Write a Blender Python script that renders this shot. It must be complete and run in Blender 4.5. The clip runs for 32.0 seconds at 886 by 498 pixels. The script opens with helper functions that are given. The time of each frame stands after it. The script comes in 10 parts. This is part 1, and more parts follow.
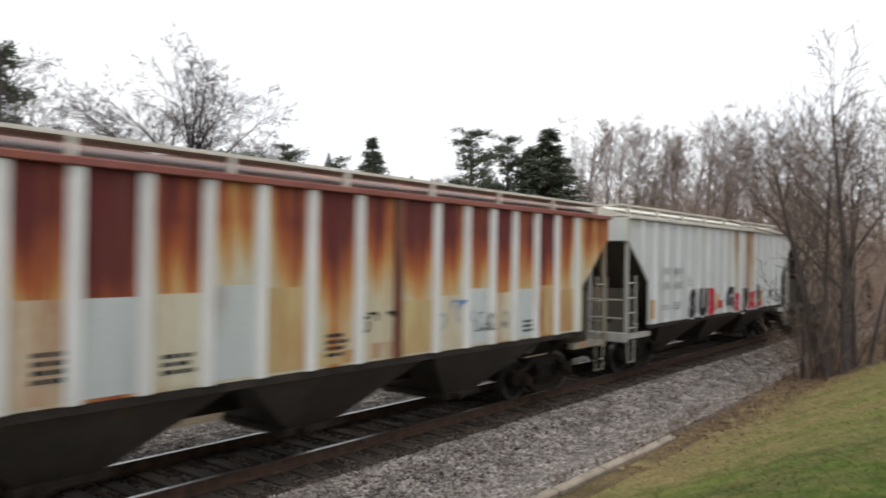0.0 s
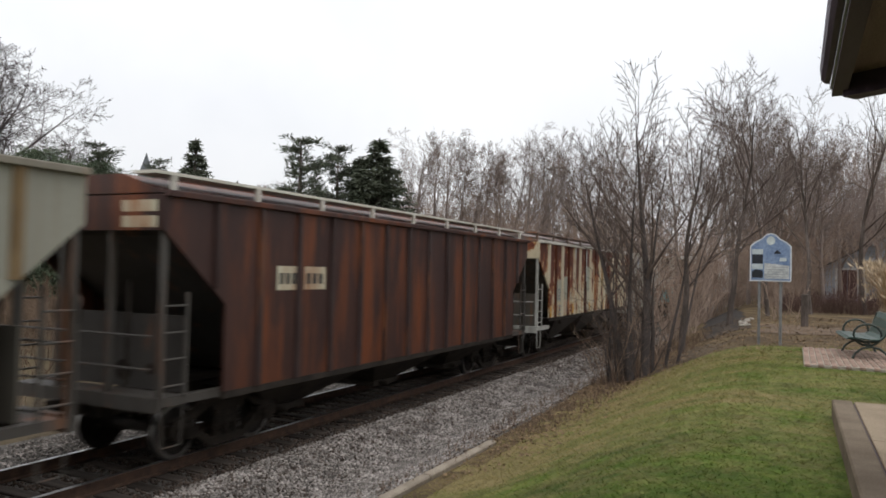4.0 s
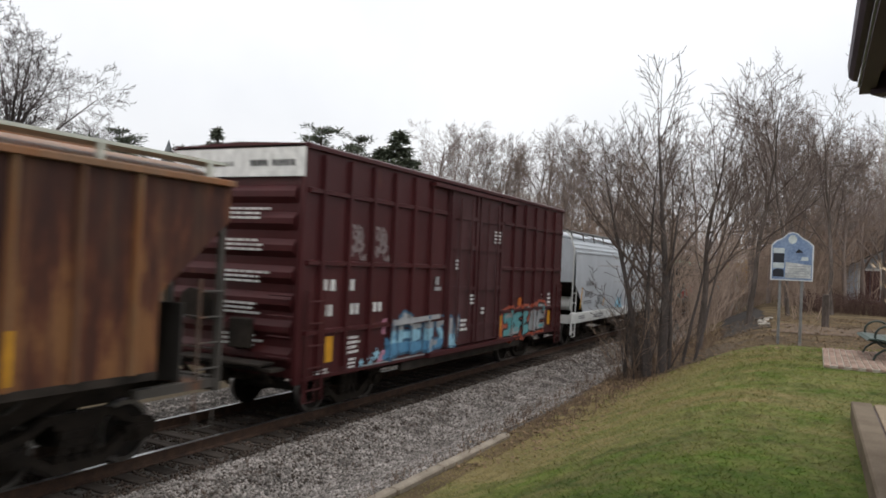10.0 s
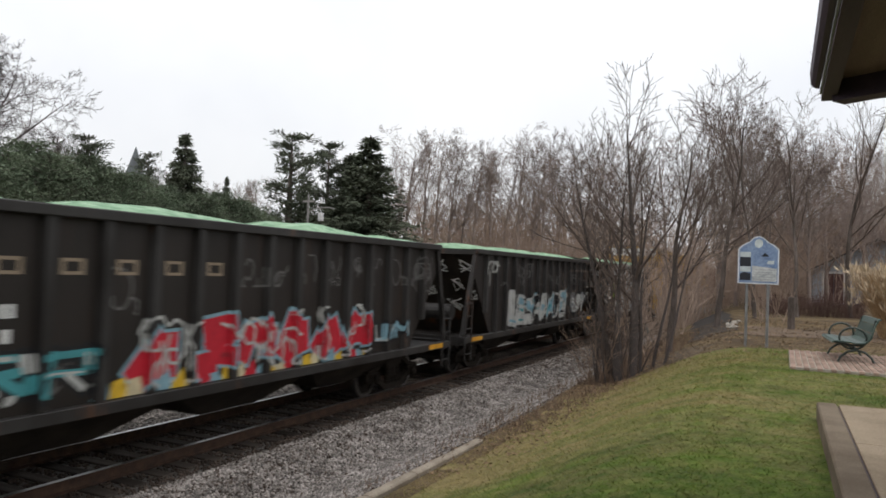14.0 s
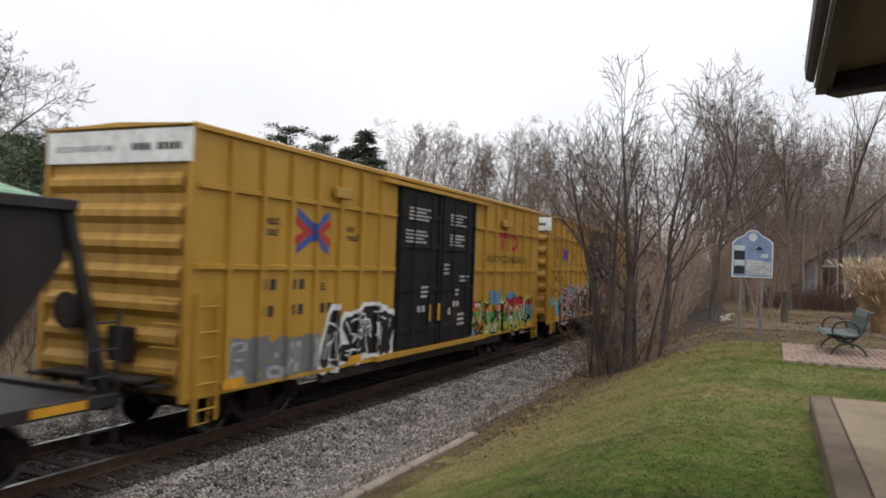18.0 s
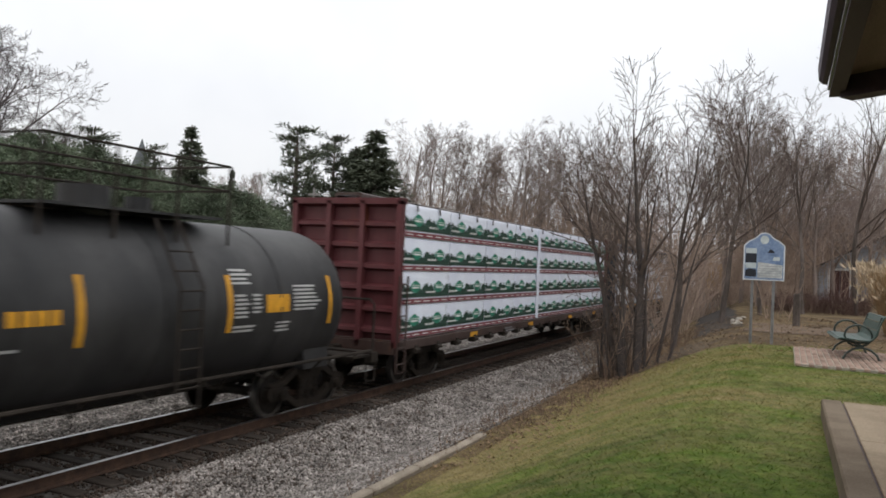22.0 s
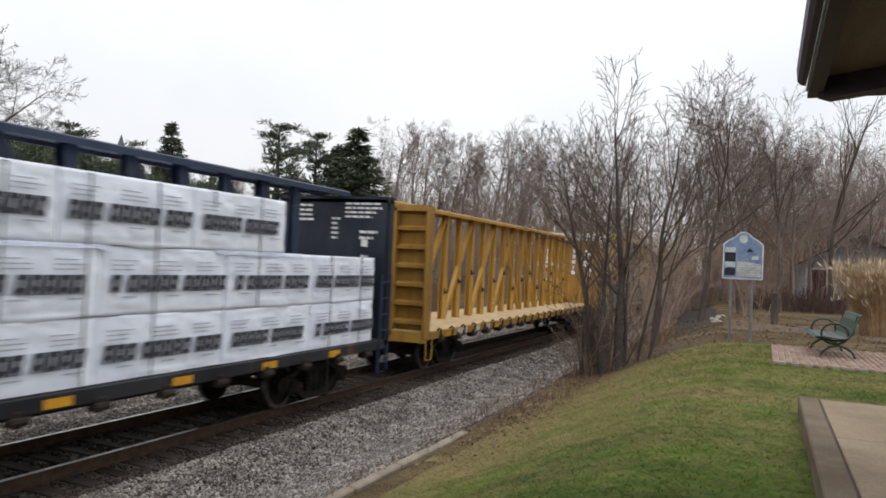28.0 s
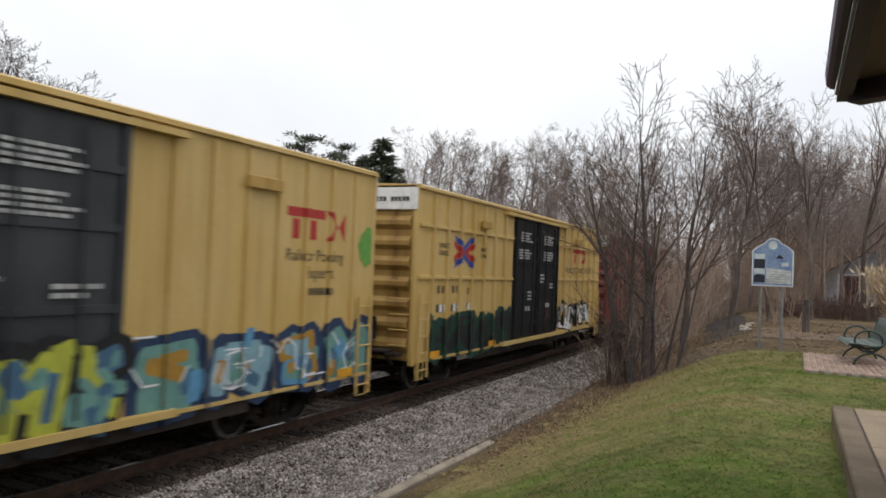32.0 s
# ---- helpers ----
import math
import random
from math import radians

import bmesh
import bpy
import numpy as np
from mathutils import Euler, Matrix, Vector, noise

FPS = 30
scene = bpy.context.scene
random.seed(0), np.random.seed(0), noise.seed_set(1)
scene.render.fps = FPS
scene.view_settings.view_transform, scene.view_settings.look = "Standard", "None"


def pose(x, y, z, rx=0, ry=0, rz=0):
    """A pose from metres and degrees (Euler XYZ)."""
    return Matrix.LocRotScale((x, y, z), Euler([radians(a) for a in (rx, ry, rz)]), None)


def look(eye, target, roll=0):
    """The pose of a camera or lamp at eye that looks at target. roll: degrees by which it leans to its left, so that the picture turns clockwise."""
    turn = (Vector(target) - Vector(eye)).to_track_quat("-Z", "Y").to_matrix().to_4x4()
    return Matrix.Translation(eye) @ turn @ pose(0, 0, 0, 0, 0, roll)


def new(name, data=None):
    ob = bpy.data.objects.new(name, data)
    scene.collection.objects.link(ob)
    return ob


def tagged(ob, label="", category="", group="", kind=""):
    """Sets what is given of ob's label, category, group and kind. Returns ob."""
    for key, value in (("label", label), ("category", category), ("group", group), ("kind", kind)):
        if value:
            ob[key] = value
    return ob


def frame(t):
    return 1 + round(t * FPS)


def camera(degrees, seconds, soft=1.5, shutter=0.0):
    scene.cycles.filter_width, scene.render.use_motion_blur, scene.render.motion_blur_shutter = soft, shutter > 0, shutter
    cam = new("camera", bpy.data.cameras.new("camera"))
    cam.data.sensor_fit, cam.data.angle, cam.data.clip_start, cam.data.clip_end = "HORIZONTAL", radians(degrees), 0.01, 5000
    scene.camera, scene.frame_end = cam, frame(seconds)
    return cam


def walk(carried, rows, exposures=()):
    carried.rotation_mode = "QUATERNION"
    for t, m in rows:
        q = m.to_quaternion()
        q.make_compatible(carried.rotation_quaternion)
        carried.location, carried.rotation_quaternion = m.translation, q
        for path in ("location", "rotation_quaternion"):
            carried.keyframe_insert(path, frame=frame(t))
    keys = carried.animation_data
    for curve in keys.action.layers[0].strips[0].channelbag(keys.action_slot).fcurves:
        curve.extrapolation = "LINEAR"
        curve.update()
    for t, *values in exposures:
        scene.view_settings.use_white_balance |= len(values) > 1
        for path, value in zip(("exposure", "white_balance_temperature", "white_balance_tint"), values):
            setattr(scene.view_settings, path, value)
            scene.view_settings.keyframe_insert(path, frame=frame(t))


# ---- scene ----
# Plan: z = 0 on the rail tops, y along the track away from the camera, the train runs towards -y.
EYE = (0.0, 0.0, 2.95)
TRACK_X = -9.28
cam = camera(61.4, 32.0, soft=1.7, shutter=0.35)
# seconds, yaw, pitch, roll of a camera held by hand at one spot
PATH = [
    (0.0, 38.39, 0.60, -0.71), (0.5, 30.29, 0.90, -0.73), (1.0, 24.61, 1.02, -0.77), (1.5, 22.81, 1.30, -2.42),
    (2.0, 23.56, 1.55, -2.25), (2.5, 24.84, 1.64, -3.24), (3.0, 25.52, 1.43, -2.40), (3.5, 25.32, 1.50, -1.27),
    (5.5, 25.21, 2.22, -2.25), (6.0, 25.48, 2.26, -2.73), (6.5, 26.19, 2.39, -2.49), (7.0, 26.01, 1.95, -2.22),
    (7.5, 25.73, 1.22, -1.77), (8.0, 25.51, 1.20, -1.53), (8.5, 26.03, 1.11, -2.13), (9.0, 26.73, 0.98, -2.19),
    (9.5, 26.68, 0.95, -2.45), (10.0, 26.64, 0.93, -2.56), (10.5, 26.58, 0.79, -2.40), (11.0, 26.54, 0.63, -2.30),
    (11.5, 26.52, 0.47, -2.54), (12.0, 26.45, 0.44, -2.39), (12.5, 26.11, 0.44, -2.57), (13.0, 26.02, 0.92, -2.41),
    (13.5, 25.67, 1.34, -2.14), (14.0, 24.48, 1.49, -2.12), (14.5, 24.11, 1.03, -2.12), (16.5, 24.28, 1.32, -2.17),
    (17.0, 24.18, 1.06, -2.32), (17.5, 24.14, 1.00, -2.28), (18.0, 24.09, 1.00, -2.13), (18.5, 24.15, 1.00, -1.76),
    (19.0, 24.10, 0.95, -1.68), (19.5, 24.15, 1.04, -1.80), (20.0, 24.13, 1.52, -1.71), (20.5, 24.16, 1.72, -2.36),
    (21.0, 24.56, 1.72, -2.16), (21.5, 24.72, 1.53, -1.99), (22.0, 24.85, 1.02, -2.54), (22.5, 25.16, 0.79, -2.46),
    (23.0, 25.06, 0.69, -2.08), (23.5, 24.05, 0.58, -1.84), (24.0, 23.33, 0.54, -2.02), (24.5, 23.01, 0.48, -2.16),
    (25.0, 22.74, 0.57, -1.88), (25.5, 22.42, 0.61, -1.75), (27.5, 23.34, 0.86, -2.33), (28.0, 23.47, 0.94, -2.69),
    (28.5, 23.57, 0.95, -2.65), (29.0, 23.52, 0.97, -2.30), (29.5, 23.88, 0.64, -2.42), (30.0, 24.46, 0.60, -2.62),
    (30.5, 24.70, 1.10, -2.63), (31.0, 24.92, 1.41, -2.71), (31.5, 25.22, 1.55, -2.43), (32.0, 25.40, 1.56, -2.25),
]
walk(cam, [(t, pose(*EYE, 90 + pitch, roll, yaw)) for t, yaw, pitch, roll in PATH],
     exposures=[(0.0, 0.3), (1.5, 0.1), (3.0, 0.05), (32.0, 0.05)])

# overcast sky and a wide weak sun
world = bpy.data.worlds.new("overcast_sky")
scene.world = world
world.use_nodes = True
wn, wl = world.node_tree.nodes, world.node_tree.links
sky = wn.new("ShaderNodeTexSky")
sky.sky_type = "NISHITA"
sky.sun_disc = False
sky.sun_elevation, sky.sun_rotation = radians(32), radians(215)
sky.air_density, sky.dust_density = 1.0, 4.0
cloud = wn.new("ShaderNodeTexNoise")
cloud.inputs["Scale"].default_value, cloud.inputs["Detail"].default_value = 2.2, 5
cramp = wn.new("ShaderNodeValToRGB")
cramp.color_ramp.elements[0].position, cramp.color_ramp.elements[0].color = 0.3, (9.6, 9.8, 10.3, 1)
cramp.color_ramp.elements[1].position, cramp.color_ramp.elements[1].color = 0.62, (11.6, 11.7, 11.9, 1)
smix = wn.new("ShaderNodeMix")
smix.data_type = "RGBA"
smix.inputs["Factor"].default_value = 0.88
wl.new(cloud.outputs["Fac"], cramp.inputs["Fac"])
wl.new(sky.outputs["Color"], smix.inputs["A"])
wl.new(cramp.outputs["Color"], smix.inputs["B"])
# an overcast dome is brighter overhead than at the horizon
tcw, spw, rise, dome = wn.new("ShaderNodeTexCoord"), wn.new("ShaderNodeSeparateXYZ"), wn.new("ShaderNodeMapRange"), wn.new("ShaderNodeMix")
rise.inputs["From Min"].default_value, rise.inputs["From Max"].default_value = 0.1, 1.0
rise.inputs["To Min"].default_value, rise.inputs["To Max"].default_value = 0.9, 1.42
dome.data_type, dome.blend_type = "RGBA", "MULTIPLY"
dome.inputs["Factor"].default_value = 1.0
wl.new(tcw.outputs["Generated"], spw.inputs["Vector"])
wl.new(spw.outputs["Z"], rise.inputs["Value"])
wl.new(smix.outputs["Result"], dome.inputs["A"])
wl.new(rise.outputs["Result"], dome.inputs["B"])
wl.new(dome.outputs["Result"], wn["Background"].inputs["Color"])
wn["Background"].inputs["Strength"].default_value = 0.1
sun_data = bpy.data.lights.new("sun", "SUN")
sun_data.energy, sun_data.angle, sun_data.color = 0.7, radians(35), (1.0, 0.96, 0.9)
sun = new("sun", sun_data)
sun.matrix_world = look((0, 0, 60), (-14, 20, 0))

# ---------------------------------------------------------------- materials
def nodes_of(name, rough=0.6, metal=0.0):
    m = bpy.data.materials.new(name)
    m.use_nodes = True
    n, l = m.node_tree.nodes, m.node_tree.links
    b = n["Principled BSDF"]
    b.inputs["Roughness"].default_value, b.inputs["Metallic"].default_value = rough, metal
    b.inputs["Specular IOR Level"].default_value = 0.5 if rough < 0.45 or metal else 0.28 if rough < 0.8 else 0.12
    return m, n, l, b


def col4(c):
    return (c[0], c[1], c[2], 1.0)


def noise_tex(n, l, scale, stretch=(1, 1, 1), detail=4.0, shift=0.0, rough=0.6):
    tc, mp, nt = n.new("ShaderNodeTexCoord"), n.new("ShaderNodeMapping"), n.new("ShaderNodeTexNoise")
    mp.inputs["Scale"].default_value = stretch
    mp.inputs["Location"].default_value = (shift, shift * 0.7, shift * 0.3)
    nt.inputs["Scale"].default_value, nt.inputs["Detail"].default_value, nt.inputs["Roughness"].default_value = scale, detail, rough
    l.new(tc.outputs["Object"], mp.inputs["Vector"])
    l.new(mp.outputs["Vector"], nt.inputs["Vector"])
    return nt.outputs["Fac"]


def step(n, l, fac, lo, hi):
    r = n.new("ShaderNodeMapRange")
    r.inputs["From Min"].default_value, r.inputs["From Max"].default_value = lo, hi
    l.new(fac, r.inputs["Value"])
    return r.outputs["Result"]


def blend(n, l, fac, a, b, how="MIX"):
    x = n.new("ShaderNodeMix")
    x.data_type, x.blend_type = "RGBA", how
    for key, v in (("Factor", fac), ("A", a), ("B", b)):
        if isinstance(v, (int, float)):
            x.inputs[key].default_value = v
        elif isinstance(v, tuple):
            x.inputs[key].default_value = col4(v)
        else:
            l.new(v, x.inputs[key])
    return x.outputs["Result"]


def math_node(n, l, op, a, b=0.5):
    x = n.new("ShaderNodeMath")
    x.operation = op
    for i, v in enumerate((a, b)):
        if isinstance(v, (int, float)):
            x.inputs[i].default_value = v
        else:
            l.new(v, x.inputs[i])
    return x.outputs[0]


def bumped(n, l, b, height, strength, distance=0.01):
    x = n.new("ShaderNodeBump")
    x.inputs["Strength"].default_value, x.inputs["Distance"].default_value = strength, distance
    l.new(height, x.inputs["Height"])
    l.new(x.outputs["Normal"], b.inputs["Normal"])


def shade(name, c1, c2, scale=4.0, fine=40.0, rough=0.7, metal=0.0, stretch=(1, 1, 1), lo=0.35, hi=0.65, bump=0.3, depth=0.01, vary=0.0, island=0.0):
    """Two-colour mottling with fine grain, grain relief, and where wanted a shift from piece to piece."""
    m, n, l, b = nodes_of(name, rough, metal)
    big = step(n, l, noise_tex(n, l, scale, stretch), lo, hi)
    small = noise_tex(n, l, fine, stretch, 6)
    c = blend(n, l, big, c1, c2)
    c = blend(n, l, 0.5, c, blend(n, l, step(n, l, small, 0.3, 0.7), (0.55, 0.55, 0.55), (1.35, 1.35, 1.35)), "MULTIPLY")
    if vary or island:
        g = n.new("ShaderNodeObjectInfo" if vary else "ShaderNodeNewGeometry")
        out = g.outputs["Random"] if vary else g.outputs["Random Per Island"]
        k = vary or island
        c = blend(n, l, 1.0, c, blend(n, l, out, (1 - k,) * 3, (1 + k,) * 3), "MULTIPLY")
    l.new(c, b.inputs["Base Color"])
    if bump:
        bumped(n, l, b, small, bump, depth)
    return m


RUST_D, RUST_M, RUST_O = (0.042, 0.012, 0.009), (0.10, 0.028, 0.012), (0.30, 0.10, 0.025)


def paint(name, colour, rust=0.0, top_rust=0.0, grime=0.35, shift=0.0, rough=0.5, fade=None, streak=(1.4, 1.4, 0.22), mottle=1.1, dark=RUST_D, mid=RUST_M, light=RUST_O, edge=0.22):
    """Old car paint: sun-faded patches, downward grime streaks, rust that eats in from noise and, with top_rust, from the eave down."""
    m, n, l, b = nodes_of(name, rough)
    faded = fade or tuple(min(1, c * 1.12 + 0.02) for c in colour)
    c = blend(n, l, step(n, l, noise_tex(n, l, 0.9, (1, 1, 0.6), 5, shift), 0.35, 0.65), colour, faded)
    runs = noise_tex(n, l, 5.0, (1, 1, 0.07), 6, shift + 3)
    c = blend(n, l, math_node(n, l, "MULTIPLY", step(n, l, runs, 0.46, 0.75), grime), c, tuple(0.42 * v + 0.004 for v in (colour[0] * 1.05, colour[1] * 0.95, colour[2] * 0.8)))
    fine = noise_tex(n, l, 30.0, (1, 1, 0.5), 5, shift)
    c = blend(n, l, 0.35, c, blend(n, l, fine, (0.6, 0.6, 0.6), (1.4, 1.4, 1.4)), "MULTIPLY")
    if rust or top_rust:
        field = noise_tex(n, l, mottle, streak, 8, shift + 11, 0.68)
        if top_rust:
            tc, sp = n.new("ShaderNodeTexCoord"), n.new("ShaderNodeSeparateXYZ")
            l.new(tc.outputs["Object"], sp.inputs["Vector"])
            high = math_node(n, l, "MULTIPLY", step(n, l, sp.outputs["Z"], 1.5, 3.9), top_rust)
            field = math_node(n, l, "ADD", field, high)
        level = 0.86 - 0.5 * rust
        halo = step(n, l, field, level - edge, level)
        core = step(n, l, field, level - edge * 0.25, level + edge * 0.5)
        c = blend(n, l, math_node(n, l, "MULTIPLY", halo, 0.85), c, light)
        rc = blend(n, l, step(n, l, noise_tex(n, l, 3.0, (1, 1, 0.4), 6, shift + 5), 0.35, 0.7), dark, mid)
        c = blend(n, l, core, c, rc)
        l.new(math_node(n, l, "ADD", math_node(n, l, "MULTIPLY", core, 0.35), rough), b.inputs["Roughness"])
        bumped(n, l, b, math_node(n, l, "ADD", fine, math_node(n, l, "MULTIPLY", core, -0.3)), 0.25, 0.01)
    else:
        bumped(n, l, b, fine, 0.12, 0.008)
    l.new(c, b.inputs["Base Color"])
    return m


def panel_paint(name, colours, shift=0.0, top=0.55, side=0.3, spread=0.3, rough_amt=0.5, stretch=(2.2, 2.2, 0.3), stops=(0.3, 0.45, 0.6, 0.75), rough=0.65, scale=1.6):
    """Sheet paint that fails from the top and the middle of every panel: four colours from sound paint to dark rust, each panel further gone than the next or less."""
    m, n, l, b = nodes_of(name, rough)
    tc, sp, oi = n.new("ShaderNodeTexCoord"), n.new("ShaderNodeSeparateXYZ"), n.new("ShaderNodeObjectInfo")
    l.new(tc.outputs["Generated"], sp.inputs["Vector"])
    mid = math_node(n, l, "ABSOLUTE", math_node(n, l, "SUBTRACT", sp.outputs["Y"], 0.5))
    mid = math_node(n, l, "MULTIPLY", step(n, l, mid, 0.5, 0.22), side)
    high = math_node(n, l, "MULTIPLY", step(n, l, sp.outputs["Z"], 0.25, 0.8), top)
    each = math_node(n, l, "MULTIPLY", math_node(n, l, "SUBTRACT", oi.outputs["Random"], 0.5), spread)
    big = math_node(n, l, "MULTIPLY", math_node(n, l, "SUBTRACT", noise_tex(n, l, scale, stretch, 7, shift, 0.62), 0.5), rough_amt * 2)
    fine = noise_tex(n, l, 28.0, (1, 1, 0.35), 5, shift)
    field = math_node(n, l, "ADD", math_node(n, l, "ADD", mid, high), math_node(n, l, "ADD", each, big))
    r = n.new("ShaderNodeValToRGB")
    e = r.color_ramp.elements
    e[0].position, e[0].color = stops[0], col4(colours[0])
    e[1].position, e[1].color = stops[3], col4(colours[3])
    for p, c in zip(stops[1:3], colours[1:3]):
        k = e.new(p)
        k.color = col4(c)
    l.new(field, r.inputs["Fac"])
    c = blend(n, l, 0.35, r.outputs["Color"], blend(n, l, fine, (0.6, 0.6, 0.6), (1.4, 1.4, 1.4)), "MULTIPLY")
    runs = noise_tex(n, l, 6.0, (1, 1, 0.06), 6, shift + 3)
    c = blend(n, l, math_node(n, l, "MULTIPLY", step(n, l, runs, 0.5, 0.75), 0.3), c, (0.16, 0.1, 0.055))
    l.new(c, b.inputs["Base Color"])
    bumped(n, l, b, math_node(n, l, "ADD", fine, math_node(n, l, "MULTIPLY", field, -0.4)), 0.25, 0.01)
    return m


def flat(name, colour, rough=0.55):
    """Sprayed or stencilled marks: thin paint with a little wear."""
    m, n, l, b = nodes_of(name, rough)
    w = noise_tex(n, l, 9.0, (1, 1, 0.6), 6)
    l.new(blend(n, l, step(n, l, w, 0.3, 0.7), tuple(c * 0.72 for c in colour), tuple(min(1, c * 1.12) for c in colour)), b.inputs["Base Color"])
    return m


def lawn_colour(n, l):
    """Green turf in two depths with straw patches, drier towards the gravel."""
    tc, sp = n.new("ShaderNodeTexCoord"), n.new("ShaderNodeSeparateXYZ")
    l.new(tc.outputs["Object"], sp.inputs["Vector"])
    far = step(n, l, sp.outputs["Y"], 5.5, 9.0)
    dry = math_node(n, l, "MULTIPLY", step(n, l, sp.outputs["X"], 0.6, -3.8), math_node(n, l, "MULTIPLY", far, 0.14))
    crest = math_node(n, l, "MULTIPLY", step(n, l, sp.outputs["Y"], 6.0, 9.5), 0.07)
    patches = math_node(n, l, "ADD", math_node(n, l, "MULTIPLY", noise_tex(n, l, 0.7, (0.5, 1.4, 1), 8, 4.0, 0.75), 0.6), math_node(n, l, "MULTIPLY", noise_tex(n, l, 2.6, (1, 0.7, 1), 8, 9.0, 0.75), 0.4))
    straw = step(n, l, math_node(n, l, "ADD", patches, math_node(n, l, "ADD", dry, crest)), 0.5, 0.72)
    deep = step(n, l, math_node(n, l, "ADD", noise_tex(n, l, 0.8, (0.7, 1.3, 1), 8, 17.0, 0.72), math_node(n, l, "MULTIPLY", far, 0.08)), 0.42, 0.68)
    green = blend(n, l, deep, (0.036, 0.064, 0.012), (0.096, 0.143, 0.024))
    fleck = step(n, l, noise_tex(n, l, 6.0, (1, 0.7, 1), 9, 31.0, 0.8), 0.46, 0.68)
    green = blend(n, l, math_node(n, l, "MULTIPLY", fleck, 0.45), green, (0.15, 0.115, 0.055))
    bare = step(n, l, noise_tex(n, l, 7.0, (1, 0.6, 1), 8, 43.0, 0.7), 0.52, 0.75)
    return blend(n, l, straw, green, blend(n, l, math_node(n, l, "MULTIPLY", bare, 0.7), (0.2, 0.165, 0.078), (0.115, 0.088, 0.044)))


def turf():
    m, n, l, b = nodes_of("turf", 0.95)
    fine, clump = noise_tex(n, l, 34, (1, 1, 1), 7, 0.0, 0.7), noise_tex(n, l, 5, (1, 0.8, 1), 8, 12.0, 0.75)
    c = blend(n, l, 0.75, lawn_colour(n, l), blend(n, l, step(n, l, fine, 0.3, 0.7), (0.72, 0.72, 0.72), (1.25, 1.25, 1.25)), "MULTIPLY")
    c = blend(n, l, 0.7, c, blend(n, l, step(n, l, clump, 0.34, 0.66), (0.5, 0.52, 0.5), (1.4, 1.34, 1.25)), "MULTIPLY")
    l.new(c, b.inputs["Base Color"])
    bumped(n, l, b, math_node(n, l, "ADD", fine, math_node(n, l, "MULTIPLY", clump, 2.0)), 0.5, 0.02)
    return m


M = {}
M["ballast_bed"] = shade("ballast_bed", (0.085, 0.077, 0.069), (0.165, 0.152, 0.14), 14, 55, 0.9, bump=1.0, depth=0.05)
M["stone"] = shade("ballast_stone", (0.137, 0.122, 0.111), (0.296, 0.268, 0.248), 2.2, 60, 0.85, bump=0.3, island=0.66)
M["soil"] = shade("soil", (0.07, 0.052, 0.036), (0.13, 0.1, 0.07), 1.1, 25, 0.95, bump=0.8, depth=0.04)
M["litter_soil"] = shade("leafy_soil", (0.085, 0.06, 0.037), (0.15, 0.11, 0.06), 0.7, 22, 0.95, lo=0.42, hi=0.6, bump=0.9, depth=0.05)
M["field"] = shade("field_ground", (0.065, 0.05, 0.034), (0.11, 0.085, 0.05), 0.12, 8, 0.95, bump=0.6, depth=0.1)
M["turf"] = turf()
M["tie"] = shade("tie_wood", (0.028, 0.022, 0.018), (0.064, 0.052, 0.044), 3, 40, 0.9, stretch=(0.3, 4, 4), vary=0.35)
M["rail"] = shade("rail_rust", (0.036, 0.021, 0.015), (0.08, 0.044, 0.029), 6, 60, 0.75, bump=0.3)
M["rail_head"] = shade("rail_head", (0.42, 0.42, 0.43), (0.55, 0.55, 0.56), 8, 60, 0.28, 1.0, bump=0.05)
M["truck"] = shade("truck_iron", (0.0115, 0.0095, 0.008), (0.026, 0.02, 0.0155), 5, 40, 0.8, bump=0.3)
M["wheel"] = shade("wheel_iron", (0.008, 0.0065, 0.0055), (0.022, 0.016, 0.012), 7, 40, 0.7, bump=0.2)
M["tread"] = shade("wheel_tread", (0.17, 0.165, 0.16), (0.26, 0.255, 0.25), 7, 40, 0.35, 1.0, bump=0.05)
M["under"] = shade("underframe", (0.019, 0.016, 0.014), (0.042, 0.034, 0.028), 2, 30, 0.85, bump=0.3)
M["bark"] = shade("bark", (0.07, 0.058, 0.05), (0.145, 0.12, 0.108), 5, 30, 0.95, stretch=(1, 1, 0.25), bump=0.8, depth=0.02)
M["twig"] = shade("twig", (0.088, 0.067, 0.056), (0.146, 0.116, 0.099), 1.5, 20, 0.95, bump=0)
# paler than near twigs: haze of distance is mixed into the colour
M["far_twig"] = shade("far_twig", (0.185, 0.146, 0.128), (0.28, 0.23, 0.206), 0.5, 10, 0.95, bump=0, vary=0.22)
M["oak_bark"] = shade("oak_bark", (0.055, 0.046, 0.043), (0.1, 0.085, 0.08), 0.5, 10, 0.95, bump=0.4)
M["oak_twig"] = shade("oak_twig", (0.085, 0.07, 0.068), (0.14, 0.12, 0.117), 0.5, 10, 0.95, bump=0)
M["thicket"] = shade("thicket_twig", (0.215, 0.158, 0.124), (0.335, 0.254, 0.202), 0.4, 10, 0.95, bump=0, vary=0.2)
# rust and oil stain, with the train's shade put into the colour too
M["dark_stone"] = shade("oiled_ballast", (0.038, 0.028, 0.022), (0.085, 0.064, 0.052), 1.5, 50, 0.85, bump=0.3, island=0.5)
M["cedar_needle"] = shade("cedar_needle", (0.095, 0.125, 0.082), (0.165, 0.198, 0.13), 0.5, 8, 0.8, bump=0, vary=0.3)
M["needle"] = shade("needle", (0.058, 0.07, 0.05), (0.125, 0.14, 0.098), 0.5, 8, 0.8, bump=0, vary=0.25)
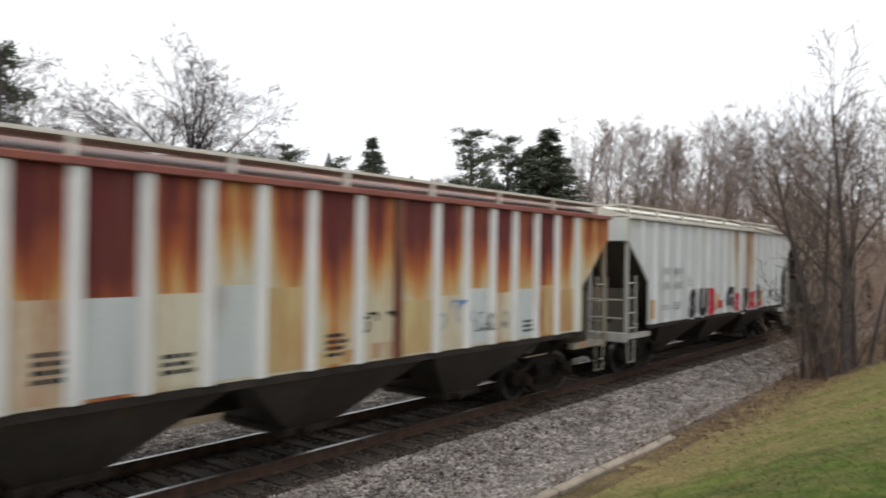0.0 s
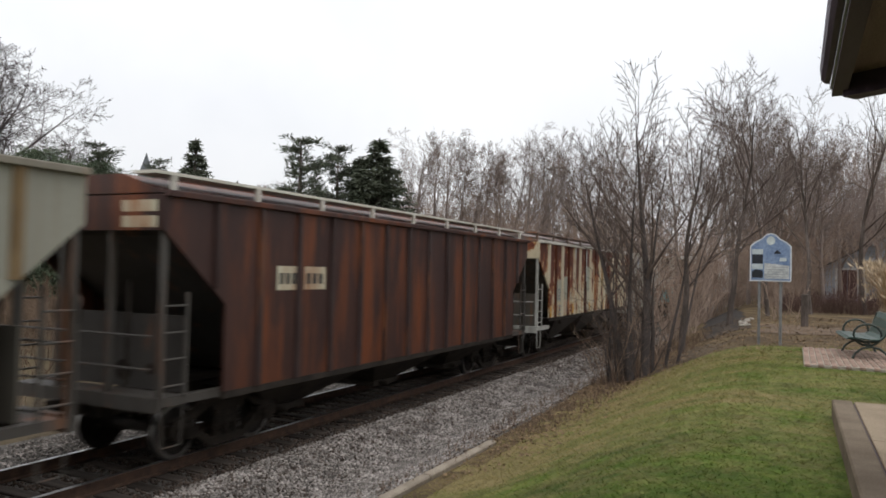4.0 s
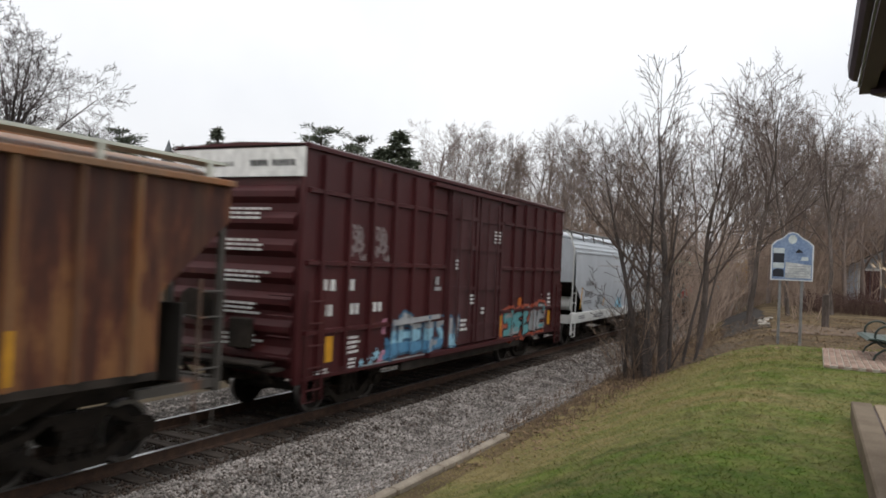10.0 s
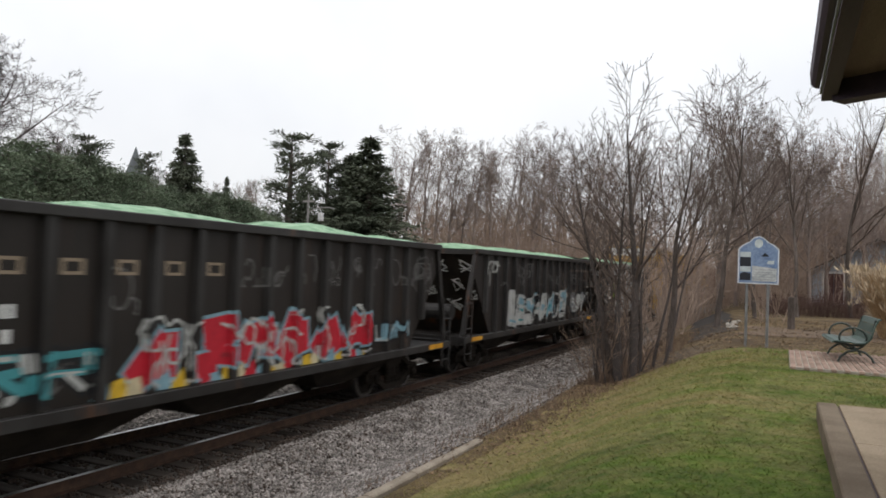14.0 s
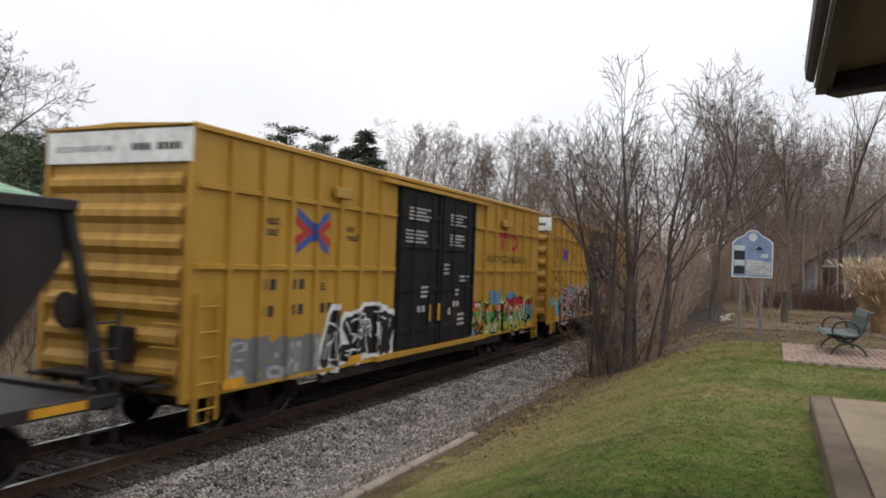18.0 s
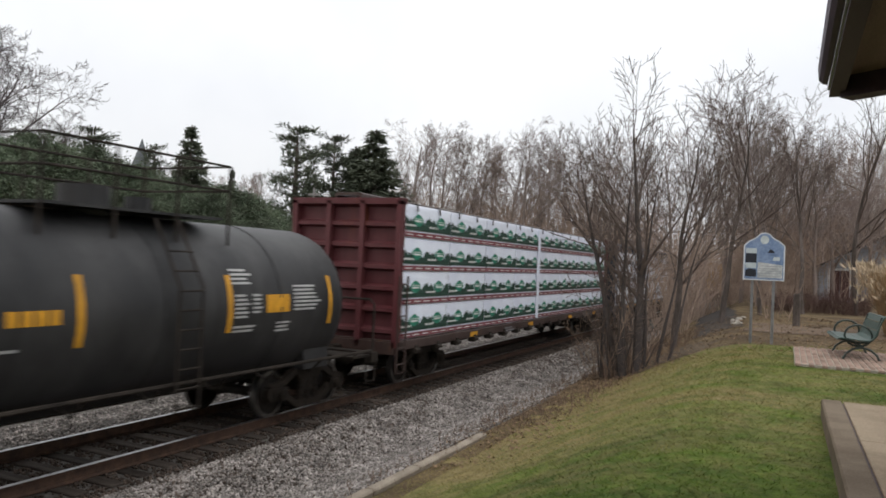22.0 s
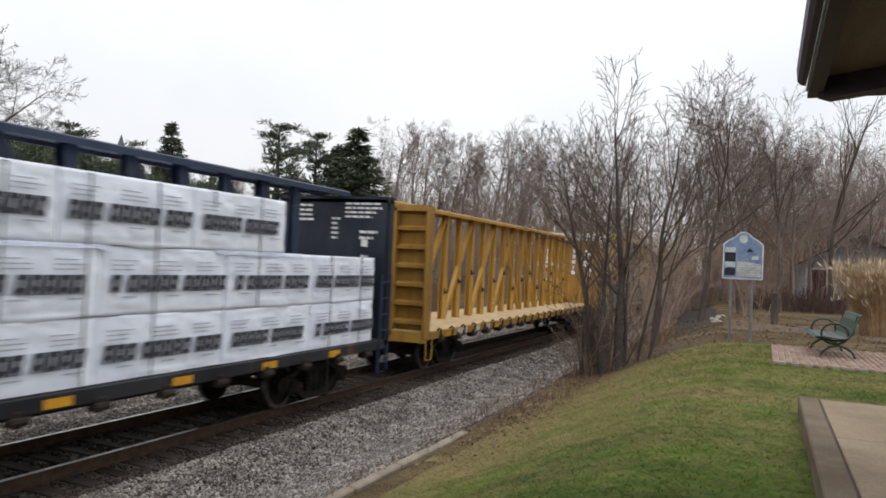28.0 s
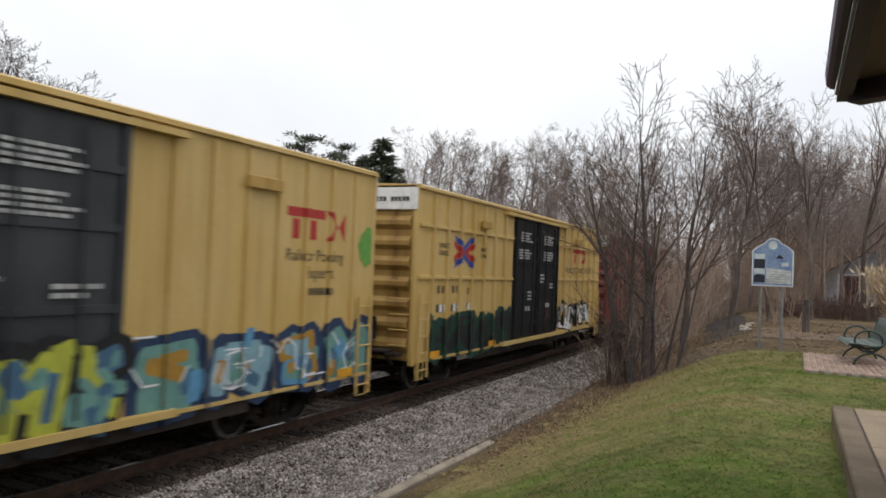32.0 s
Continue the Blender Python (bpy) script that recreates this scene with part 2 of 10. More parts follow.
M["kerb_concrete"] = shade("kerb_concrete", (0.105, 0.08, 0.056), (0.165, 0.13, 0.094), 1.6, 60, 0.88, bump=0.3)
M["concrete"] = shade("concrete", (0.19, 0.146, 0.1), (0.265, 0.21, 0.148), 1.2, 60, 0.85, bump=0.2)

# ---------------------------------------------------------------- mesh helpers
def finish(bm, name, material, smooth=False):
    me = bpy.data.meshes.new(name)
    bmesh.ops.recalc_face_normals(bm, faces=bm.faces)
    bm.to_mesh(me)
    bm.free()
    for mt in (material if isinstance(material, (list, tuple)) else (material,)):
        me.materials.append(mt)
    if smooth:
        me.polygons.foreach_set("use_smooth", [True] * len(me.polygons))
    return me


def part(name, bm, material, parent, label="", smooth=False, kind=""):
    """One mesh object under a thing or a part."""
    me = bm if isinstance(bm, bpy.types.Mesh) else finish(bm, name, material, smooth)
    ob = new(name, me)
    ob.parent = parent
    return tagged(ob, label, kind=kind)


def thing(name, label, category, group="", kind=""):
    return tagged(new(name), label, category, group, kind)


def solo(name, bm, material, label, category="", kind="", smooth=False, group=""):
    me = bm if isinstance(bm, bpy.types.Mesh) else finish(bm, name, material, smooth)
    return tagged(new(name, me), label, category, group, kind)


def box(bm, x0, x1, y0, y1, z0, z1, mat=0, bevel=0.0):
    v = [bm.verts.new((x, y, z)) for x in (x0, x1) for y in (y0, y1) for z in (z0, z1)]
    fs = [bm.faces.new([v[i] for i in f]) for f in ((0, 1, 3, 2), (4, 6, 7, 5), (0, 4, 5, 1), (2, 3, 7, 6), (0, 2, 6, 4), (1, 5, 7, 3))]
    for f in fs:
        f.material_index = mat
    if bevel:
        es = list({e for f in fs for e in f.edges})
        bmesh.ops.bevel(bm, geom=es, offset=bevel, segments=1, affect="EDGES", profile=0.5)
    return v


def prism(bm, pts, a0, a1, axis="x", mat=0):
    """A polygon swept along an axis; pts are (y, z) for x, (x, z) for y, (x, y) for z."""
    def at(p, a):
        return (a, p[0], p[1]) if axis == "x" else (p[0], a, p[1]) if axis == "y" else (p[0], p[1], a)
    lo, hi = [bm.verts.new(at(p, a0)) for p in pts], [bm.verts.new(at(p, a1)) for p in pts]
    fs = [bm.faces.new(lo), bm.faces.new(hi[::-1])]
    for i in range(len(pts)):
        j = (i + 1) % len(pts)
        fs.append(bm.faces.new((lo[j], lo[i], hi[i], hi[j])))
    for f in fs:
        f.material_index = mat


def rod(bm, p, q, r, sides=6, r2=None, mat=0):
    p, q = Vector(p), Vector(q)
    d = (q - p)
    if d.length < 1e-6:
        return
    d.normalize()
    u = d.orthogonal().normalized()
    w = d.cross(u)
    rings = []
    for c, rr in ((p, r), (q, r if r2 is None else r2)):
        rings.append([bm.verts.new(c + (u * math.cos(2 * math.pi * i / sides) + w * math.sin(2 * math.pi * i / sides)) * rr) for i in range(sides)])
    for i in range(sides):
        j = (i + 1) % sides
        bm.faces.new((rings[0][i], rings[0][j], rings[1][j], rings[1][i])).material_index = mat
    bm.faces.new(rings[0][::-1]).material_index = mat
    bm.faces.new(rings[1]).material_index = mat


def beam(bm, p, q, wide, deep, up=(1, 0, 0), mat=0):
    """A straight bar of rectangular section: wide across up, deep along it."""
    p, q, up = Vector(p), Vector(q), Vector(up)
    d = (q - p).normalized()
    s = d.cross(up).normalized() * wide / 2
    u = s.cross(d).normalized() * deep / 2
    v = [bm.verts.new(c + a * s + b * u) for c in (p, q) for a, b in ((-1, -1), (1, -1), (1, 1), (-1, 1))]
    for f in ((3, 2, 1, 0), (4, 5, 6, 7), (0, 1, 5, 4), (1, 2, 6, 5), (2, 3, 7, 6), (3, 0, 4, 7)):
        bm.faces.new([v[i] for i in f]).material_index = mat


def path_rod(bm, pts, r, sides=6):
    """One bent round bar through the points."""
    pts = [Vector(p) for p in pts]
    rings, u = [], None
    for i, p in enumerate(pts):
        d = (pts[min(i + 1, len(pts) - 1)] - pts[max(i - 1, 0)])
        d = d.normalized() if d.length > 1e-6 else (pts[i] - pts[i - 1]).normalized()
        u = d.orthogonal().normalized() if u is None else (u - d * u.dot(d)).normalized()
        w = d.cross(u)
        rings.append([bm.verts.new(p + (u * math.cos(2 * math.pi * k / sides) + w * math.sin(2 * math.pi * k / sides)) * r) for k in range(sides)])
    for a, b in zip(rings, rings[1:]):
        for k in range(sides):
            bm.faces.new((a[k], a[(k + 1) % sides], b[(k + 1) % sides], b[k]))
    bm.faces.new(rings[0][::-1]), bm.faces.new(rings[-1])


def soup(name, verts, faces, material, smooth=False):
    """A mesh straight from arrays, for what is too many for bmesh."""
    me = bpy.data.meshes.new(name)
    verts, faces = np.asarray(verts, np.float32), np.asarray(faces, np.int32)
    k = faces.shape[1]
    me.vertices.add(len(verts))
    me.vertices.foreach_set("co", verts.ravel())
    me.loops.add(faces.size)
    me.loops.foreach_set("vertex_index", faces.ravel())
    me.polygons.add(len(faces))
    me.polygons.foreach_set("loop_start", np.arange(0, faces.size, k, dtype=np.int32))
    if smooth:
        me.polygons.foreach_set("use_smooth", np.ones(len(faces), bool))
    me.update(calc_edges=True)
    me.materials.append(material)
    return me


_letters = {}


def letters(bm, text, size, x, y0, z0, lean=0.0, mat=0, stretch=1.0, centre=False, weight=0.0, thick=0.004):
    """Built-in font on a car's side: reads along +y, faces +x."""
    key = (text, weight)
    if key not in _letters:
        cu = bpy.data.curves.new("lettering", "FONT")
        cu.body, cu.size, cu.offset, cu.resolution_u = text, 1.0, weight, 3
        ob = bpy.data.objects.new("lettering", cu)
        scene.collection.objects.link(ob)
        dg = bpy.context.evaluated_depsgraph_get()
        me = bpy.data.meshes.new_from_object(ob.evaluated_get(dg))
        _letters[key] = ([v.co.copy() for v in me.vertices], [tuple(p.vertices) for p in me.polygons])
        bpy.data.objects.remove(ob)
        bpy.data.curves.remove(cu)
        bpy.data.meshes.remove(me)
    vs, fs = _letters[key]
    wide = max([v.x for v in vs] + [0.01]) * size * stretch
    off = -wide / 2 if centre else 0
    made = [bm.verts.new((x, y0 + off + (v.x + v.y * lean) * size * stretch, z0 + v.y * size)) for v in vs]
    for f in fs:
        try:
            bm.faces.new([made[i] for i in f]).material_index = mat
        except ValueError:
            pass
    return wide


def plate(bm, x, pts, mat=0, thick=0.004):
    """A thin painted patch on a car's side, pts are (y, z)."""
    prism(bm, pts, x, x + thick, "x", mat)


def rect(y0, y1, z0, z1):
    return [(y0, z0), (y1, z0), (y1, z1), (y0, z1)]


def blob(rng, cy, cz, ry, rz, n=14, rough=0.25, lean=0.0):
    k = rng.uniform(0, 6.28)
    pts = []
    for i in range(n):
        a = 2 * math.pi * i / n
        s = 1 + rough * math.sin(2 * a + k) * 0.5 + rng.uniform(-rough, rough) * 0.5
        e = 0.65
        ca, sa = math.cos(a), math.sin(a)
        y, z = math.copysign(abs(ca) ** e, ca) * ry * s, math.copysign(abs(sa) ** e, sa) * rz * s
        pts.append((cy + y + z * lean, cz + z))
    return pts


# ---------------------------------------------------------------- ground and track
def smoothstep(a, b, x):
    t = min(1, max(0, (x - a) / (b - a)))
    return t * t * (3 - 2 * t)


KERB_X = -4.45


def ground_z(x, y):
    bed = -0.42
    far = abs(x - TRACK_X)
    z = bed - 0.1 * smoothstep(3.4, 6.0, far)
    if x > TRACK_X:
        edge = KERB_X - 0.35 * smoothstep(14, 24, y) - 1.0 * smoothstep(25, 38, y)
        up = smoothstep(min(-6.3, edge - 0.9), edge + 0.2, x) * 0.55 + smoothstep(edge, edge + 4.0, x) * 1.27
        z = bed + up
        z += 0.05 * noise.noise(Vector((x * 0.4, y * 0.4, 0))) * smoothstep(edge, edge + 1, x)
    else:
        z += 0.9 * smoothstep(5.5, 22, far) + 0.25 * noise.noise(Vector((x * 0.12, y * 0.12, 3))) * smoothstep(6, 12, far)
    return z


def grid_axis(points):
    out = []
    for a, b, s in points:
        k = max(1, round((b - a) / s))
        out += [a + (b - a) * i / k for i in range(k)]
    return out + [points[-1][1]]


def build_ground():
    xs = grid_axis([(-900, -120, 130), (-120, -40, 8), (-40, -14, 2), (-14, -7, 0.5), (-7, 4, 0.3), (4, 20, 2), (20, 100, 10), (100, 900, 160)])
    ys = grid_axis([(-600, -20, 97), (-20, 0, 4), (0, 26, 0.4), (26, 60, 2), (60, 160, 10), (160, 1500, 134)])
    verts = [(x, y, ground_z(x, y)) for x in xs for y in ys]
    ny = len(ys)
    faces = [(i * ny + j, (i + 1) * ny + j, (i + 1) * ny + j + 1, i * ny + j + 1) for i in range(len(xs) - 1) for j in range(ny - 1)]
    me = soup("ground", verts, faces, M["field"], True)
    for k in ("ballast_bed", "turf", "soil", "litter_soil"):
        me.materials.append(M[k])
    idx = []
    for i, j, *_ in ((f[0] // ny, f[0] % ny) for f in faces):
        x, y = (xs[i] + xs[i + 1]) / 2, (ys[j] + ys[j + 1]) / 2
        edge = KERB_X - 0.35 * smoothstep(14, 24, y) - 1.0 * smoothstep(25, 38, y)
        k = 0
        if abs(x - TRACK_X) < 3.6 or TRACK_X < x < edge - 0.25:
            k = 1
        elif edge - 0.25 <= x < 30 and -20 < y < 60:
            k = 2 if x > edge + 0.35 + 0.4 * noise.noise(Vector((x, y, 0))) and y < 18.4 else 4
        idx.append(k)
    me.polygons.foreach_set("material_index", idx)
    return tagged(new("ground", me), "brown winter ground with gravel bed and patchy lawn", "ground", kind="structure")


ground = build_ground()


def build_track():
    bm = bmesh.new()
    y0, y1 = -60.0, 620.0
    prof = [(-2.9, -0.46), (-2.0, -0.2), (2.0, -0.2), (2.9, -0.46)]
    prism(bm, [(TRACK_X + a, z) for a, z in prof], y0, y1, "y")
    bed = solo("ballast_bed", bm, M["ballast_bed"], "grey crushed stone track bed", "track bed", "structure")
    for s in (-1, 1):
        x = TRACK_X + s * 0.7525
        bm = bmesh.new()
        foot = [(-0.07, -0.172), (0.07, -0.172), (0.07, -0.16), (0.012, -0.145), (0.01, -0.045), (0.036, -0.035), (0.036, -0.006), (-0.036, -0.006), (-0.036, -0.035), (-0.01, -0.045), (-0.012, -0.145), (-0.07, -0.16)]
        prism(bm, [(x + a, z) for a, z in foot], y0, y1, "y")
        rail = solo("rail", bm, M["rail"], "rusty steel rail with a worn shiny top", "rail", "structure", group="rails of the track")
        bm = bmesh.new()
        box(bm, x - 0.033, x + 0.033, y0, y1, -0.006, 0.0)
        part("rail_head", bm, M["rail_head"], rail, "bright worn running surface")
    bm = bmesh.new()
    box(bm, -1.3, 1.3, -0.115, 0.115, -0.17, 0.0, bevel=0.012)
    me = finish(bm, "tie", M["tie"])
    rng = random.Random(5)
    for i in range(150):
        ob = new("tie", me)
        ob.parent = bed
        ob.matrix_local = pose(TRACK_X + rng.uniform(-0.04, 0.04), 0.5 + i * 0.52, -0.172 + rng.uniform(-0.008, 0.004), 0, 0, rng.uniform(-0.8, 0.8))
    bm = bmesh.new()
    for i in range(150, 1000):
        box(bm, TRACK_X - 1.3, TRACK_X + 1.3, 0.38 + i * 0.52, 0.61 + i * 0.52, -0.3, -0.174)
    part("far_tie", bm, M["tie"], bed, kind="stuff")


build_track()

# ---------------------------------------------------------------- the train
def run(t):
    """How far the train has moved towards -y after t seconds."""
    return 10.5 * t + 0.00625 * t * t


CARS = []          # (car, y of its middle at 0 s)
TRUCK_MESH = {}


def truck_meshes():
    if TRUCK_MESH:
        return TRUCK_MESH
    bm = bmesh.new()                                   # bolster
    prism(bm, [(-0.22, 0.42), (0.22, 0.42), (0.26, 0.62), (0.2, 0.74), (-0.2, 0.74), (-0.26, 0.62)], -1.05, 1.05, "x")
    rod(bm, (0, 0, 0.7), (0, 0, 0.82), 0.2, 12)
    TRUCK_MESH["bolster"] = finish(bm, "truck", M["truck"])
    bm = bmesh.new()                                   # cast side frame, windowed, springs in the middle
    o = [(-1.16, 0.40), (-1.16, 0.56), (-0.8, 0.62), (-0.45, 0.80), (0.45, 0.80), (0.8, 0.62), (1.16, 0.56), (1.16, 0.40), (0.72, 0.42), (0.36, 0.18), (-0.36, 0.18), (-0.72, 0.42)]
    for a, b in zip(o, o[1:] + o[:1]):
        beam(bm, (0, a[0], a[1]), (0, b[0], b[1]), 0.11, 0.12)
    prism(bm, [(-0.34, 0.66), (0.34, 0.66), (0.42, 0.84), (-0.42, 0.84)], -0.06, 0.06)
    prism(bm, [(-0.4, 0.12), (0.4, 0.12), (0.34, 0.25), (-0.34, 0.25)], -0.06, 0.06)
    for y in (-0.2, 0.0, 0.2):
        for k in range(4):
            rod(bm, (0, y, 0.25 + k * 0.1), (0, y, 0.32 + k * 0.1), 0.085, 8)
            rod(bm, (0, y, 0.32 + k * 0.1), (0, y, 0.35 + k * 0.1), 0.06, 8)
    for y in (-0.89, 0.89):                            # bearing boxes with end caps
        prism(bm, [(y - 0.16, 0.34), (y + 0.16, 0.34), (y + 0.2, 0.56), (y - 0.2, 0.56)], -0.09, 0.09)
        rod(bm, (0.0, y, 0.44), (0.17, y, 0.44), 0.105, 12)
        rod(bm, (0.17, y, 0.44), (0.2, y, 0.44), 0.05, 8)
    TRUCK_MESH["side_frame"] = finish(bm, "side_frame", M["truck"])
    bm = bmesh.new()                                   # wheelset: two dished wheels on an axle
    n = 24
    for s in (-1, 1):
        prof = [(0.78, 0.1), (0.78, 0.16), (0.745, 0.2), (0.75, 0.36), (0.70, 0.385), (0.70, 0.45), (0.735, 0.435), (0.83, 0.425), (0.83, 0.36), (0.79, 0.34), (0.785, 0.2), (0.83, 0.15), (0.83, 0.1)]
        rings = []
        for x, r in prof:
            rings.append([bm.verts.new((s * x, r * math.cos(2 * math.pi * i / n), r * math.sin(2 * math.pi * i / n))) for i in range(n)])
        for k in range(len(prof)):
            a, b = rings[k], rings[(k + 1) % len(prof)]
            for i in range(n):
                f = bm.faces.new((a[i], a[(i + 1) % n], b[(i + 1) % n], b[i]))
                f.material_index = 1 if k in (6, 7) else 0
    rod(bm, (-1.0, 0, 0), (1.0, 0, 0), 0.09, 10)
    TRUCK_MESH["wheelset"] = finish(bm, "wheelset", [M["wheel"], M["tread"]])
    bm = bmesh.new()                                   # knuckle coupler, towards -y
    beam(bm, (0, 0.9, 0.86), (0, -0.12, 0.86), 0.16, 0.16)
    prism(bm, [(-0.16, -0.1), (0.14, -0.1), (0.2, -0.3), (0.1, -0.34), (0.06, -0.22), (-0.02, -0.24), (-0.1, -0.42), (-0.18, -0.36)], 0.72, 1.0, "z")
    TRUCK_MESH["coupler"] = finish(bm, "coupler", M["truck"])
    return TRUCK_MESH


WHEELS = []        # (wheelset, car index, y on the car)


def car_base(name, label, category, front, rear, inset=1.95, group="cars of the freight train", sill=(0.72, 1.02), half=None):
    """The car's own empty with trucks, couplers and centre sill; returns it with its half length."""
    h = (rear - front) / 2
    car = thing(name, label, category, group)
    car.location = (TRACK_X, (front + rear) / 2, 0)
    CARS.append((car, (front + rear) / 2))
    tm = truck_meshes()
    for s in (-1, 1):
        ty = s * (h - inset)
        truck = part("truck", tm["bolster"], None, car, "black cast steel truck")
        truck.location = (0, ty, 0)
        for k in (-1, 1):
            f = part("side_frame", tm["side_frame"], None, truck)
            f.matrix_local = pose(k * 1.0, 0, 0, 0, 0, 0 if k > 0 else 180)
            w = part("wheelset", tm["wheelset"], None, truck, "dark steel wheels on an axle")
            w.location = (0, k * 0.89, 0.425)
            WHEELS.append((w, len(CARS) - 1, ty + k * 0.89))
        c = part("coupler", tm["coupler"], None, car)
        c.matrix_local = pose(0, s * (h + 0.02), 0, 0, 0, 0 if s < 0 else 180)
    bm = bmesh.new()
    box(bm, -0.3, 0.3, -h + 0.1, h - 0.1, sill[0], sill[1])
    part("centre_sill", bm, M["under"], car)
    return car, h


def ladder(car, x, y0, y1, z0, z1, mat, rungs=6, r=0.016, name="ladder"):
    bm = bmesh.new()
    for y in (y0, y1):
        beam(bm, (x, y, z0), (x, y, z1), 0.05, 0.03)
    for i in range(rungs):
        z = z0 + (z1 - z0) * (i + 0.5) / rungs
        rod(bm, (x, y0, z), (x, y1, z), r)
    part(name, bm, mat, car)


def step_loop(car, x, y, mat):
    bm = bmesh.new()
    path_rod(bm, [(x, y - 0.2, 0.95), (x, y - 0.17, 0.42), (x, y + 0.17, 0.42), (x, y + 0.2, 0.95)], 0.018)
    part("step", bm, mat, car)


def hopper_low(h, sill, tri):
    top, knee, run_in = tri

    def low(y):
        d = h - abs(y)
        if d <= 0:
            return top
        if d < run_in:
            return top + (knee - top) * d / run_in
        return sill
    return low


def panels(car, edges, low, eave, x, thick, mat, name="side_panel", breaks=()):
    """Side sheets, one between every two posts, each clipped by the car's lower outline; the camera's side and the far side."""
    for s in (1, -1):
        for k, (a, b) in enumerate(zip(edges, edges[1:])):
            ys = sorted({a, b, *[k for k in breaks if a < k < b]})
            eps = 1e-4
            bottom = []
            for i, y in enumerate(ys):
                if i > 0:
                    bottom.append((y - eps, low(y - eps)))
                if i < len(ys) - 1:
                    bottom.append((y + eps, low(y + eps)))
            bm = bmesh.new()
            prism(bm, bottom + [(b - eps, eave), (a + eps, eave)], s * x, s * (x - thick))
            part(name, bm, mat if not isinstance(mat, (list, tuple)) else mat[k % len(mat)], car)


def covered_hopper(label, front, rear, side, post, end, roof, ribs, sill=1.3, eave=3.95, tri=(3.4, 2.35, 1.25), rib_w=0.13, rib_d=0.07, board="roof", rail=True, under=None, bays=(-3.7, 0.0, 3.7), seed=1, lower_band=None, rail_m=None, rise=0.3, iron=None):
    rng = random.Random(seed)
    under = under or M["under"]
    post_all, post = post, (post[0] if isinstance(post, (list, tuple)) else post)
    car, h = car_base("covered_hopper_car", label, "hopper car", front, rear)
    low = hopper_low(h, sill, tri)
    X = 1.56
    gap = 2 * h / (ribs if isinstance(ribs, int) else len(ribs) - 1)
    edges = [-h + gap * i for i in range(ribs + 1)] if isinstance(ribs, int) else [y - (front + rear) / 2 for y in ribs]
    RELIEF[car.name] = (edges[1:-1], rib_w * 0.3, rib_d, rib_w * 0.5, X)
    brk = (h - tri[2], -(h - tri[2]))
    panels(car, edges, low, eave, X, 0.05, side, breaks=brk)
    for s in (1, -1):
        for k, y in enumerate(edges[1:-1]):
            bm = bmesh.new()
            lo = max(low(y - rib_w / 2), low(y + rib_w / 2))
            prism(bm, [(s * (X + 0.0), y - rib_w / 2), (s * (X + rib_d), y - rib_w * 0.3), (s * (X + rib_d), y + rib_w * 0.3), (s * X, y + rib_w / 2)], lo, eave - 0.02, "z")
            part("side_post", bm, post_all[k % len(post_all)] if isinstance(post_all, (list, tuple)) else post, car)
        bm = bmesh.new()                                  # eave rail and side sill
        box(bm, s * (X - 0.04), s * (X + 0.09), -h, h, eave - 0.04, eave + 0.05, bevel=0.01)
        part("top_rail", bm, rail_m or roof, car)
        bm = bmesh.new()
        box(bm, s * (X - 0.06), s * (X + 0.02), -h + tri[2], h - tri[2], sill - 0.1, sill + 0.002)
        part("side_sill", bm, M["under"], car)
    # roof: two slopes, a hatch trough and running boards
    bm = bmesh.new()
    prism(bm, [(-X, eave + 0.02), (X, eave + 0.02), (0.7, eave + rise), (-0.7, eave + rise)], -h + 0.02, h - 0.02, "y")
    part("roof", bm, roof, car)
    for i in range(6):
        y = -h + 1.2 + (2 * h - 2.4) * (i + 0.5) / 6
        bm = bmesh.new()
        box(bm, -0.45, 0.45, y - 0.95, y + 0.95, eave + rise, eave + rise + 0.12, bevel=0.03)
        part("hatch", bm, roof, car)
    if rail:
        for s in (1, -1):
            bm = bmesh.new()
            box(bm, s * 0.98, s * 1.42, -h - 0.05, h + 0.05, eave + 0.28, eave + 0.325)
            for k in range(9):
                box(bm, s * 1.36, s * 1.425, -h + 0.3 + (2 * h - 0.6) * k / 8 - 0.04, -h + 0.3 + (2 * h - 0.6) * k / 8 + 0.04, eave + 0.02, eave + 0.29)
            part("running_board", bm, board if not isinstance(board, str) else roof, car)
    # sloping ends under the overhang, end caps, corner posts, ladders
    for s in (1, -1):
        bm = bmesh.new()
        for w in (1.45,):
            v = [bm.verts.new(p) for p in ((-w, s * (h - 0.25), tri[0] + 0.02), (w, s * (h - 0.25), tri[0] + 0.02), (w, s * (h - 3.1), 1.1), (-w, s * (h - 3.1), 1.1), (-w, s * (h - 0.3), tri[0] - 0.06), (w, s * (h - 0.3), tri[0] - 0.06), (w, s * (h - 3.2), 1.05), (-w, s * (h - 3.2), 1.05))]
            for f in ((0, 1, 2, 3), (7, 6, 5, 4), (0, 4, 5, 1), (2, 6, 7, 3), (1, 5, 6, 2), (0, 3, 7, 4)):
                bm.faces.new([v[i] for i in f])
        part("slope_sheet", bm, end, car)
        bm = bmesh.new()
        box(bm, -1.5, 1.5, s * (h - 0.06), s * h, tri[0], eave - 0.005)
        part("end_cap", bm, side if not isinstance(side, (list, tuple)) else side[0], car)
        bm = bmesh.new()
        for px in (-1.48, -0.5, 0.5, 1.48):
            beam(bm, (px, s * (h - 0.08), 1.0), (px, s * (h - 0.08), tri[0] + 0.05), 0.09, 0.07)
        part("end_post", bm, iron or post, car)
        bm = bmesh.new()
        box(bm, -1.5, 1.5, s * (h - 0.12), s * (h + 0.02), 0.92, 1.12)
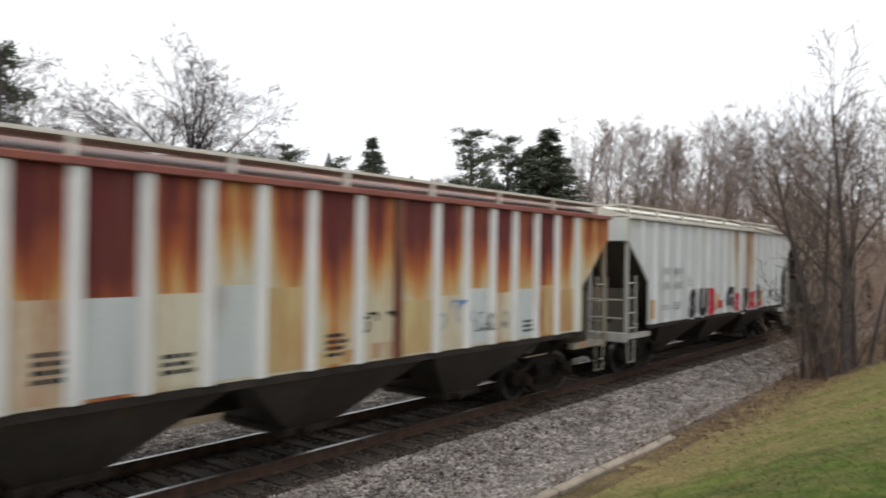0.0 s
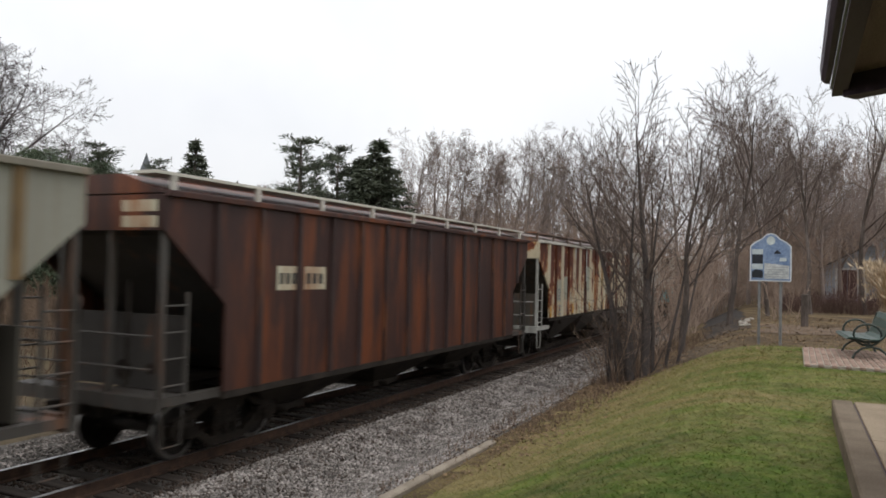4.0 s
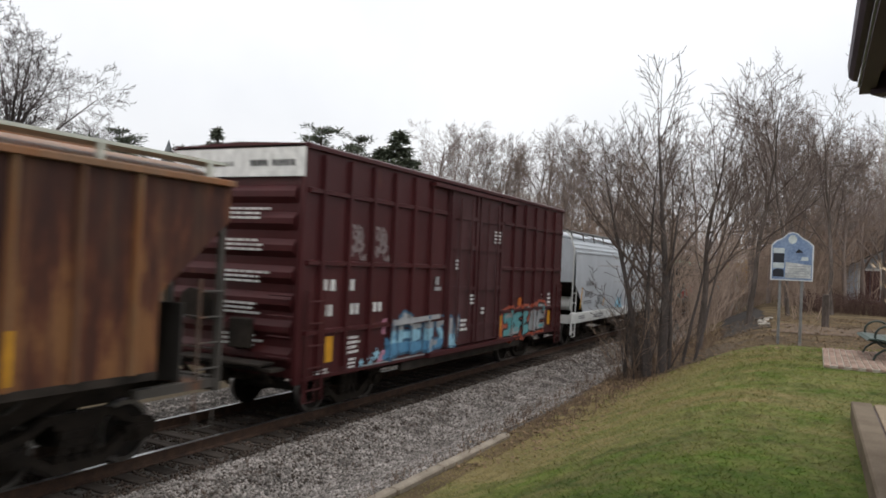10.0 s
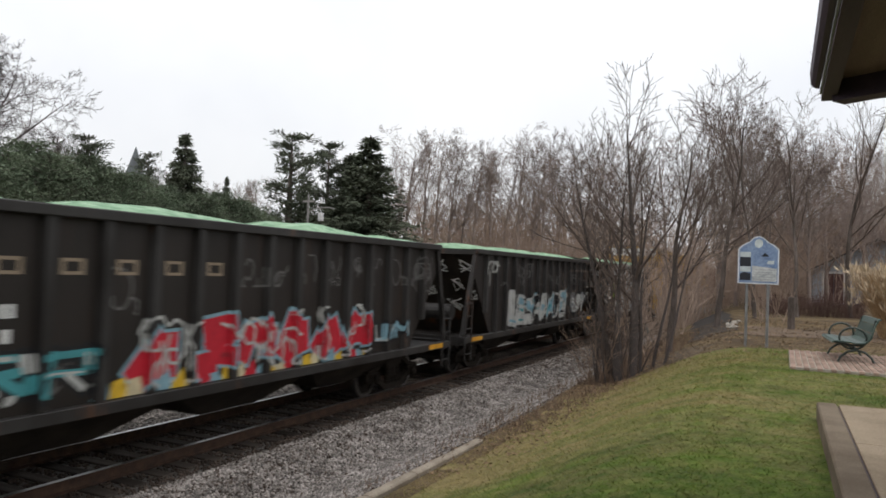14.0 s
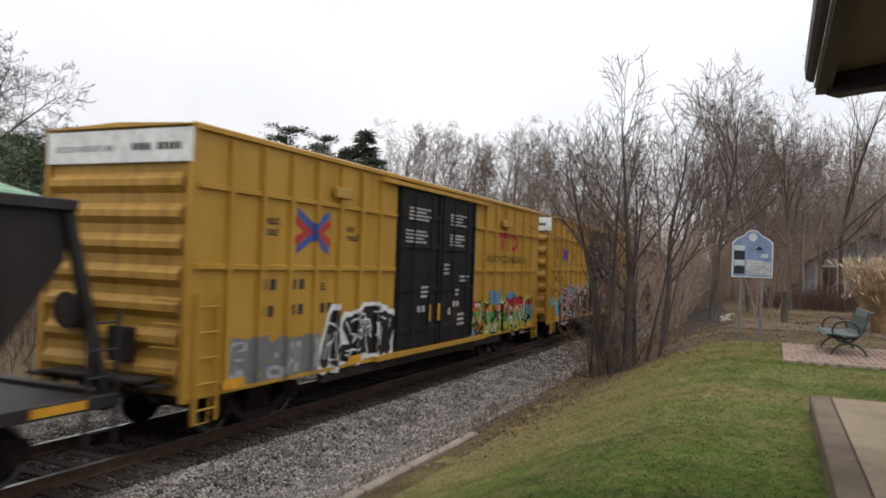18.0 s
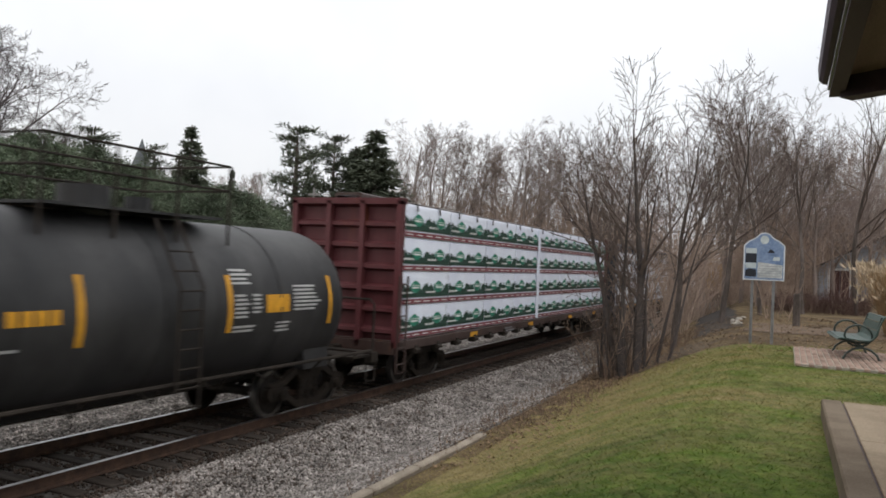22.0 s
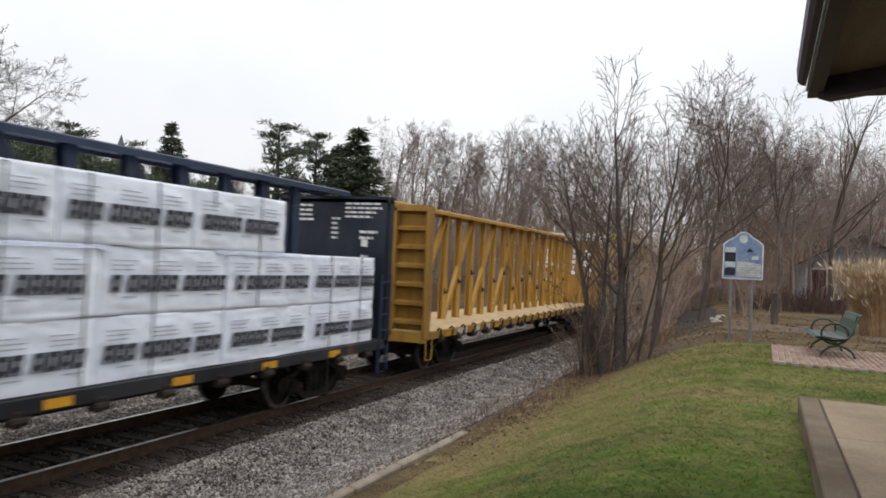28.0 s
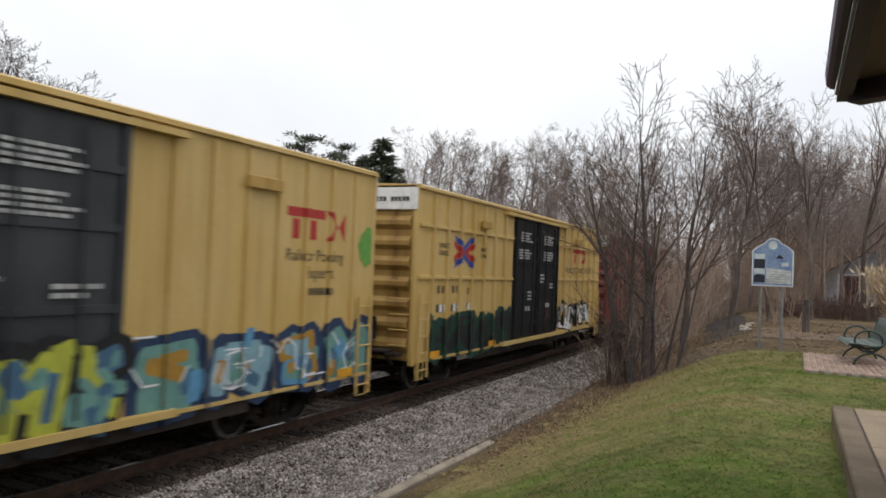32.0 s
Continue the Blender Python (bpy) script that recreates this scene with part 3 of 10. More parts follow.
        box(bm, -1.5, -1.36, s * (h - 1.5), s * (h - 0.12), 0.98, 1.1)
        box(bm, 1.36, 1.5, s * (h - 1.5), s * (h - 0.12), 0.98, 1.1)
        box(bm, -1.36, 1.36, s * (h - 0.55), s * (h - 0.12), 1.06, 1.1)
        part("end_platform", bm, iron or post, car)
        for k in (1, -1):
            ladder(car, k * 1.53, s * (h - 0.05), s * (h - 0.5), 1.08, tri[0] - 0.85, iron or post, 4)
            step_loop(car, k * 1.5, s * (h - 0.3), iron or post)
        bm = bmesh.new()                                  # upright shear plate over the bolster, with its bell crank hole
        box(bm, -1.36, 1.36, s * (h - 0.66), s * (h - 0.62), 1.1, 2.2)
        rod(bm, (0.75, s * (h - 0.615), 1.4), (0.75, s * (h - 0.6), 1.4), 0.09, 10, mat=1)
        me = finish(bm, "shear_plate", [end, M["under"]])
        part("shear_plate", me, None, car)
        for px in (-0.55, 0.55):
            bm = bmesh.new()
            rod(bm, (px, s * (h - 0.35), 1.15), (px, s * (h - 0.35), 2.7), 0.03)
            part("brake_rod", bm, M["under"], car)
        bm = bmesh.new()
        rod(bm, (-1.4, s * (h + 0.03), 1.95), (1.4, s * (h + 0.03), 1.95), 0.018)
        rod(bm, (-1.4, s * (h + 0.03), 1.5), (1.4, s * (h + 0.03), 1.5), 0.018)
        part("grab_rail", bm, iron or post, car)
    bm = bmesh.new()                                      # brake gear on the leading end
    rod(bm, (0.2, -h + 0.6, 1.35), (0.2, -h + 1.5, 1.35), 0.16, 10)
    part("brake_cylinder", bm, M["under"], car)
    bm = bmesh.new()
    rod(bm, (-0.5, -h + 0.15, 2.2), (-0.5, -h + 0.2, 2.2), 0.28, 14)
    part("brake_wheel", bm, M["under"], car)
    # discharge bays
    for by in bays:
        bm = bmesh.new()
        top = [(-1.5, by - 1.75), (1.5, by - 1.75), (1.5, by + 1.75), (-1.5, by + 1.75)]
        lowp = [(-0.75, by - 0.5), (0.75, by - 0.5), (0.75, by + 0.5), (-0.75, by + 0.5)]
        tv = [bm.verts.new((x, y, sill - 0.08)) for x, y in top]
        lv = [bm.verts.new((x, y, 0.42)) for x, y in lowp]
        bm.faces.new(tv), bm.faces.new(lv[::-1])
        for i in range(4):
            bm.faces.new((tv[i], tv[(i + 1) % 4], lv[(i + 1) % 4], lv[i]))
        part("discharge_bay", bm, under, car)
        bm = bmesh.new()
        box(bm, -0.8, 0.8, by - 0.55, by + 0.55, 0.3, 0.42, bevel=0.02)
        rod(bm, (0.8, by - 0.3, 0.37), (1.0, by - 0.3, 0.37), 0.05, 8)
        part("outlet_gate", bm, M["under"], car)
    if lower_band:
        lower_band(car, h, X)
    return car, h, X


def stencil_rows(bm, x, y, z, wide, rows, rng, mat=0, hgt=0.055, pitch=0.1):
    """Unreadable lines of lettering as short bars."""
    for r in range(rows):
        yy = y
        end = y + wide * rng.uniform(0.65, 1.0)
        while yy < end:
            w = rng.uniform(0.08, 0.2)
            plate(bm, x, rect(yy, min(end, yy + w), z - r * pitch, z - r * pitch + hgt), mat)
            yy += w + 0.035


def marks(car, x, spots, mat, label="stencilled marks", name="stencil", seed=3):
    """spots: (y, z, width, rows, bar height); big rows of character blocks or small print."""
    rng = random.Random(seed)
    for y, z, w, rows, hgt in spots:
        bm = bmesh.new()
        if hgt > 0.15:
            n = rows
            cw = w / n
            for i in range(n):
                a, b = y + i * cw + cw * 0.1, y + (i + 1) * cw - cw * 0.16
                plate(bm, x, rect(a, a + (b - a) * 0.8, z, z + hgt * 0.92))
                part(name, bm, mat, car, label)
                bm = bmesh.new()
        else:
            stencil_rows(bm, x, y, z, w, rows, rng, hgt=hgt, pitch=hgt * 1.8)
            part(name, bm, mat, car, label, kind="stuff")


RELIEF = {}        # car name -> (post places, half width of the face, depth, half width of the foot, plane of the sheets)


def drape(bm, car):
    """Carries paint laid on the sheets over the faces and the leading flanks of the posts as well."""
    if not len(bm.verts) or car.name not in RELIEF:
        return
    ys, half, depth, foot, plane = RELIEF[car.name]
    lo, hi = min(v.co.y for v in bm.verts), max(v.co.y for v in bm.verts)
    src = bpy.data.meshes.new("coat")
    bm.to_mesh(src)
    for y in ys:
        for flank, y0, y1 in ((False, y - half, y + half), (True, y - foot - depth, y - foot)):
            if lo < y1 and hi > y0:
                c = bmesh.new()
                c.from_mesh(src)
                for at, n in ((y0, -1), (y1, 1)):
                    bmesh.ops.bisect_plane(c, geom=c.verts[:] + c.edges[:] + c.faces[:], plane_co=(0, at, 0), plane_no=(0, n, 0), clear_outer=True)
                for v in c.verts:
                    if flank:
                        f, coat = (v.co.y - y0) / depth, v.co.x - plane
                        v.co.x, v.co.y = plane + f * depth, y - foot + f * (foot - half) - 0.001 - coat
                    else:
                        v.co.x += depth
                cut = bpy.data.meshes.new("cut")
                c.to_mesh(cut), c.free()
                bm.from_mesh(cut)
                bpy.data.meshes.remove(cut)
    bpy.data.meshes.remove(src)


def stroke(p, q, w, grow_by=0.0, soft=True):
    """Outline of one thick sprayed bar from p to q, in (y, z)."""
    dy, dz = q[0] - p[0], q[1] - p[1]
    ln = math.hypot(dy, dz) + 1e-6
    dy, dz = dy / ln, dz / ln
    w = w / 2 + grow_by
    e = grow_by + (w * 0.5 if soft else 0.0)
    c = [(-e * 0.4, w), (ln + e * 0.4, w), (ln + e, w * 0.45), (ln + e, -w * 0.45), (ln + e * 0.4, -w), (-e * 0.4, -w), (-e, -w * 0.45), (-e, w * 0.45)] if soft else [(-e, w), (ln + e, w * 1.15), (ln + e, -w * 1.15), (-e, -w)]
    return [(p[0] + a * dy - b * dz, p[1] + a * dz + b * dy) for a, b in c]


SKELETONS = (((0.1, 0, 0.12, 1), (0.12, 0.95, 0.85, 0.9), (0.85, 0.95, 0.8, 0.5), (0.8, 0.5, 0.15, 0.45), (0.4, 0.45, 0.95, 0)), ((0.05, 0, 0.45, 1), (0.95, 0, 0.5, 1), (0.25, 0.35, 0.75, 0.35)),
             ((0.9, 0.9, 0.2, 1), (0.12, 0.95, 0.1, 0.05), (0.1, 0.05, 0.9, 0.1), (0.2, 0.52, 0.7, 0.5)), ((0.85, 0.95, 0.15, 0.8), (0.15, 0.8, 0.8, 0.4), (0.85, 0.45, 0.8, 0.05), (0.8, 0.05, 0.1, 0.1)),
             ((0.1, 1, 0.15, 0.1), (0.15, 0.05, 0.85, 0.0), (0.85, 0.05, 0.88, 1)), ((0.1, 0, 0.12, 1), (0.12, 1, 0.5, 0.4), (0.5, 0.4, 0.88, 1), (0.9, 1, 0.9, 0)))


def scrawl(car, x, y0, y1, z0, z1, mat, seed, runs=5, w=0.035, label="thin sprayed scrawl"):
    """Loose looping spray-can lines."""
    r = random.Random(seed)
    bm = bmesh.new()
    for k in range(runs):
        y, z = y0 + (y1 - y0) * (k + 0.5) / runs, r.uniform(z0, z1)
        a, turn = r.uniform(0, 6.28), r.uniform(0.5, 1.1) * r.choice((1, -1))
        st = min((z1 - z0), (y1 - y0) / max(1, runs)) * 0.3
        for i in range(r.randint(7, 12)):
            q = (min(y1, max(y0, y + st * math.cos(a))), min(z1, max(z0, z + st * 1.4 * math.sin(a))))
            if math.hypot(q[0] - y, q[1] - z) > 0.02:
                plate(bm, x + 0.0002 * i, stroke((y, z), q, w), 0, 0.001)
            (y, z), a = q, a + turn + r.uniform(-0.5, 0.5)
            if r.random() < 0.25:
                turn = -turn
    drape(bm, car)
    part("graffiti_scrawl", bm, mat, car, label, kind="stuff")


def graffiti(car, x, y0, y1, z0, z1, fills, outline, seed, count=7, halo=None, lean=0.1, label="sprayed graffiti", back=None, fat=0.3, soft=True, dabs=5, shine=None, wild=0.12, bands=()):
    """A sprayed piece: swollen letter-like strokes in coats (ground, halo, outline, fills, dabs and shines)."""
    rng = random.Random(seed)
    w, hh = (y1 - y0) / count, z1 - z0
    fat_m = fat * min(w, hh * 0.8)
    if back:                                          # a rolled-on ground coat with an uneven top
        bm = bmesh.new()
        n = 4 * count
        for k in range(n):
            ya, yb = y0 + (y1 - y0) * k / n, y0 + (y1 - y0) * (k + 1) / n
            za, zb = (z1 - hh * (0.1 + 0.1 * math.sin(q * 0.9 + seed) + 0.07 * math.sin(q * 2.3 + seed)) for q in (k, k + 1))
            plate(bm, x - 0.003, [(ya, z0 - 0.02), (yb, z0 - 0.02), (yb, zb), (ya, za)], 0, 0.0015)
        bmesh.ops.remove_doubles(bm, verts=bm.verts[:], dist=0.0005)
        drape(bm, car)
        part("graffiti_ground", bm, back, car, label, kind="stuff")
    bars = []
    for i in range(count):
        oy, oz, tall = y0 + w * (i + rng.uniform(-0.04, 0.04)), z0 + hh * rng.uniform(0.0, 0.08), hh * rng.uniform(0.8, 0.95)
        for a, b, c, d in rng.choice(SKELETONS):
            p, q = ((oy + (fat_m * 0.5 + u * (w * 1.06 - fat_m)) + v * lean * tall, oz + fat_m * 0.5 + v * (tall - fat_m)) for u, v in ((a + rng.uniform(-wild, wild), b + rng.uniform(-wild, wild) * 0.6), (c + rng.uniform(-wild, wild), d + rng.uniform(-wild, wild) * 0.6)))
            bars.append((i, p, q, fat_m * rng.uniform(0.8, 1.25)))
    layers = ([("graffiti_halo", halo, 0.13)] if halo else []) + [("graffiti_outline", outline, 0.05)]
    for nm, mt, e in layers:
        bm = bmesh.new()
        for k, (i, p, q, t) in enumerate(bars):
            plate(bm, x + 0.0002 * (k % 12), stroke(p, q, t, e, soft), 0, 0.001)
        drape(bm, car)
        part(nm, bm, mt, car, label, kind="stuff")
        x += 0.0035
    for k, (top, m) in enumerate(bands):              # letters that fade from colour to colour up their height
        bm = bmesh.new()
        for j, (i, p, q, t) in enumerate(bars):
            plate(bm, x + 0.0003 * (j % 10), stroke(p, q, t, 0.0, soft), 0, 0.001)
        lo = bands[k - 1][0] if k else -1.0
        for f, n in ((lo, -1), (top if k < len(bands) - 1 else 2.0, 1)):
            bmesh.ops.bisect_plane(bm, geom=bm.verts[:] + bm.edges[:] + bm.faces[:], plane_co=(0, (y0 + y1) / 2, z0 + hh * f), plane_no=(0, n * 0.03, n), clear_outer=True)
        drape(bm, car)
        part("graffiti_fill", bm, m, car, label, kind="stuff")
    if bands:
        bars, fills = [], [m for _, m in bands]
        x += 0.0035
    coats = {m: bmesh.new() for m in fills}
    own = [rng.choice(fills) for _ in range(count)]
    for k, (i, p, q, t) in enumerate(bars):
        m = own[i] if rng.random() < 0.75 else rng.choice(fills)
        plate(coats[m], x + 0.0003 * (k % 10), stroke(p, q, t, 0.0, soft), 0, 0.001)
        m2 = rng.choice(fills)
        c, d = rng.uniform(0, 0.4), rng.uniform(0.5, 1.0)
        pq = [(p[0] + (q[0] - p[0]) * f, p[1] + (q[1] - p[1]) * f) for f in (c, d)]
        plate(coats[m2], x + 0.003 + 0.0003 * (k % 6), stroke(pq[0], pq[1], t * rng.uniform(0.25, 0.6), 0.0, soft), 0, 0.001)
    for k in range(dabs * count):
        m = rng.choice(fills)
        cy, cz, s = rng.uniform(y0, y1), rng.uniform(z0 + 0.05, z1 - 0.08), min(w, hh) * rng.uniform(0.05, 0.16)
        plate(coats[m], x + 0.005 + 0.0002 * (k % 15), blob(rng, cy, cz, s, s * rng.uniform(0.6, 1.6), 9, 0.5, lean), 0, 0.001)
    if shine:
        coats.setdefault(shine, bmesh.new())
        for k, (i, p, q, t) in enumerate(bars):
            if rng.random() < 0.6:
                o = t * 0.42
                plate(coats[shine], x + 0.009, stroke((p[0] - o * 0.5, p[1] + o * 0.5), (p[0] + (q[0] - p[0]) * 0.6 - o * 0.5, p[1] + (q[1] - p[1]) * 0.6 + o * 0.5), 0.03), 0, 0.001)
    for m, b in coats.items():
        if len(b.verts):
            drape(b, car)
            part("graffiti_fill", b, m, car, label, kind="stuff")
        else:
            b.free()


G = {k: flat("spray_" + k, c) for k, c in dict(
    black=(0.012, 0.012, 0.014), red=(0.45, 0.015, 0.03), white=(0.72, 0.72, 0.72), teal=(0.06, 0.26, 0.28), cyan=(0.12, 0.45, 0.62), blue=(0.07, 0.2, 0.42),
    yellow=(0.6, 0.38, 0.03), pink=(0.48, 0.22, 0.3), silver=(0.34, 0.345, 0.35), lime=(0.3, 0.5, 0.02), green=(0.12, 0.3, 0.06), orange=(0.55, 0.16, 0.03),
    cream=(0.55, 0.47, 0.3), grey=(0.16, 0.165, 0.17), purple=(0.12, 0.03, 0.09), sky=(0.28, 0.5, 0.62), crimson=(0.3, 0.02, 0.03), sky_dull=(0.2, 0.34, 0.4), orange_dull=(0.4, 0.1, 0.06), teal_light=(0.13, 0.36, 0.38), deep_teal=(0.03, 0.12, 0.13), rust_light=(0.26, 0.13, 0.05), halo_pink=(0.5, 0.36, 0.4), navy=(0.02, 0.04, 0.09), slate=(0.075, 0.12, 0.17), lime_dull=(0.38, 0.4, 0.05), deep_green=(0.012, 0.045, 0.03), plum=(0.05, 0.014, 0.026), mid_blue=(0.1, 0.26, 0.42), slate_blue=(0.055, 0.125, 0.2), sea=(0.13, 0.27, 0.24), ochre=(0.34, 0.19, 0.03), burnt=(0.3, 0.11, 0.035)).items()}
MARK_G2 = flat("dull_white_stencil", (0.42, 0.42, 0.41))
MARK_W, MARK_K, MARK_G, MARK_Y = flat("stencil_white", (0.7, 0.7, 0.68)), flat("stencil_black", (0.02, 0.02, 0.022)), flat("stencil_grey", (0.2, 0.2, 0.21)), flat("reflector_yellow", (0.62, 0.3, 0.02))


def reflectors(car, x, ys, z0, z1, w=0.09):
    for y in ys:
        bm = bmesh.new()
        plate(bm, x, rect(y - w / 2, y + w / 2, z0, z1))
        part("reflector", bm, MARK_Y, car, "yellow reflective strip")

# car 1: cream hopper eaten by red rust, white posts
cream = (0.5, 0.47, 0.36)
m1 = panel_paint("cream_rust_panel", ((0.46, 0.42, 0.30), (0.45, 0.25, 0.08), (0.30, 0.075, 0.022), (0.095, 0.014, 0.013)), 1.0, top=0.68, side=0.3, spread=0.7, rough_amt=0.8, stretch=(2.6, 2.6, 0.2), stops=(0.28, 0.5, 0.7, 0.98))
p1 = paint("pale_post", (0.56, 0.56, 0.54), 0.05, 0.0, 0.35, 2.0)
# sheets of the recessed ends, mostly darker than the side paint
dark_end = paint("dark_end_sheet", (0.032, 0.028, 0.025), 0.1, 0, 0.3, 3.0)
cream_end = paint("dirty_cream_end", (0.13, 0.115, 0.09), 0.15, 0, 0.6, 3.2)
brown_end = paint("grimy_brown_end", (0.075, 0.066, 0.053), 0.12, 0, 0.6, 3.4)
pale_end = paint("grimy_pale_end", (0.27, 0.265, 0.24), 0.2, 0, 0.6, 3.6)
cream_iron = paint("grimy_cream_iron", (0.23, 0.21, 0.165), 0.15, 0, 0.6, 3.8)
pale_iron = paint("grimy_pale_iron", (0.36, 0.355, 0.325), 0.08, 0, 0.6, 3.9)
dark_iron = paint("grimy_dark_iron", (0.05, 0.044, 0.038), 0.12, 0, 0.5, 4.1)
roof1 = paint("pale_roof", (0.52, 0.5, 0.44), 0.15, 0, 0.3, 4.0)
grey_under = paint("grey_bay_paint", (0.05, 0.043, 0.037), 0.1, 0, 0.4, 5.0)
R1 = (-0.6, 0.55, 1.35, 2.15, 2.93, 3.66, 4.44, 5.24, 6.02, 6.86, 7.78, 8.62, 9.57, 10.4, 11.18, 11.92, 12.7, 13.5, 14.35, 15.9)
rail1 = paint("dull_red_rail", (0.2, 0.06, 0.045), 0.2, 0.0, 0.4, 6.5)
p1d = paint("rusty_brown_post", (0.1, 0.04, 0.025), 0.3, 0.0, 0.4, 6.0)
# dark roof paint stands in for the shadow gap below the running board
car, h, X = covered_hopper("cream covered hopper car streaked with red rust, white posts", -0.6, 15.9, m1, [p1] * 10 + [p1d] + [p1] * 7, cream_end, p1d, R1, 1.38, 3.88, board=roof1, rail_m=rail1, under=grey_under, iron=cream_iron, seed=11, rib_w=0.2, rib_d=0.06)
rng = random.Random(21)
pc = [paint("patch_cream", (0.46, 0.43, 0.32), 0.4, 0.0, 0.35, 71.0, streak=(1.8, 1.8, 0.3), edge=0.2), paint("patch_blue_grey", (0.4, 0.43, 0.42), 0.12, 0.0, 0.3, 72.0, streak=(1.8, 1.8, 0.3), edge=0.2), paint("patch_ochre", (0.42, 0.33, 0.16), 0.45, 0.0, 0.4, 73.0, streak=(1.8, 1.8, 0.3), edge=0.25)]
c0 = 7.65
tops = (2.3, 2.42, 2.47, 2.47, 2.49, 2.57, 2.52, 1.6, 1.65, 2.25, 2.3, 2.4, 2.3, 2.35, 2.4, 2.3)
for i, (a, b, zt) in enumerate(zip(R1[2:], R1[3:], tops)):
    bm = bmesh.new()
    plate(bm, X, rect(a + 0.1 - c0, b - 0.1 - c0, 1.42, zt), 0, 0.005)
    part("paint_patch", bm, pc[(0, 2, 0, 1, 0, 1, 2, 2)[i % 8]], car, "patch of newer paint")
scrawl(car, X + 0.007, 9.6 - c0, 10.35 - c0, 1.6, 2.2, G["blue"], 4, 3, 0.03)
scrawl(car, X + 0.007, 10.4 - c0, 11.9 - c0, 1.65, 2.25, G["grey"], 5, 4, 0.03)
scrawl(car, X + 0.007, 7.85 - c0, 8.5 - c0, 1.5, 2.1, G["black"], 6, 3, 0.04)
marks(car, X + 0.006, [(-4.4, 1.9, 0.5, 4, 0.05), (-3.0, 1.75, 0.5, 3, 0.05), (-0.5, 1.8, 0.45, 4, 0.05), (4.6, 1.7, 0.5, 3, 0.05)], MARK_K, seed=9)

# car 2: white hopper with big red and black tag
m2 = panel_paint("white_hopper_paint", ((0.5, 0.525, 0.51), (0.46, 0.44, 0.35), (0.31, 0.17, 0.05), (0.13, 0.055, 0.025)), 7.0, top=0.22, side=-0.16, spread=0.3, rough_amt=0.6, stretch=(2.2, 2.2, 0.2), stops=(0.22, 0.42, 0.56, 0.7), scale=1.6)
m2b = panel_paint("stained_white_sheet", ((0.5, 0.51, 0.47), (0.43, 0.38, 0.26), (0.31, 0.17, 0.05), (0.13, 0.055, 0.025)), 7.4, top=0.24, side=-0.3, spread=0.2, rough_amt=1.0, stretch=(2.2, 2.2, 0.3), stops=(0.1, 0.22, 0.36, 0.5), scale=2.0)
m2r = panel_paint("rust_streaked_sheet", ((0.48, 0.45, 0.36), (0.41, 0.31, 0.15), (0.27, 0.13, 0.035), (0.11, 0.045, 0.02)), 7.8, top=0.4, side=-0.1, spread=0.1, rough_amt=1.0, stretch=(2.4, 2.4, 0.4), stops=(0.14, 0.24, 0.34, 0.5), scale=2.0)
p2r = paint("rusted_white_post", (0.3, 0.22, 0.13), 0.5, 0.1, 0.4, 8.6, streak=(1.2, 1.2, 0.12))
p2 = paint("white_hopper_post", (0.6, 0.62, 0.61), 0.16, 0.06, 0.4, 8.0, streak=(1.2, 1.2, 0.12), edge=0.12, light=(0.34, 0.2, 0.07))
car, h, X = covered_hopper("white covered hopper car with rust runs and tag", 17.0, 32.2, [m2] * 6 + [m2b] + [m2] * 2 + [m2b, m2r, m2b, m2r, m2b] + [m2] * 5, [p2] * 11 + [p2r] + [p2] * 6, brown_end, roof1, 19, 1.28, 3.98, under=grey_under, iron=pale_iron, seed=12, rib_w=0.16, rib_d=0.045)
c0 = 24.6
halo, black, red = bmesh.new(), bmesh.new(), bmesh.new()
tag = [("S", 20.95, 0), ("U", 21.7, 0), ("B", 22.52, 1), ("-", 23.45, 1), ("G", 24.15, 0), ("n", 25.02, 1), ("y", 25.95, 0), ("x", 26.7, 1), ("!", 27.52, 0)]
for ch, y, r in tag:
    big = 0.98 if ch.isupper() else 1.0
    letters(halo, ch, big, X + 0.05, y - c0 - 0.01, 1.36 if ch != "y" else 1.5, 0.12, weight=0.11)
    letters(red if r else black, ch, big, X + 0.056, y - c0, 1.37 if ch != "y" else 1.51, 0.12, weight=0.08)
plate(red, X + 0.062, blob(random.Random(3), 27.74 - c0, 1.44, 0.21, 0.1, 14, 0.1), 0, 0.002)
for nm, bm, mt in (("graffiti_halo", halo, G["white"]), ("graffiti_letter", black, G["black"]), ("graffiti_letter", red, G["red"])):
    part(nm, bm, mt, car, "sprayed tag letters", kind="stuff")
marks(car, X + 0.05, [(-5.5, 2.55, 0.42, 2, 0.2), (-4.7, 2.55, 0.62, 2, 0.2), (-5.5, 2.15, 0.42, 2, 0.22), (-4.7, 2.15, 0.62, 3, 0.22), (-5.6, 1.7, 0.5, 2, 0.04), (-4.8, 1.75, 0.6, 3, 0.04), (-3.7, 2.4, 0.3, 3, 0.05), (3.75, 1.5, 0.3, 3, 0.05), (5.2, 2.15, 0.4, 2, 0.05)], flat("faded_stencil", (0.34, 0.34, 0.345)), seed=5)
reflectors(car, X + 0.05, (-6.2, -1.2, 3.5), 1.42, 1.92, 0.15)
scrawl(car, X + 0.05, 5.15, 6.05, 1.42, 1.85, G["grey"], 207, 4, 0.06)
bm = bmesh.new()
plate(bm, X + 0.05, rect(4.42, 4.82, 1.62, 1.88))
part("stencil_panel", bm, MARK_K, car, "black stencil panel")

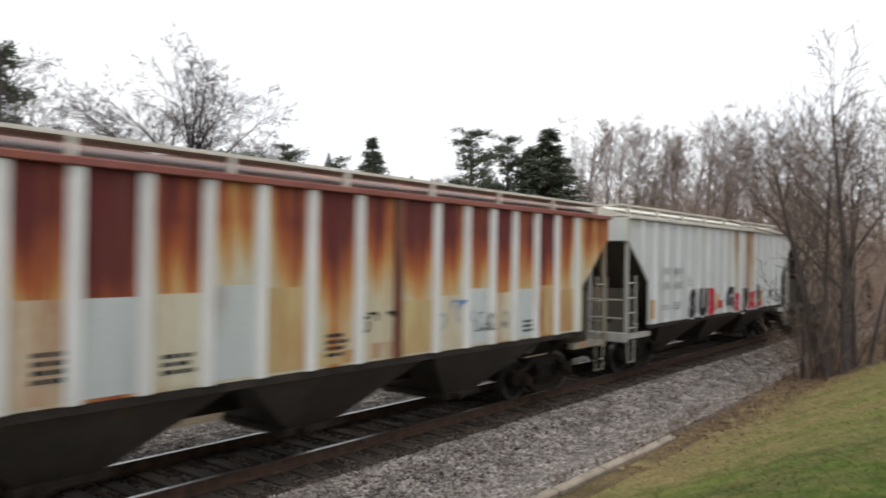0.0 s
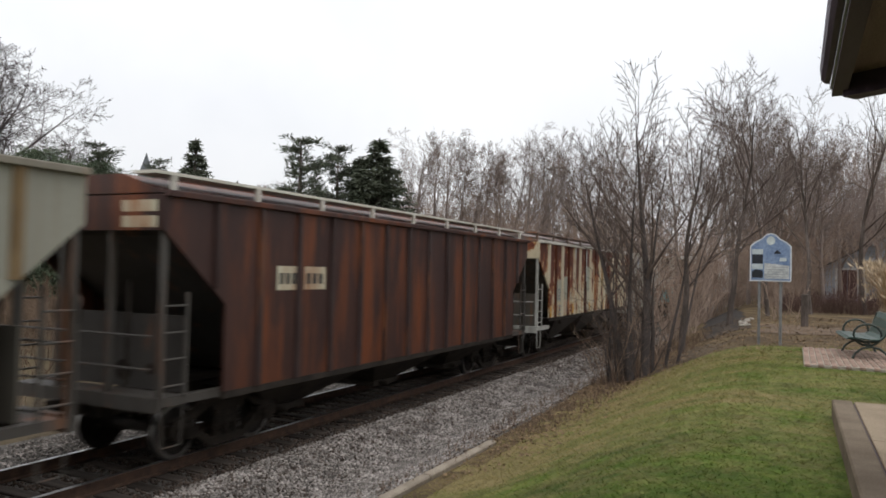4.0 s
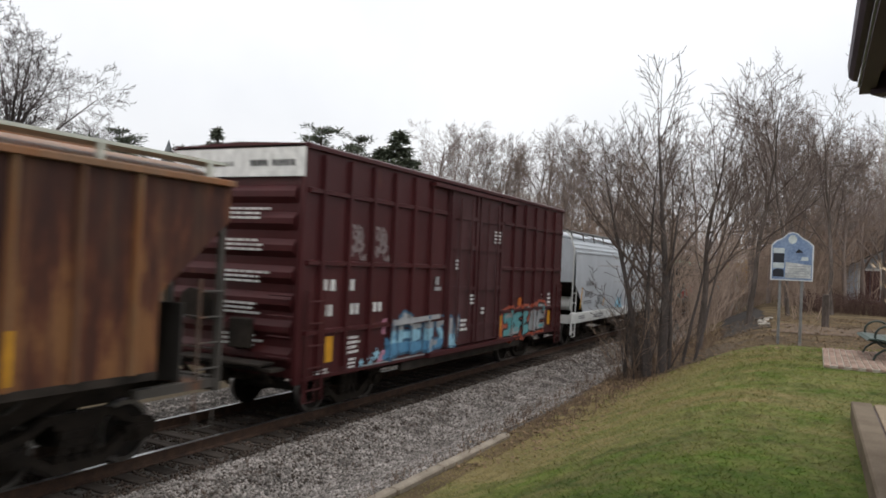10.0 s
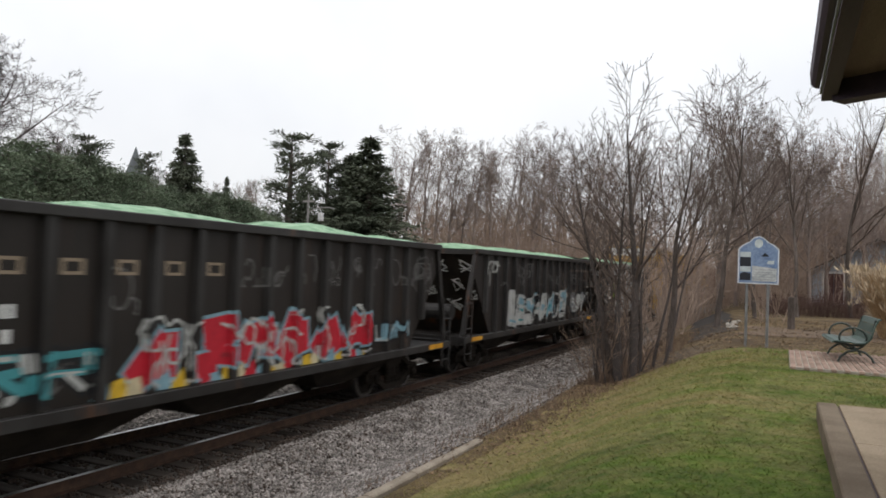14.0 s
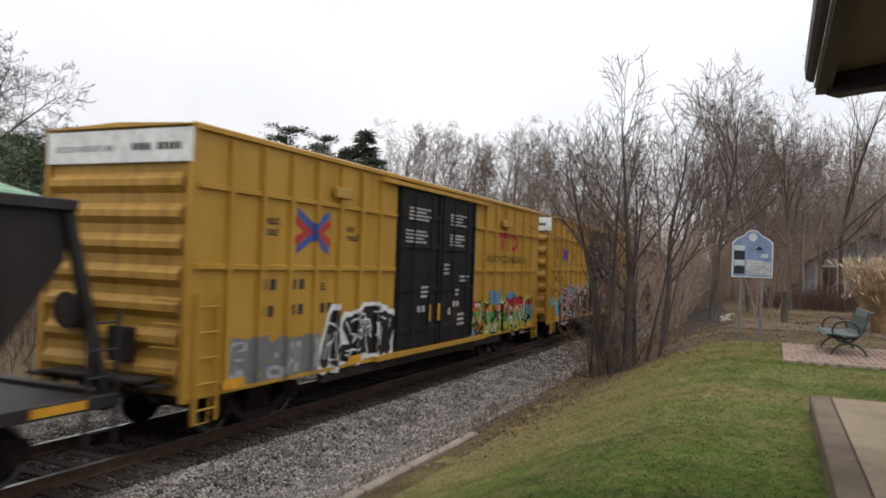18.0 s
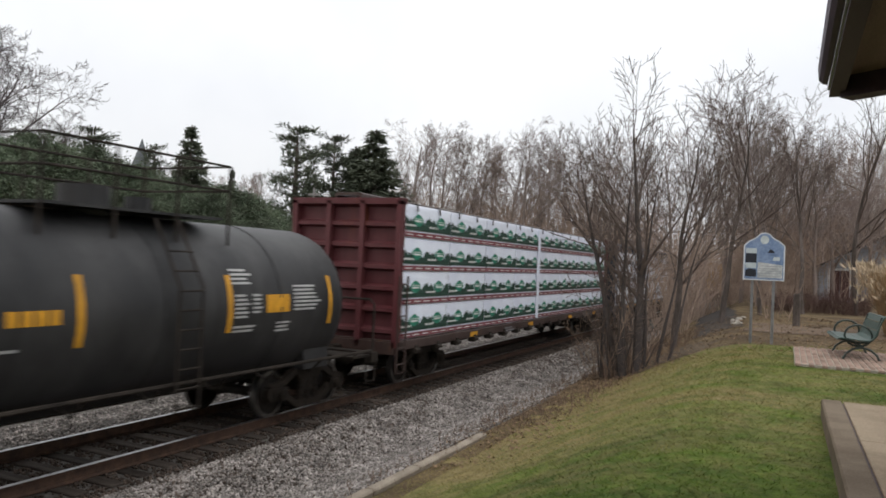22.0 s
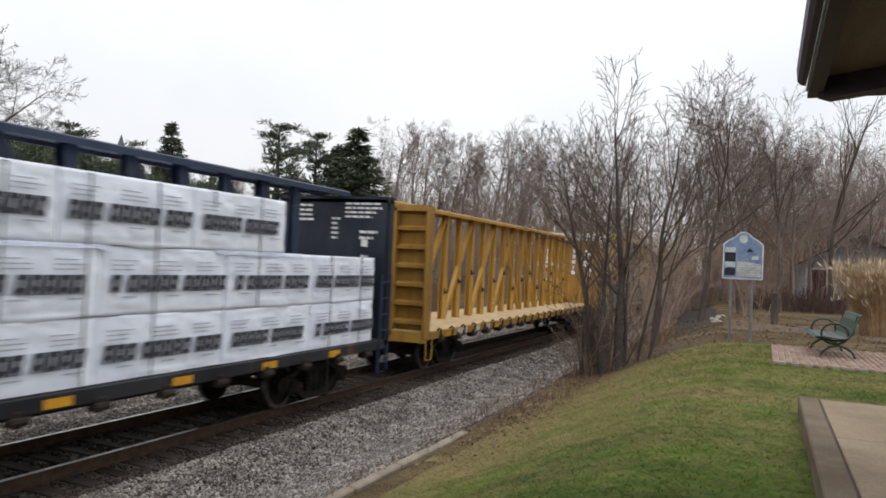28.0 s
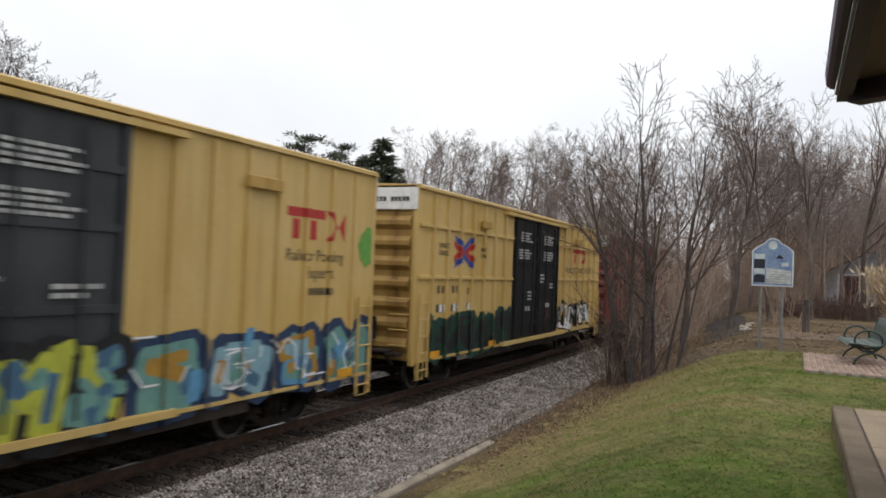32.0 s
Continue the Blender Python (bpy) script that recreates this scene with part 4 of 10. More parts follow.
# car 3: tan hopper, brown posts
m3 = panel_paint("tan_hopper_paint", ((0.27, 0.262, 0.215), (0.225, 0.2, 0.135), (0.14, 0.095, 0.045), (0.085, 0.048, 0.023)), 9.0, top=0.14, side=-0.3, spread=0.3, rough_amt=0.65, stretch=(1.6, 1.6, 0.2), stops=(-0.2, 0.02, 0.16, 0.34), scale=1.3)
roof3 = paint("tan_roof", (0.2, 0.18, 0.14), 0.1, 0.0, 0.4, 9.5)
p3c = paint("cream_worn_post", (0.2, 0.14, 0.075), 0.5, 0.0, 0.5, 10.5, streak=(2, 2, 0.3), mottle=1.6, dark=(0.06, 0.038, 0.018), mid=(0.12, 0.075, 0.035), light=(0.2, 0.13, 0.06))
p3 = paint("brown_post", (0.085, 0.042, 0.02), 0.2, 0.0, 0.4, 10.0, dark=(0.05, 0.03, 0.016), mid=(0.1, 0.062, 0.03), light=(0.17, 0.11, 0.05))
car, h, X = covered_hopper("tan covered hopper car with rusty brown posts", 33.6, 48.35, m3, [p3c, p3c, p3, p3, p3c, p3, p3], brown_end, roof3, 17, 1.05, 4.02, rise=0.12, rail=False, iron=dark_iron, seed=13, rib_w=0.15)
worn_cream, worn_olive = flat("worn_cream_spray", (0.33, 0.3, 0.2)), flat("worn_olive_spray", (0.085, 0.08, 0.055))
graffiti(car, X + 0.004, -2.75, 0.7, 1.12, 1.8, [worn_cream, worn_cream, worn_olive], worn_olive, 8, 5, fat=0.26, dabs=1)
scrawl(car, X + 0.004, 1.4, 2.1, 1.3, 1.9, G["grey"], 12, 3, 0.03)
marks(car, X + 0.004, [(-5.15, 2.0, 0.5, 2, 0.18), (-3.7, 2.0, 0.35, 1, 0.18), (-5.15, 1.62, 0.4, 2, 0.18), (-3.8, 1.62, 0.4, 2, 0.18), (-5.1, 1.35, 0.6, 3, 0.05), (-2.9, 2.0, 0.4, 4, 0.05), (0.9, 1.9, 0.5, 4, 0.06), (5.1, 1.75, 0.3, 3, 0.09)], MARK_G, seed=6)
bm = bmesh.new()
for s in (1, -1):
    box(bm, s * X, s * (X + 0.012), -h + 1.3, h - 1.3, 2.5, 2.515)
part("weld_seam", bm, p3, car)
reflectors(car, X + 0.004, (-6.0, -1.2, 5.9), 1.1, 1.27, 0.62)

# car 4: dark brown hopper
m4 = paint("brown_hopper_paint", (0.034, 0.015, 0.013), 0.34, 0.0, 0.5, 12.0, fade=(0.055, 0.023, 0.017), light=(0.2, 0.055, 0.014))
p4 = paint("brown_hopper_post", (0.03, 0.014, 0.012), 0.2, 0.0, 0.4, 13.0)
car, h, X = covered_hopper("dark brown rusty covered hopper car", 49.6, 64.7, m4, p4, dark_end, m4, 15, 1.05, 3.9, board=roof1, iron=dark_iron, seed=14, rib_w=0.1)
bm = bmesh.new()
plate(bm, X + 0.004, rect(-5.1, -4.5, 2.55, 2.95)), plate(bm, X + 0.004, rect(-4.35, -3.7, 2.55, 2.95))
part("paint_patch", bm, pc[0], car, "white number panels")
marks(car, X + 0.01, [(-5.05, 2.65, 0.5, 3, 0.2), (-4.3, 2.65, 0.55, 3, 0.2)], MARK_K, seed=7)
bm = bmesh.new()
for k in range(2):
    box(bm, 0.75, 1.42, -h - 0.004, -h - 0.001, 3.44 + k * 0.22, 3.6 + k * 0.22)
part("paint_patch", bm, pc[0], car, "white number panels")

# car 5: cream and rust patchwork
m5 = panel_paint("cream_flaking_panel", ((0.5, 0.43, 0.3), (0.42, 0.27, 0.12), (0.19, 0.055, 0.02), (0.08, 0.021, 0.012)), 15.0, top=0.42, side=0.45, spread=0.4, rough_amt=1.15, stretch=(1.6, 1.6, 0.75), stops=(0.4, 0.47, 0.53, 0.82), scale=2.4)
p5 = paint("cream_flaking_post", (0.52, 0.46, 0.34), 0.42, 0.1, 0.4, 16.0, streak=(2, 2, 0.5), mottle=1.4, edge=0.08)
p5d = paint("rusty_flaking_post", (0.3, 0.2, 0.12), 0.8, 0.12, 0.4, 19.5, streak=(2, 2, 0.5), mottle=1.4, edge=0.1)
roof5 = paint("brown_roof", (0.13, 0.1, 0.085), 0.3, 0, 0.4, 17.0)
R5 = [65.9] + [66.97 + 0.8225 * i for i in range(17)] + [81.4]
car, h, X = covered_hopper("cream covered hopper car with large rust patches", 65.9, 81.4, m5, [p5, p5d, p5, p5d, p5], brown_end, roof5, R5, 1.36, 3.97, board=roof5, rail_m=roof1, under=grey_under, iron=pale_iron, seed=15, rib_w=0.16)
c0 = 73.65
grey_green = paint("patch_green_grey", (0.3, 0.315, 0.25), 0.22, 0.0, 0.4, 74.0, streak=(1.8, 1.8, 0.4), edge=0.2)
olive_patch = paint("patch_olive", (0.33, 0.27, 0.11), 0.34, 0.0, 0.4, 75.0, streak=(1.8, 1.8, 0.4), edge=0.25)
for y0, y1, z0, z1, mt in ((-4.95, -4.3, 1.96, 2.8, grey_green), (-4.95, -4.3, 1.42, 1.95, pc[0]), (-5.8, -5.12, 1.9, 2.7, grey_green), (-1.66, -1.0, 2.22, 3.2, grey_green), (-1.66, -1.0, 1.45, 2.21, pc[0]), (0.82, 1.44, 2.4, 3.2, olive_patch), (1.64, 2.3, 2.03, 2.41, grey_green), (-0.74, -0.52, 2.99, 3.42, pc[0]), (-2.48, -2.34, 2.86, 3.54, grey_green), (3.3, 3.9, 2.9, 3.3, grey_green), (4.2, 4.7, 3.2, 3.5, grey_green), (5.0, 5.5, 2.2, 2.7, pc[0])):
    bm = bmesh.new()
    plate(bm, X, rect(y0, y1, z0, z1), 0, 0.005)
    part("paint_patch", bm, mt, car, "patch of newer paint")
for y, z0, z1 in ((-3.39, 3.5, 3.88), (-1.75, 2.6, 3.85), (1.54, 2.9, 3.85)):
    bm = bmesh.new()
    plate(bm, X + 0.071, rect(y - 0.05, y + 0.05, z0, z1), 0, 0.004)
    part("paint_patch", bm, pc[1], car, "blue-grey patch on a post")
scrawl(car, X + 0.008, -4.6, -3.7, 1.9, 2.3, G["grey"], 8, 2, 0.025)
marks(car, X + 0.007, [(-5.5, 2.3, 0.4, 4, 0.06), (-5.4, 1.7, 0.6, 3, 0.08), (-4.4, 1.85, 0.5, 4, 0.06), (-0.4, 1.8, 0.4, 2, 0.04)], MARK_G, seed=8)
reflectors(car, X + 0.03, (-6.4, -3.55, -1.05, 1.5, 4.9), 1.4, 1.78, 0.12)

# car 6: light grey hopper with teal graffiti along the foot
m6 = panel_paint("light_grey_hopper_paint", ((0.43, 0.435, 0.405), (0.38, 0.365, 0.315), (0.25, 0.2, 0.14), (0.13, 0.085, 0.05)), 18.0, top=0.05, side=-0.3, spread=0.1, rough_amt=0.32, stretch=(1.8, 1.8, 0.16), stops=(-0.1, 0.06, 0.2, 0.36), scale=1.4)
roof6 = paint("grey_tan_roof", (0.36, 0.34, 0.27), 0.12, 0.0, 0.4, 18.5)
p6 = paint("light_grey_post", (0.36, 0.34, 0.29), 0.25, 0.0, 0.4, 19.0)
car, h, X = covered_hopper("light grey covered hopper car with teal graffiti", 82.7, 97.4, m6, [p6] * 11 + [p4] + [p6] * 5, pale_end, roof6, 17, 1.08, 4.03, rail=False, iron=pale_iron, seed=16, rib_w=0.1, rise=0.1)
graffiti(car, X + 0.004, -4.2, 0.5, 1.1, 2.32, [G["white"], G["silver"], G["sky_dull"], G["silver"], G["burnt"]], G["black"], 41, 6, fat=0.24, dabs=5, wild=0.26)
scrawl(car, X + 0.025, -4.5, -3.2, 1.15, 2.2, G["grey"], 44, 4, 0.05)
scrawl(car, X + 0.025, -4.0, 0.4, 1.2, 2.25, G["black"], 46, 9, 0.06)
graffiti(car, X + 0.004, 0.72, 6.35, 1.14, 2.18, [G["teal"], G["teal_light"], G["cream"], G["teal_light"]], G["deep_teal"], 42, 8, halo=G["rust_light"], fat=0.26, wild=0.22)
scrawl(car, X + 0.025, 0.8, 6.2, 1.2, 2.05, G["teal_light"], 43, 8, 0.05)
marks(car, X + 0.004, [(-6.16, 1.94, 0.52, 2, 0.19), (-5.24, 1.94, 0.42, 2, 0.19), (-6.2, 1.57, 0.55, 3, 0.2), (-5.25, 1.57, 0.45, 3, 0.2), (-6.15, 1.38, 0.45, 2, 0.035), (-5.25, 1.35, 0.4, 2, 0.035)], flat("dark_grey_stencil", (0.07, 0.07, 0.072)), seed=10)
scrawl(car, X + 0.006, -6.95, -6.35, 2.85, 3.5, G["grey"], 45, 3, 0.05)
bm = bmesh.new()
for s in (1, -1):
    box(bm, s * X, s * (X + 0.01), -h + 0.1, h - 0.1, 3.87, 3.88)
part("weld_seam", bm, p6, car)
bm = bmesh.new()
for s in (1, -1):
    box(bm, s * X, s * (X + 0.012), -h + 1.3, h - 1.3, 2.33, 2.345)
part("weld_seam", bm, p6, car)
bm = bmesh.new()
plate(bm, X + 0.004, [(-h + 0.1, 3.45), (-h + 0.1, 3.85), (-h + 1.0, 3.85), (-h + 1.0, 3.45)])
part("paint_patch", bm, flat("pale_blue_panel", (0.42, 0.48, 0.56)), car, "pale blue panel")

# car 7: brown weathered hopper with tan panels
m7 = {"D": panel_paint("dark_rust_panel", ((0.2, 0.09, 0.035), (0.11, 0.038, 0.018), (0.065, 0.021, 0.012), (0.036, 0.013, 0.01)), 23.0, top=0.3, side=0.15, spread=0.3, rough_amt=0.8, stretch=(2, 2, 0.5), stops=(0.0, 0.14, 0.32, 0.6), scale=2.2),
      "T": panel_paint("tan_rusting_panel", ((0.33, 0.3, 0.19), (0.26, 0.17, 0.07), (0.15, 0.06, 0.022), (0.07, 0.025, 0.014)), 57.0, top=0.4, side=-0.22, spread=0.3, rough_amt=1.2, stretch=(2, 2, 0.6), stops=(-0.18, 0.02, 0.2, 0.44), scale=3.2),
      "R": panel_paint("ochre_rusting_panel", ((0.3, 0.21, 0.09), (0.24, 0.12, 0.04), (0.13, 0.05, 0.02), (0.06, 0.02, 0.012)), 77.0, top=0.34, side=-0.1, spread=0.3, rough_amt=0.9, stretch=(2, 2, 0.6), stops=(-0.05, 0.1, 0.28, 0.5), scale=2.4)}
R7 = [98.7] + [99.88 + 0.83 * i for i in range(16)] + [114.0]
p7 = paint("tan_post", (0.17, 0.095, 0.045), 0.3, 0.0, 0.4, 24.0)
p7d = paint("rusty_tan_post", (0.11, 0.05, 0.025), 0.3, 0.0, 0.4, 24.5)
roof7 = paint("pale_green_roof", (0.5, 0.52, 0.46), 0.1, 0.0, 0.3, 25.0)
car, h, X = covered_hopper("brown and tan weathered covered hopper car", 98.7, 114.0, [m7[k] for k in "DDDDDTRTTRTTRDDDD"], [p7, p7d, p7d, p7, p7d], dark_end, paint("brown_eave", (0.2, 0.11, 0.06), 0.3, 0, 0.4, 26.0), R7, 1.33, 3.93, board=roof7, iron=dark_iron, seed=17, rib_w=0.08)
ochre_patch = paint("patch_dull_ochre", (0.27, 0.19, 0.085), 0.35, 0.0, 0.4, 76.0, streak=(1.8, 1.8, 0.4), edge=0.25)
for i, (y0, y1) in enumerate(((-6.38, -5.72), (-5.55, -4.9), (-4.72, -4.08))):
    bm = bmesh.new()
    plate(bm, X, rect(y0, y1, 1.45, 2.27), 0, 0.005)
    part("paint_patch", bm, (ochre_patch, olive_patch, ochre_patch)[i], car, "number panel of newer paint")
marks(car, X + 0.006, [(-6.3, 1.95, 0.5, 2, 0.2), (-6.3, 1.62, 0.5, 2, 0.2), (-5.4, 1.75, 0.45, 2, 0.22), (-4.6, 1.78, 0.2, 1, 0.22), (-2.3, 1.6, 0.5, 2, 0.08), (-0.75, 1.65, 0.4, 3, 0.05), (3.0, 1.6, 0.5, 3, 0.05)], flat("faded_black_stencil", (0.05, 0.04, 0.03)), seed=12)
reflectors(car, X + 0.085, (-3.15, -0.66, 1.83, 4.32), 1.4, 2.0, 0.08)
bm = bmesh.new()
box(bm, 0.97, 1.43, -4.0, -1.0, 4.257, 4.275)
box(bm, 1.42, 1.45, -4.0, -1.0, 4.2, 4.27)
part("tarp_edge", bm, flat("green_roof_board", (0.06, 0.3, 0.17)), car, "green painted roof board")


# ---------------------------------------------------------------- boxcars
END_GRIME = {"yellow": paint("grimy_yellow_end", (0.36, 0.2, 0.03), 0.24, 0.0, 0.7, 39.0, edge=0.25, light=(0.2, 0.1, 0.025)), "faded": paint("grimy_faded_end", (0.34, 0.215, 0.06), 0.38, 0.0, 0.7, 40.0, edge=0.25, light=(0.2, 0.11, 0.035))}


def boxcar(label, front, rear, skin, trim, door_skin, belts, posts, doors, end_skin=None, seed=1, roof_mat=None, eave=4.78, sill=0.85, rib_d=0.08, first=0.0, lad=True):
    car, h = car_base("boxcar", label, "boxcar", front, rear, 2.3, sill=(0.7, 0.95))
    rng = random.Random(seed)
    X = 1.53
    d0, d1 = doors
    mid = (front + rear) / 2
    d0, d1 = d0 - mid, d1 - mid
    end_skin = end_skin or skin
    grime_skin = END_GRIME.get(label.split()[0], end_skin)
    edges = []
    for a, b, n in ((-h, d0, posts[0]), (d1, h, posts[1])):
        e = [a + (b - a) * i / n for i in range(n + 1)]
        if first and a == -h:
            e = [a] + [a + first + (b - a - first) * i / (n - 1) for i in range(n)]
        edges += e[1:-1]
        panels(car, e, lambda y: sill, eave, X, 0.05, skin)
        for s in (1, -1):
            for y in e[1:-1]:
                bm = bmesh.new()
                prism(bm, [(s * X, y - 0.055), (s * (X + rib_d), y - 0.045), (s * (X + rib_d), y + 0.045), (s * X, y + 0.055)], sill + 0.1, eave - 0.08, "z")
                part("side_post", bm, trim, car)
            for z in belts:
                for ya, yb in zip(e, e[1:]):
                    bm = bmesh.new()
                    prism(bm, [(s * X, z - 0.05), (s * (X + rib_d * 0.8), z - 0.035), (s * (X + rib_d * 0.8), z + 0.035), (s * X, z + 0.05)], ya + 0.075, yb - 0.075, "y")
                    part("belt_rail", bm, trim, car)
    RELIEF[car.name] = (edges, 0.045, rib_d, 0.055, X)
    for s in (1, -1):
        bm = bmesh.new()
        prism(bm, [(s * (X - 0.06), eave - 0.02), (s * (X + 0.07), eave - 0.02), (s * (X + 0.07), eave + 0.05), (s * (X - 0.06), eave + 0.1)], -h, h, "y")
        part("eave", bm, roof_mat or trim, car)
        bm = bmesh.new()
        box(bm, s * (X - 0.05), s * (X + 0.03), -h + 0.02, h - 0.02, sill - 0.05, sill + 0.01)
        part("side_sill", bm, trim, car)
        bm = bmesh.new()
        box(bm, s * (X - 0.12), s * (X - 0.02), -h + 3.6, h - 3.6, sill - 0.26, sill - 0.08)
        part("sill_beam", bm, M["under"], car)
        # two plug doors with bars and rails
        w = (d1 - d0) / 2
        for k in range(2):
            a, b = d0 + w * k + 0.03, d0 + w * (k + 1) - 0.03
            bm = bmesh.new()
            box(bm, s * (X - 0.03), s * (X + 0.05), a, b, sill + 0.08, eave - 0.14, bevel=0.015)
            door = part("door", bm, door_skin, car, "plug door")
            for z in (sill + 0.5, sill + 1.45, sill + 2.45, eave - 0.75):
                bm = bmesh.new()
                box(bm, s * (X + 0.05), s * (X + 0.085), a + 0.13, b - 0.13, z - 0.05, z + 0.05)
                part("door_rib", bm, door_skin, door)
            for y in (a + 0.08, b - 0.08):
                bm = bmesh.new()
                box(bm, s * (X + 0.05), s * (X + 0.1), y - 0.05, y + 0.05, sill + 0.1, eave - 0.16)
                part("door_stile", bm, door_skin, door)
            for y in (a + (b - a) * 0.3, a + (b - a) * 0.7):
                bm = bmesh.new()
                rod(bm, (s * (X + 0.12), y, sill + 0.15), (s * (X + 0.12), y, eave - 0.3), 0.022)
                part("lock_bar", bm, door_skin, door)
        for z, t in ((sill + 0.0, 0.1), (eave - 0.12, 0.09)):
            bm = bmesh.new()
            box(bm, s * X, s * (X + 0.15), d0 - 0.9, d1 + 0.9, z - t / 2, z + t / 2)
            part("door_rail", bm, trim if z < 2 else roof_mat or trim, car)
    # ends with pressed horizontal ribs, corner posts, placard
    for s in (1, -1):
        bm = bmesh.new()
        box(bm, -X + 0.02, X - 0.02, s * (h - 0.06), s * (h - 0.02), sill, eave)
        part("end_wall", bm, grime_skin, car)
        n = 7
        for i in range(n):
            z = sill + 0.35 + (eave - sill - 1.15) * i / (n - 1)
            bm = bmesh.new()
            prism(bm, [(s * (h - 0.02), z - 0.16), (s * (h + 0.07), z - 0.05), (s * (h + 0.07), z + 0.05), (s * (h - 0.02), z + 0.16)], -X + 0.16, X - 0.16, "x")
            part("end_rib", bm, grime_skin, car)
        for k in (1, -1):
            bm = bmesh.new()
            box(bm, k * (X - 0.1), k * (X + 0.012), s * (h - 0.1), s * (h + 0.04), sill - 0.1, eave, bevel=0.012)
            part("corner_post", bm, skin if not isinstance(skin, (list, tuple)) else skin[0], car)
        bm = bmesh.new()
        box(bm, -X + 0.05, X + 0.01, s * (h + 0.042), s * (h + 0.055), eave - 0.5, eave - 0.0)
        pl = part("end_placard", bm, MARK_W, car, "white end panel")
        if s < 0:
            # oily brake gear and crossover platform on the leading end
            bm = bmesh.new()
            box(bm, -0.85, 1.1, -h - 0.5, -h - 0.07, 1.06, 1.11, bevel=0.008)
            part("end_platform", bm, M["under"], car)
            bm = bmesh.new()
            box(bm, -0.75, -0.3, -h - 0.3, -h - 0.07, 1.75, 2.25, bevel=0.03)
            part("brake_housing", bm, M["under"], car)
            bm = bmesh.new()
            rod(bm, (-0.52, -h - 0.36, 2.0), (-0.52, -h - 0.32, 2.0), 0.27, 14)
            part("brake_wheel", bm, M["under"], car)
            bm = bmesh.new()
            box(bm, 0.15, 0.62, -h - 0.2, -h - 0.07, 1.3, 1.82, bevel=0.02)
            part("retainer_box", bm, M["under"], car)
            for bx in (-0.8, 1.05):
                bm = bmesh.new()
                beam(bm, (bx, -h - 0.46, 1.08), (bx, -h - 0.07, 0.75), 0.06, 0.05)
                part("platform_bracket", bm, M["under"], car)
            bm = bmesh.new()
            for txt, px in (("EXCESS HEIGHT CAR", -1.25),):
                tb = bmesh.new()
                letters(tb, txt, 0.13, 0, 0, 0)
                for v in tb.verts:
                    v.co = (px + v.co.y, -h - 0.06, eave - 0.32 + v.co.z)
                me = bpy.data.meshes.new("tmp")
                tb.to_mesh(me), tb.free()
                bm.from_mesh(me)
                bpy.data.meshes.remove(me)
            for i in range(10):
                if i != 4:
                    box(bm, 0.35 + i * 0.1, 0.42 + i * 0.1, -h - 0.062, -h - 0.056, eave - 0.32, eave - 0.21)
            part("placard_text", bm, MARK_K, pl, "black lettering")
        if lad:
            for k in (1, -1):
                ladder(car, k * (X + 0.08), s * (h - 0.12), s * (h - 0.58), 0.45, 2.35, trim, 5)
            bm = bmesh.new()
            for z in (1.2, 1.55, 1.9, 2.25):
                rod(bm, (0.95, s * (h + 0.12), z), (1.45, s * (h + 0.12), z), 0.017)
            part("end_grab", bm, trim, car)
        step_loop(car, X + 0.02, s * (h - 0.3), trim)
    bm = bmesh.new()
    rod(bm, (-0.75, -h - 0.16, 2.0), (-0.75, -h - 0.2, 2.0), 0.28, 16)
    part("brake_wheel", bm, M["under"], car)
    bm = bmesh.new()
    box(bm, -0.9, -0.6, -h - 0.16, -h - 0.075, 1.75, 2.25, bevel=0.02)
    part("brake_housing", bm, M["under"], car)
    bm = bmesh.new()
    box(bm, -1.3, 1.3, -h - 0.4, -h - 0.05, 0.98, 1.03)
    part("crossover_platform", bm, M["under"], car)
    bm = bmesh.new()
    prism(bm, [(-X - 0.02, eave + 0.05), (X + 0.02, eave + 0.05), (X - 0.1, eave + 0.07), (0, eave + 0.13), (-X + 0.1, eave + 0.07)], -h - 0.02, h + 0.02, "y")
    for i in range(14):
        y = -h + 2 * h * (i + 0.5) / 14
        prism(bm, [(-X, eave + 0.06), (0, eave + 0.17), (X, eave + 0.06), (0, eave + 0.1)], y - 0.05, y + 0.05, "y")
    part("roof", bm, roof_mat or trim, car)
    bm = bmesh.new()
    box(bm, -1.35, 1.35, -h + 3.4, h - 3.4, 0.8, 0.92)
    rod(bm, (0.7, -0.6, 0.6), (0.7, 0.6, 0.6), 0.22, 12)
    rod(bm, (1.0, -4.2, 0.62), (1.0, 3.8, 0.62), 0.025)
    part("underframe", bm, M["under"], car)
    return car, h, X, mid


yel = paint("yellow_boxcar_paint", (0.37, 0.2, 0.024), 0.0, 0.0, 0.38, 31.0, fade=(0.42, 0.24, 0.036))
yel_f = paint("faded_yellow_paint", (0.47, 0.315, 0.10), 0.06, 0.0, 0.3, 35.0, fade=(0.52, 0.37, 0.15), edge=0.1)
blackdoor = paint("black_door_paint", (0.011, 0.011, 0.012), 0.03, 0.0, 0.25, 32.0, rough=0.62, fade=(0.014, 0.014, 0.015))
blackdoor.node_tree.nodes["Principled BSDF"].inputs["Specular IOR Level"].default_value = 0.15
greydoor = paint("faded_black_door", (0.02, 0.0225, 0.026), 0.05, 0.0, 0.3, 33.0)
greydoor.node_tree.nodes["Principled BSDF"].inputs["Specular IOR Level"].default_value = 0.25
maroon = paint("maroon_boxcar_paint", (0.046, 0.0075, 0.009), 0.03, 0.0, 0.3, 34.0, fade=(0.062, 0.012, 0.013))
maroon_door = paint("maroon_door", (0.046, 0.0075, 0.009), 0.03, 0.0, 0.3, 36.0)
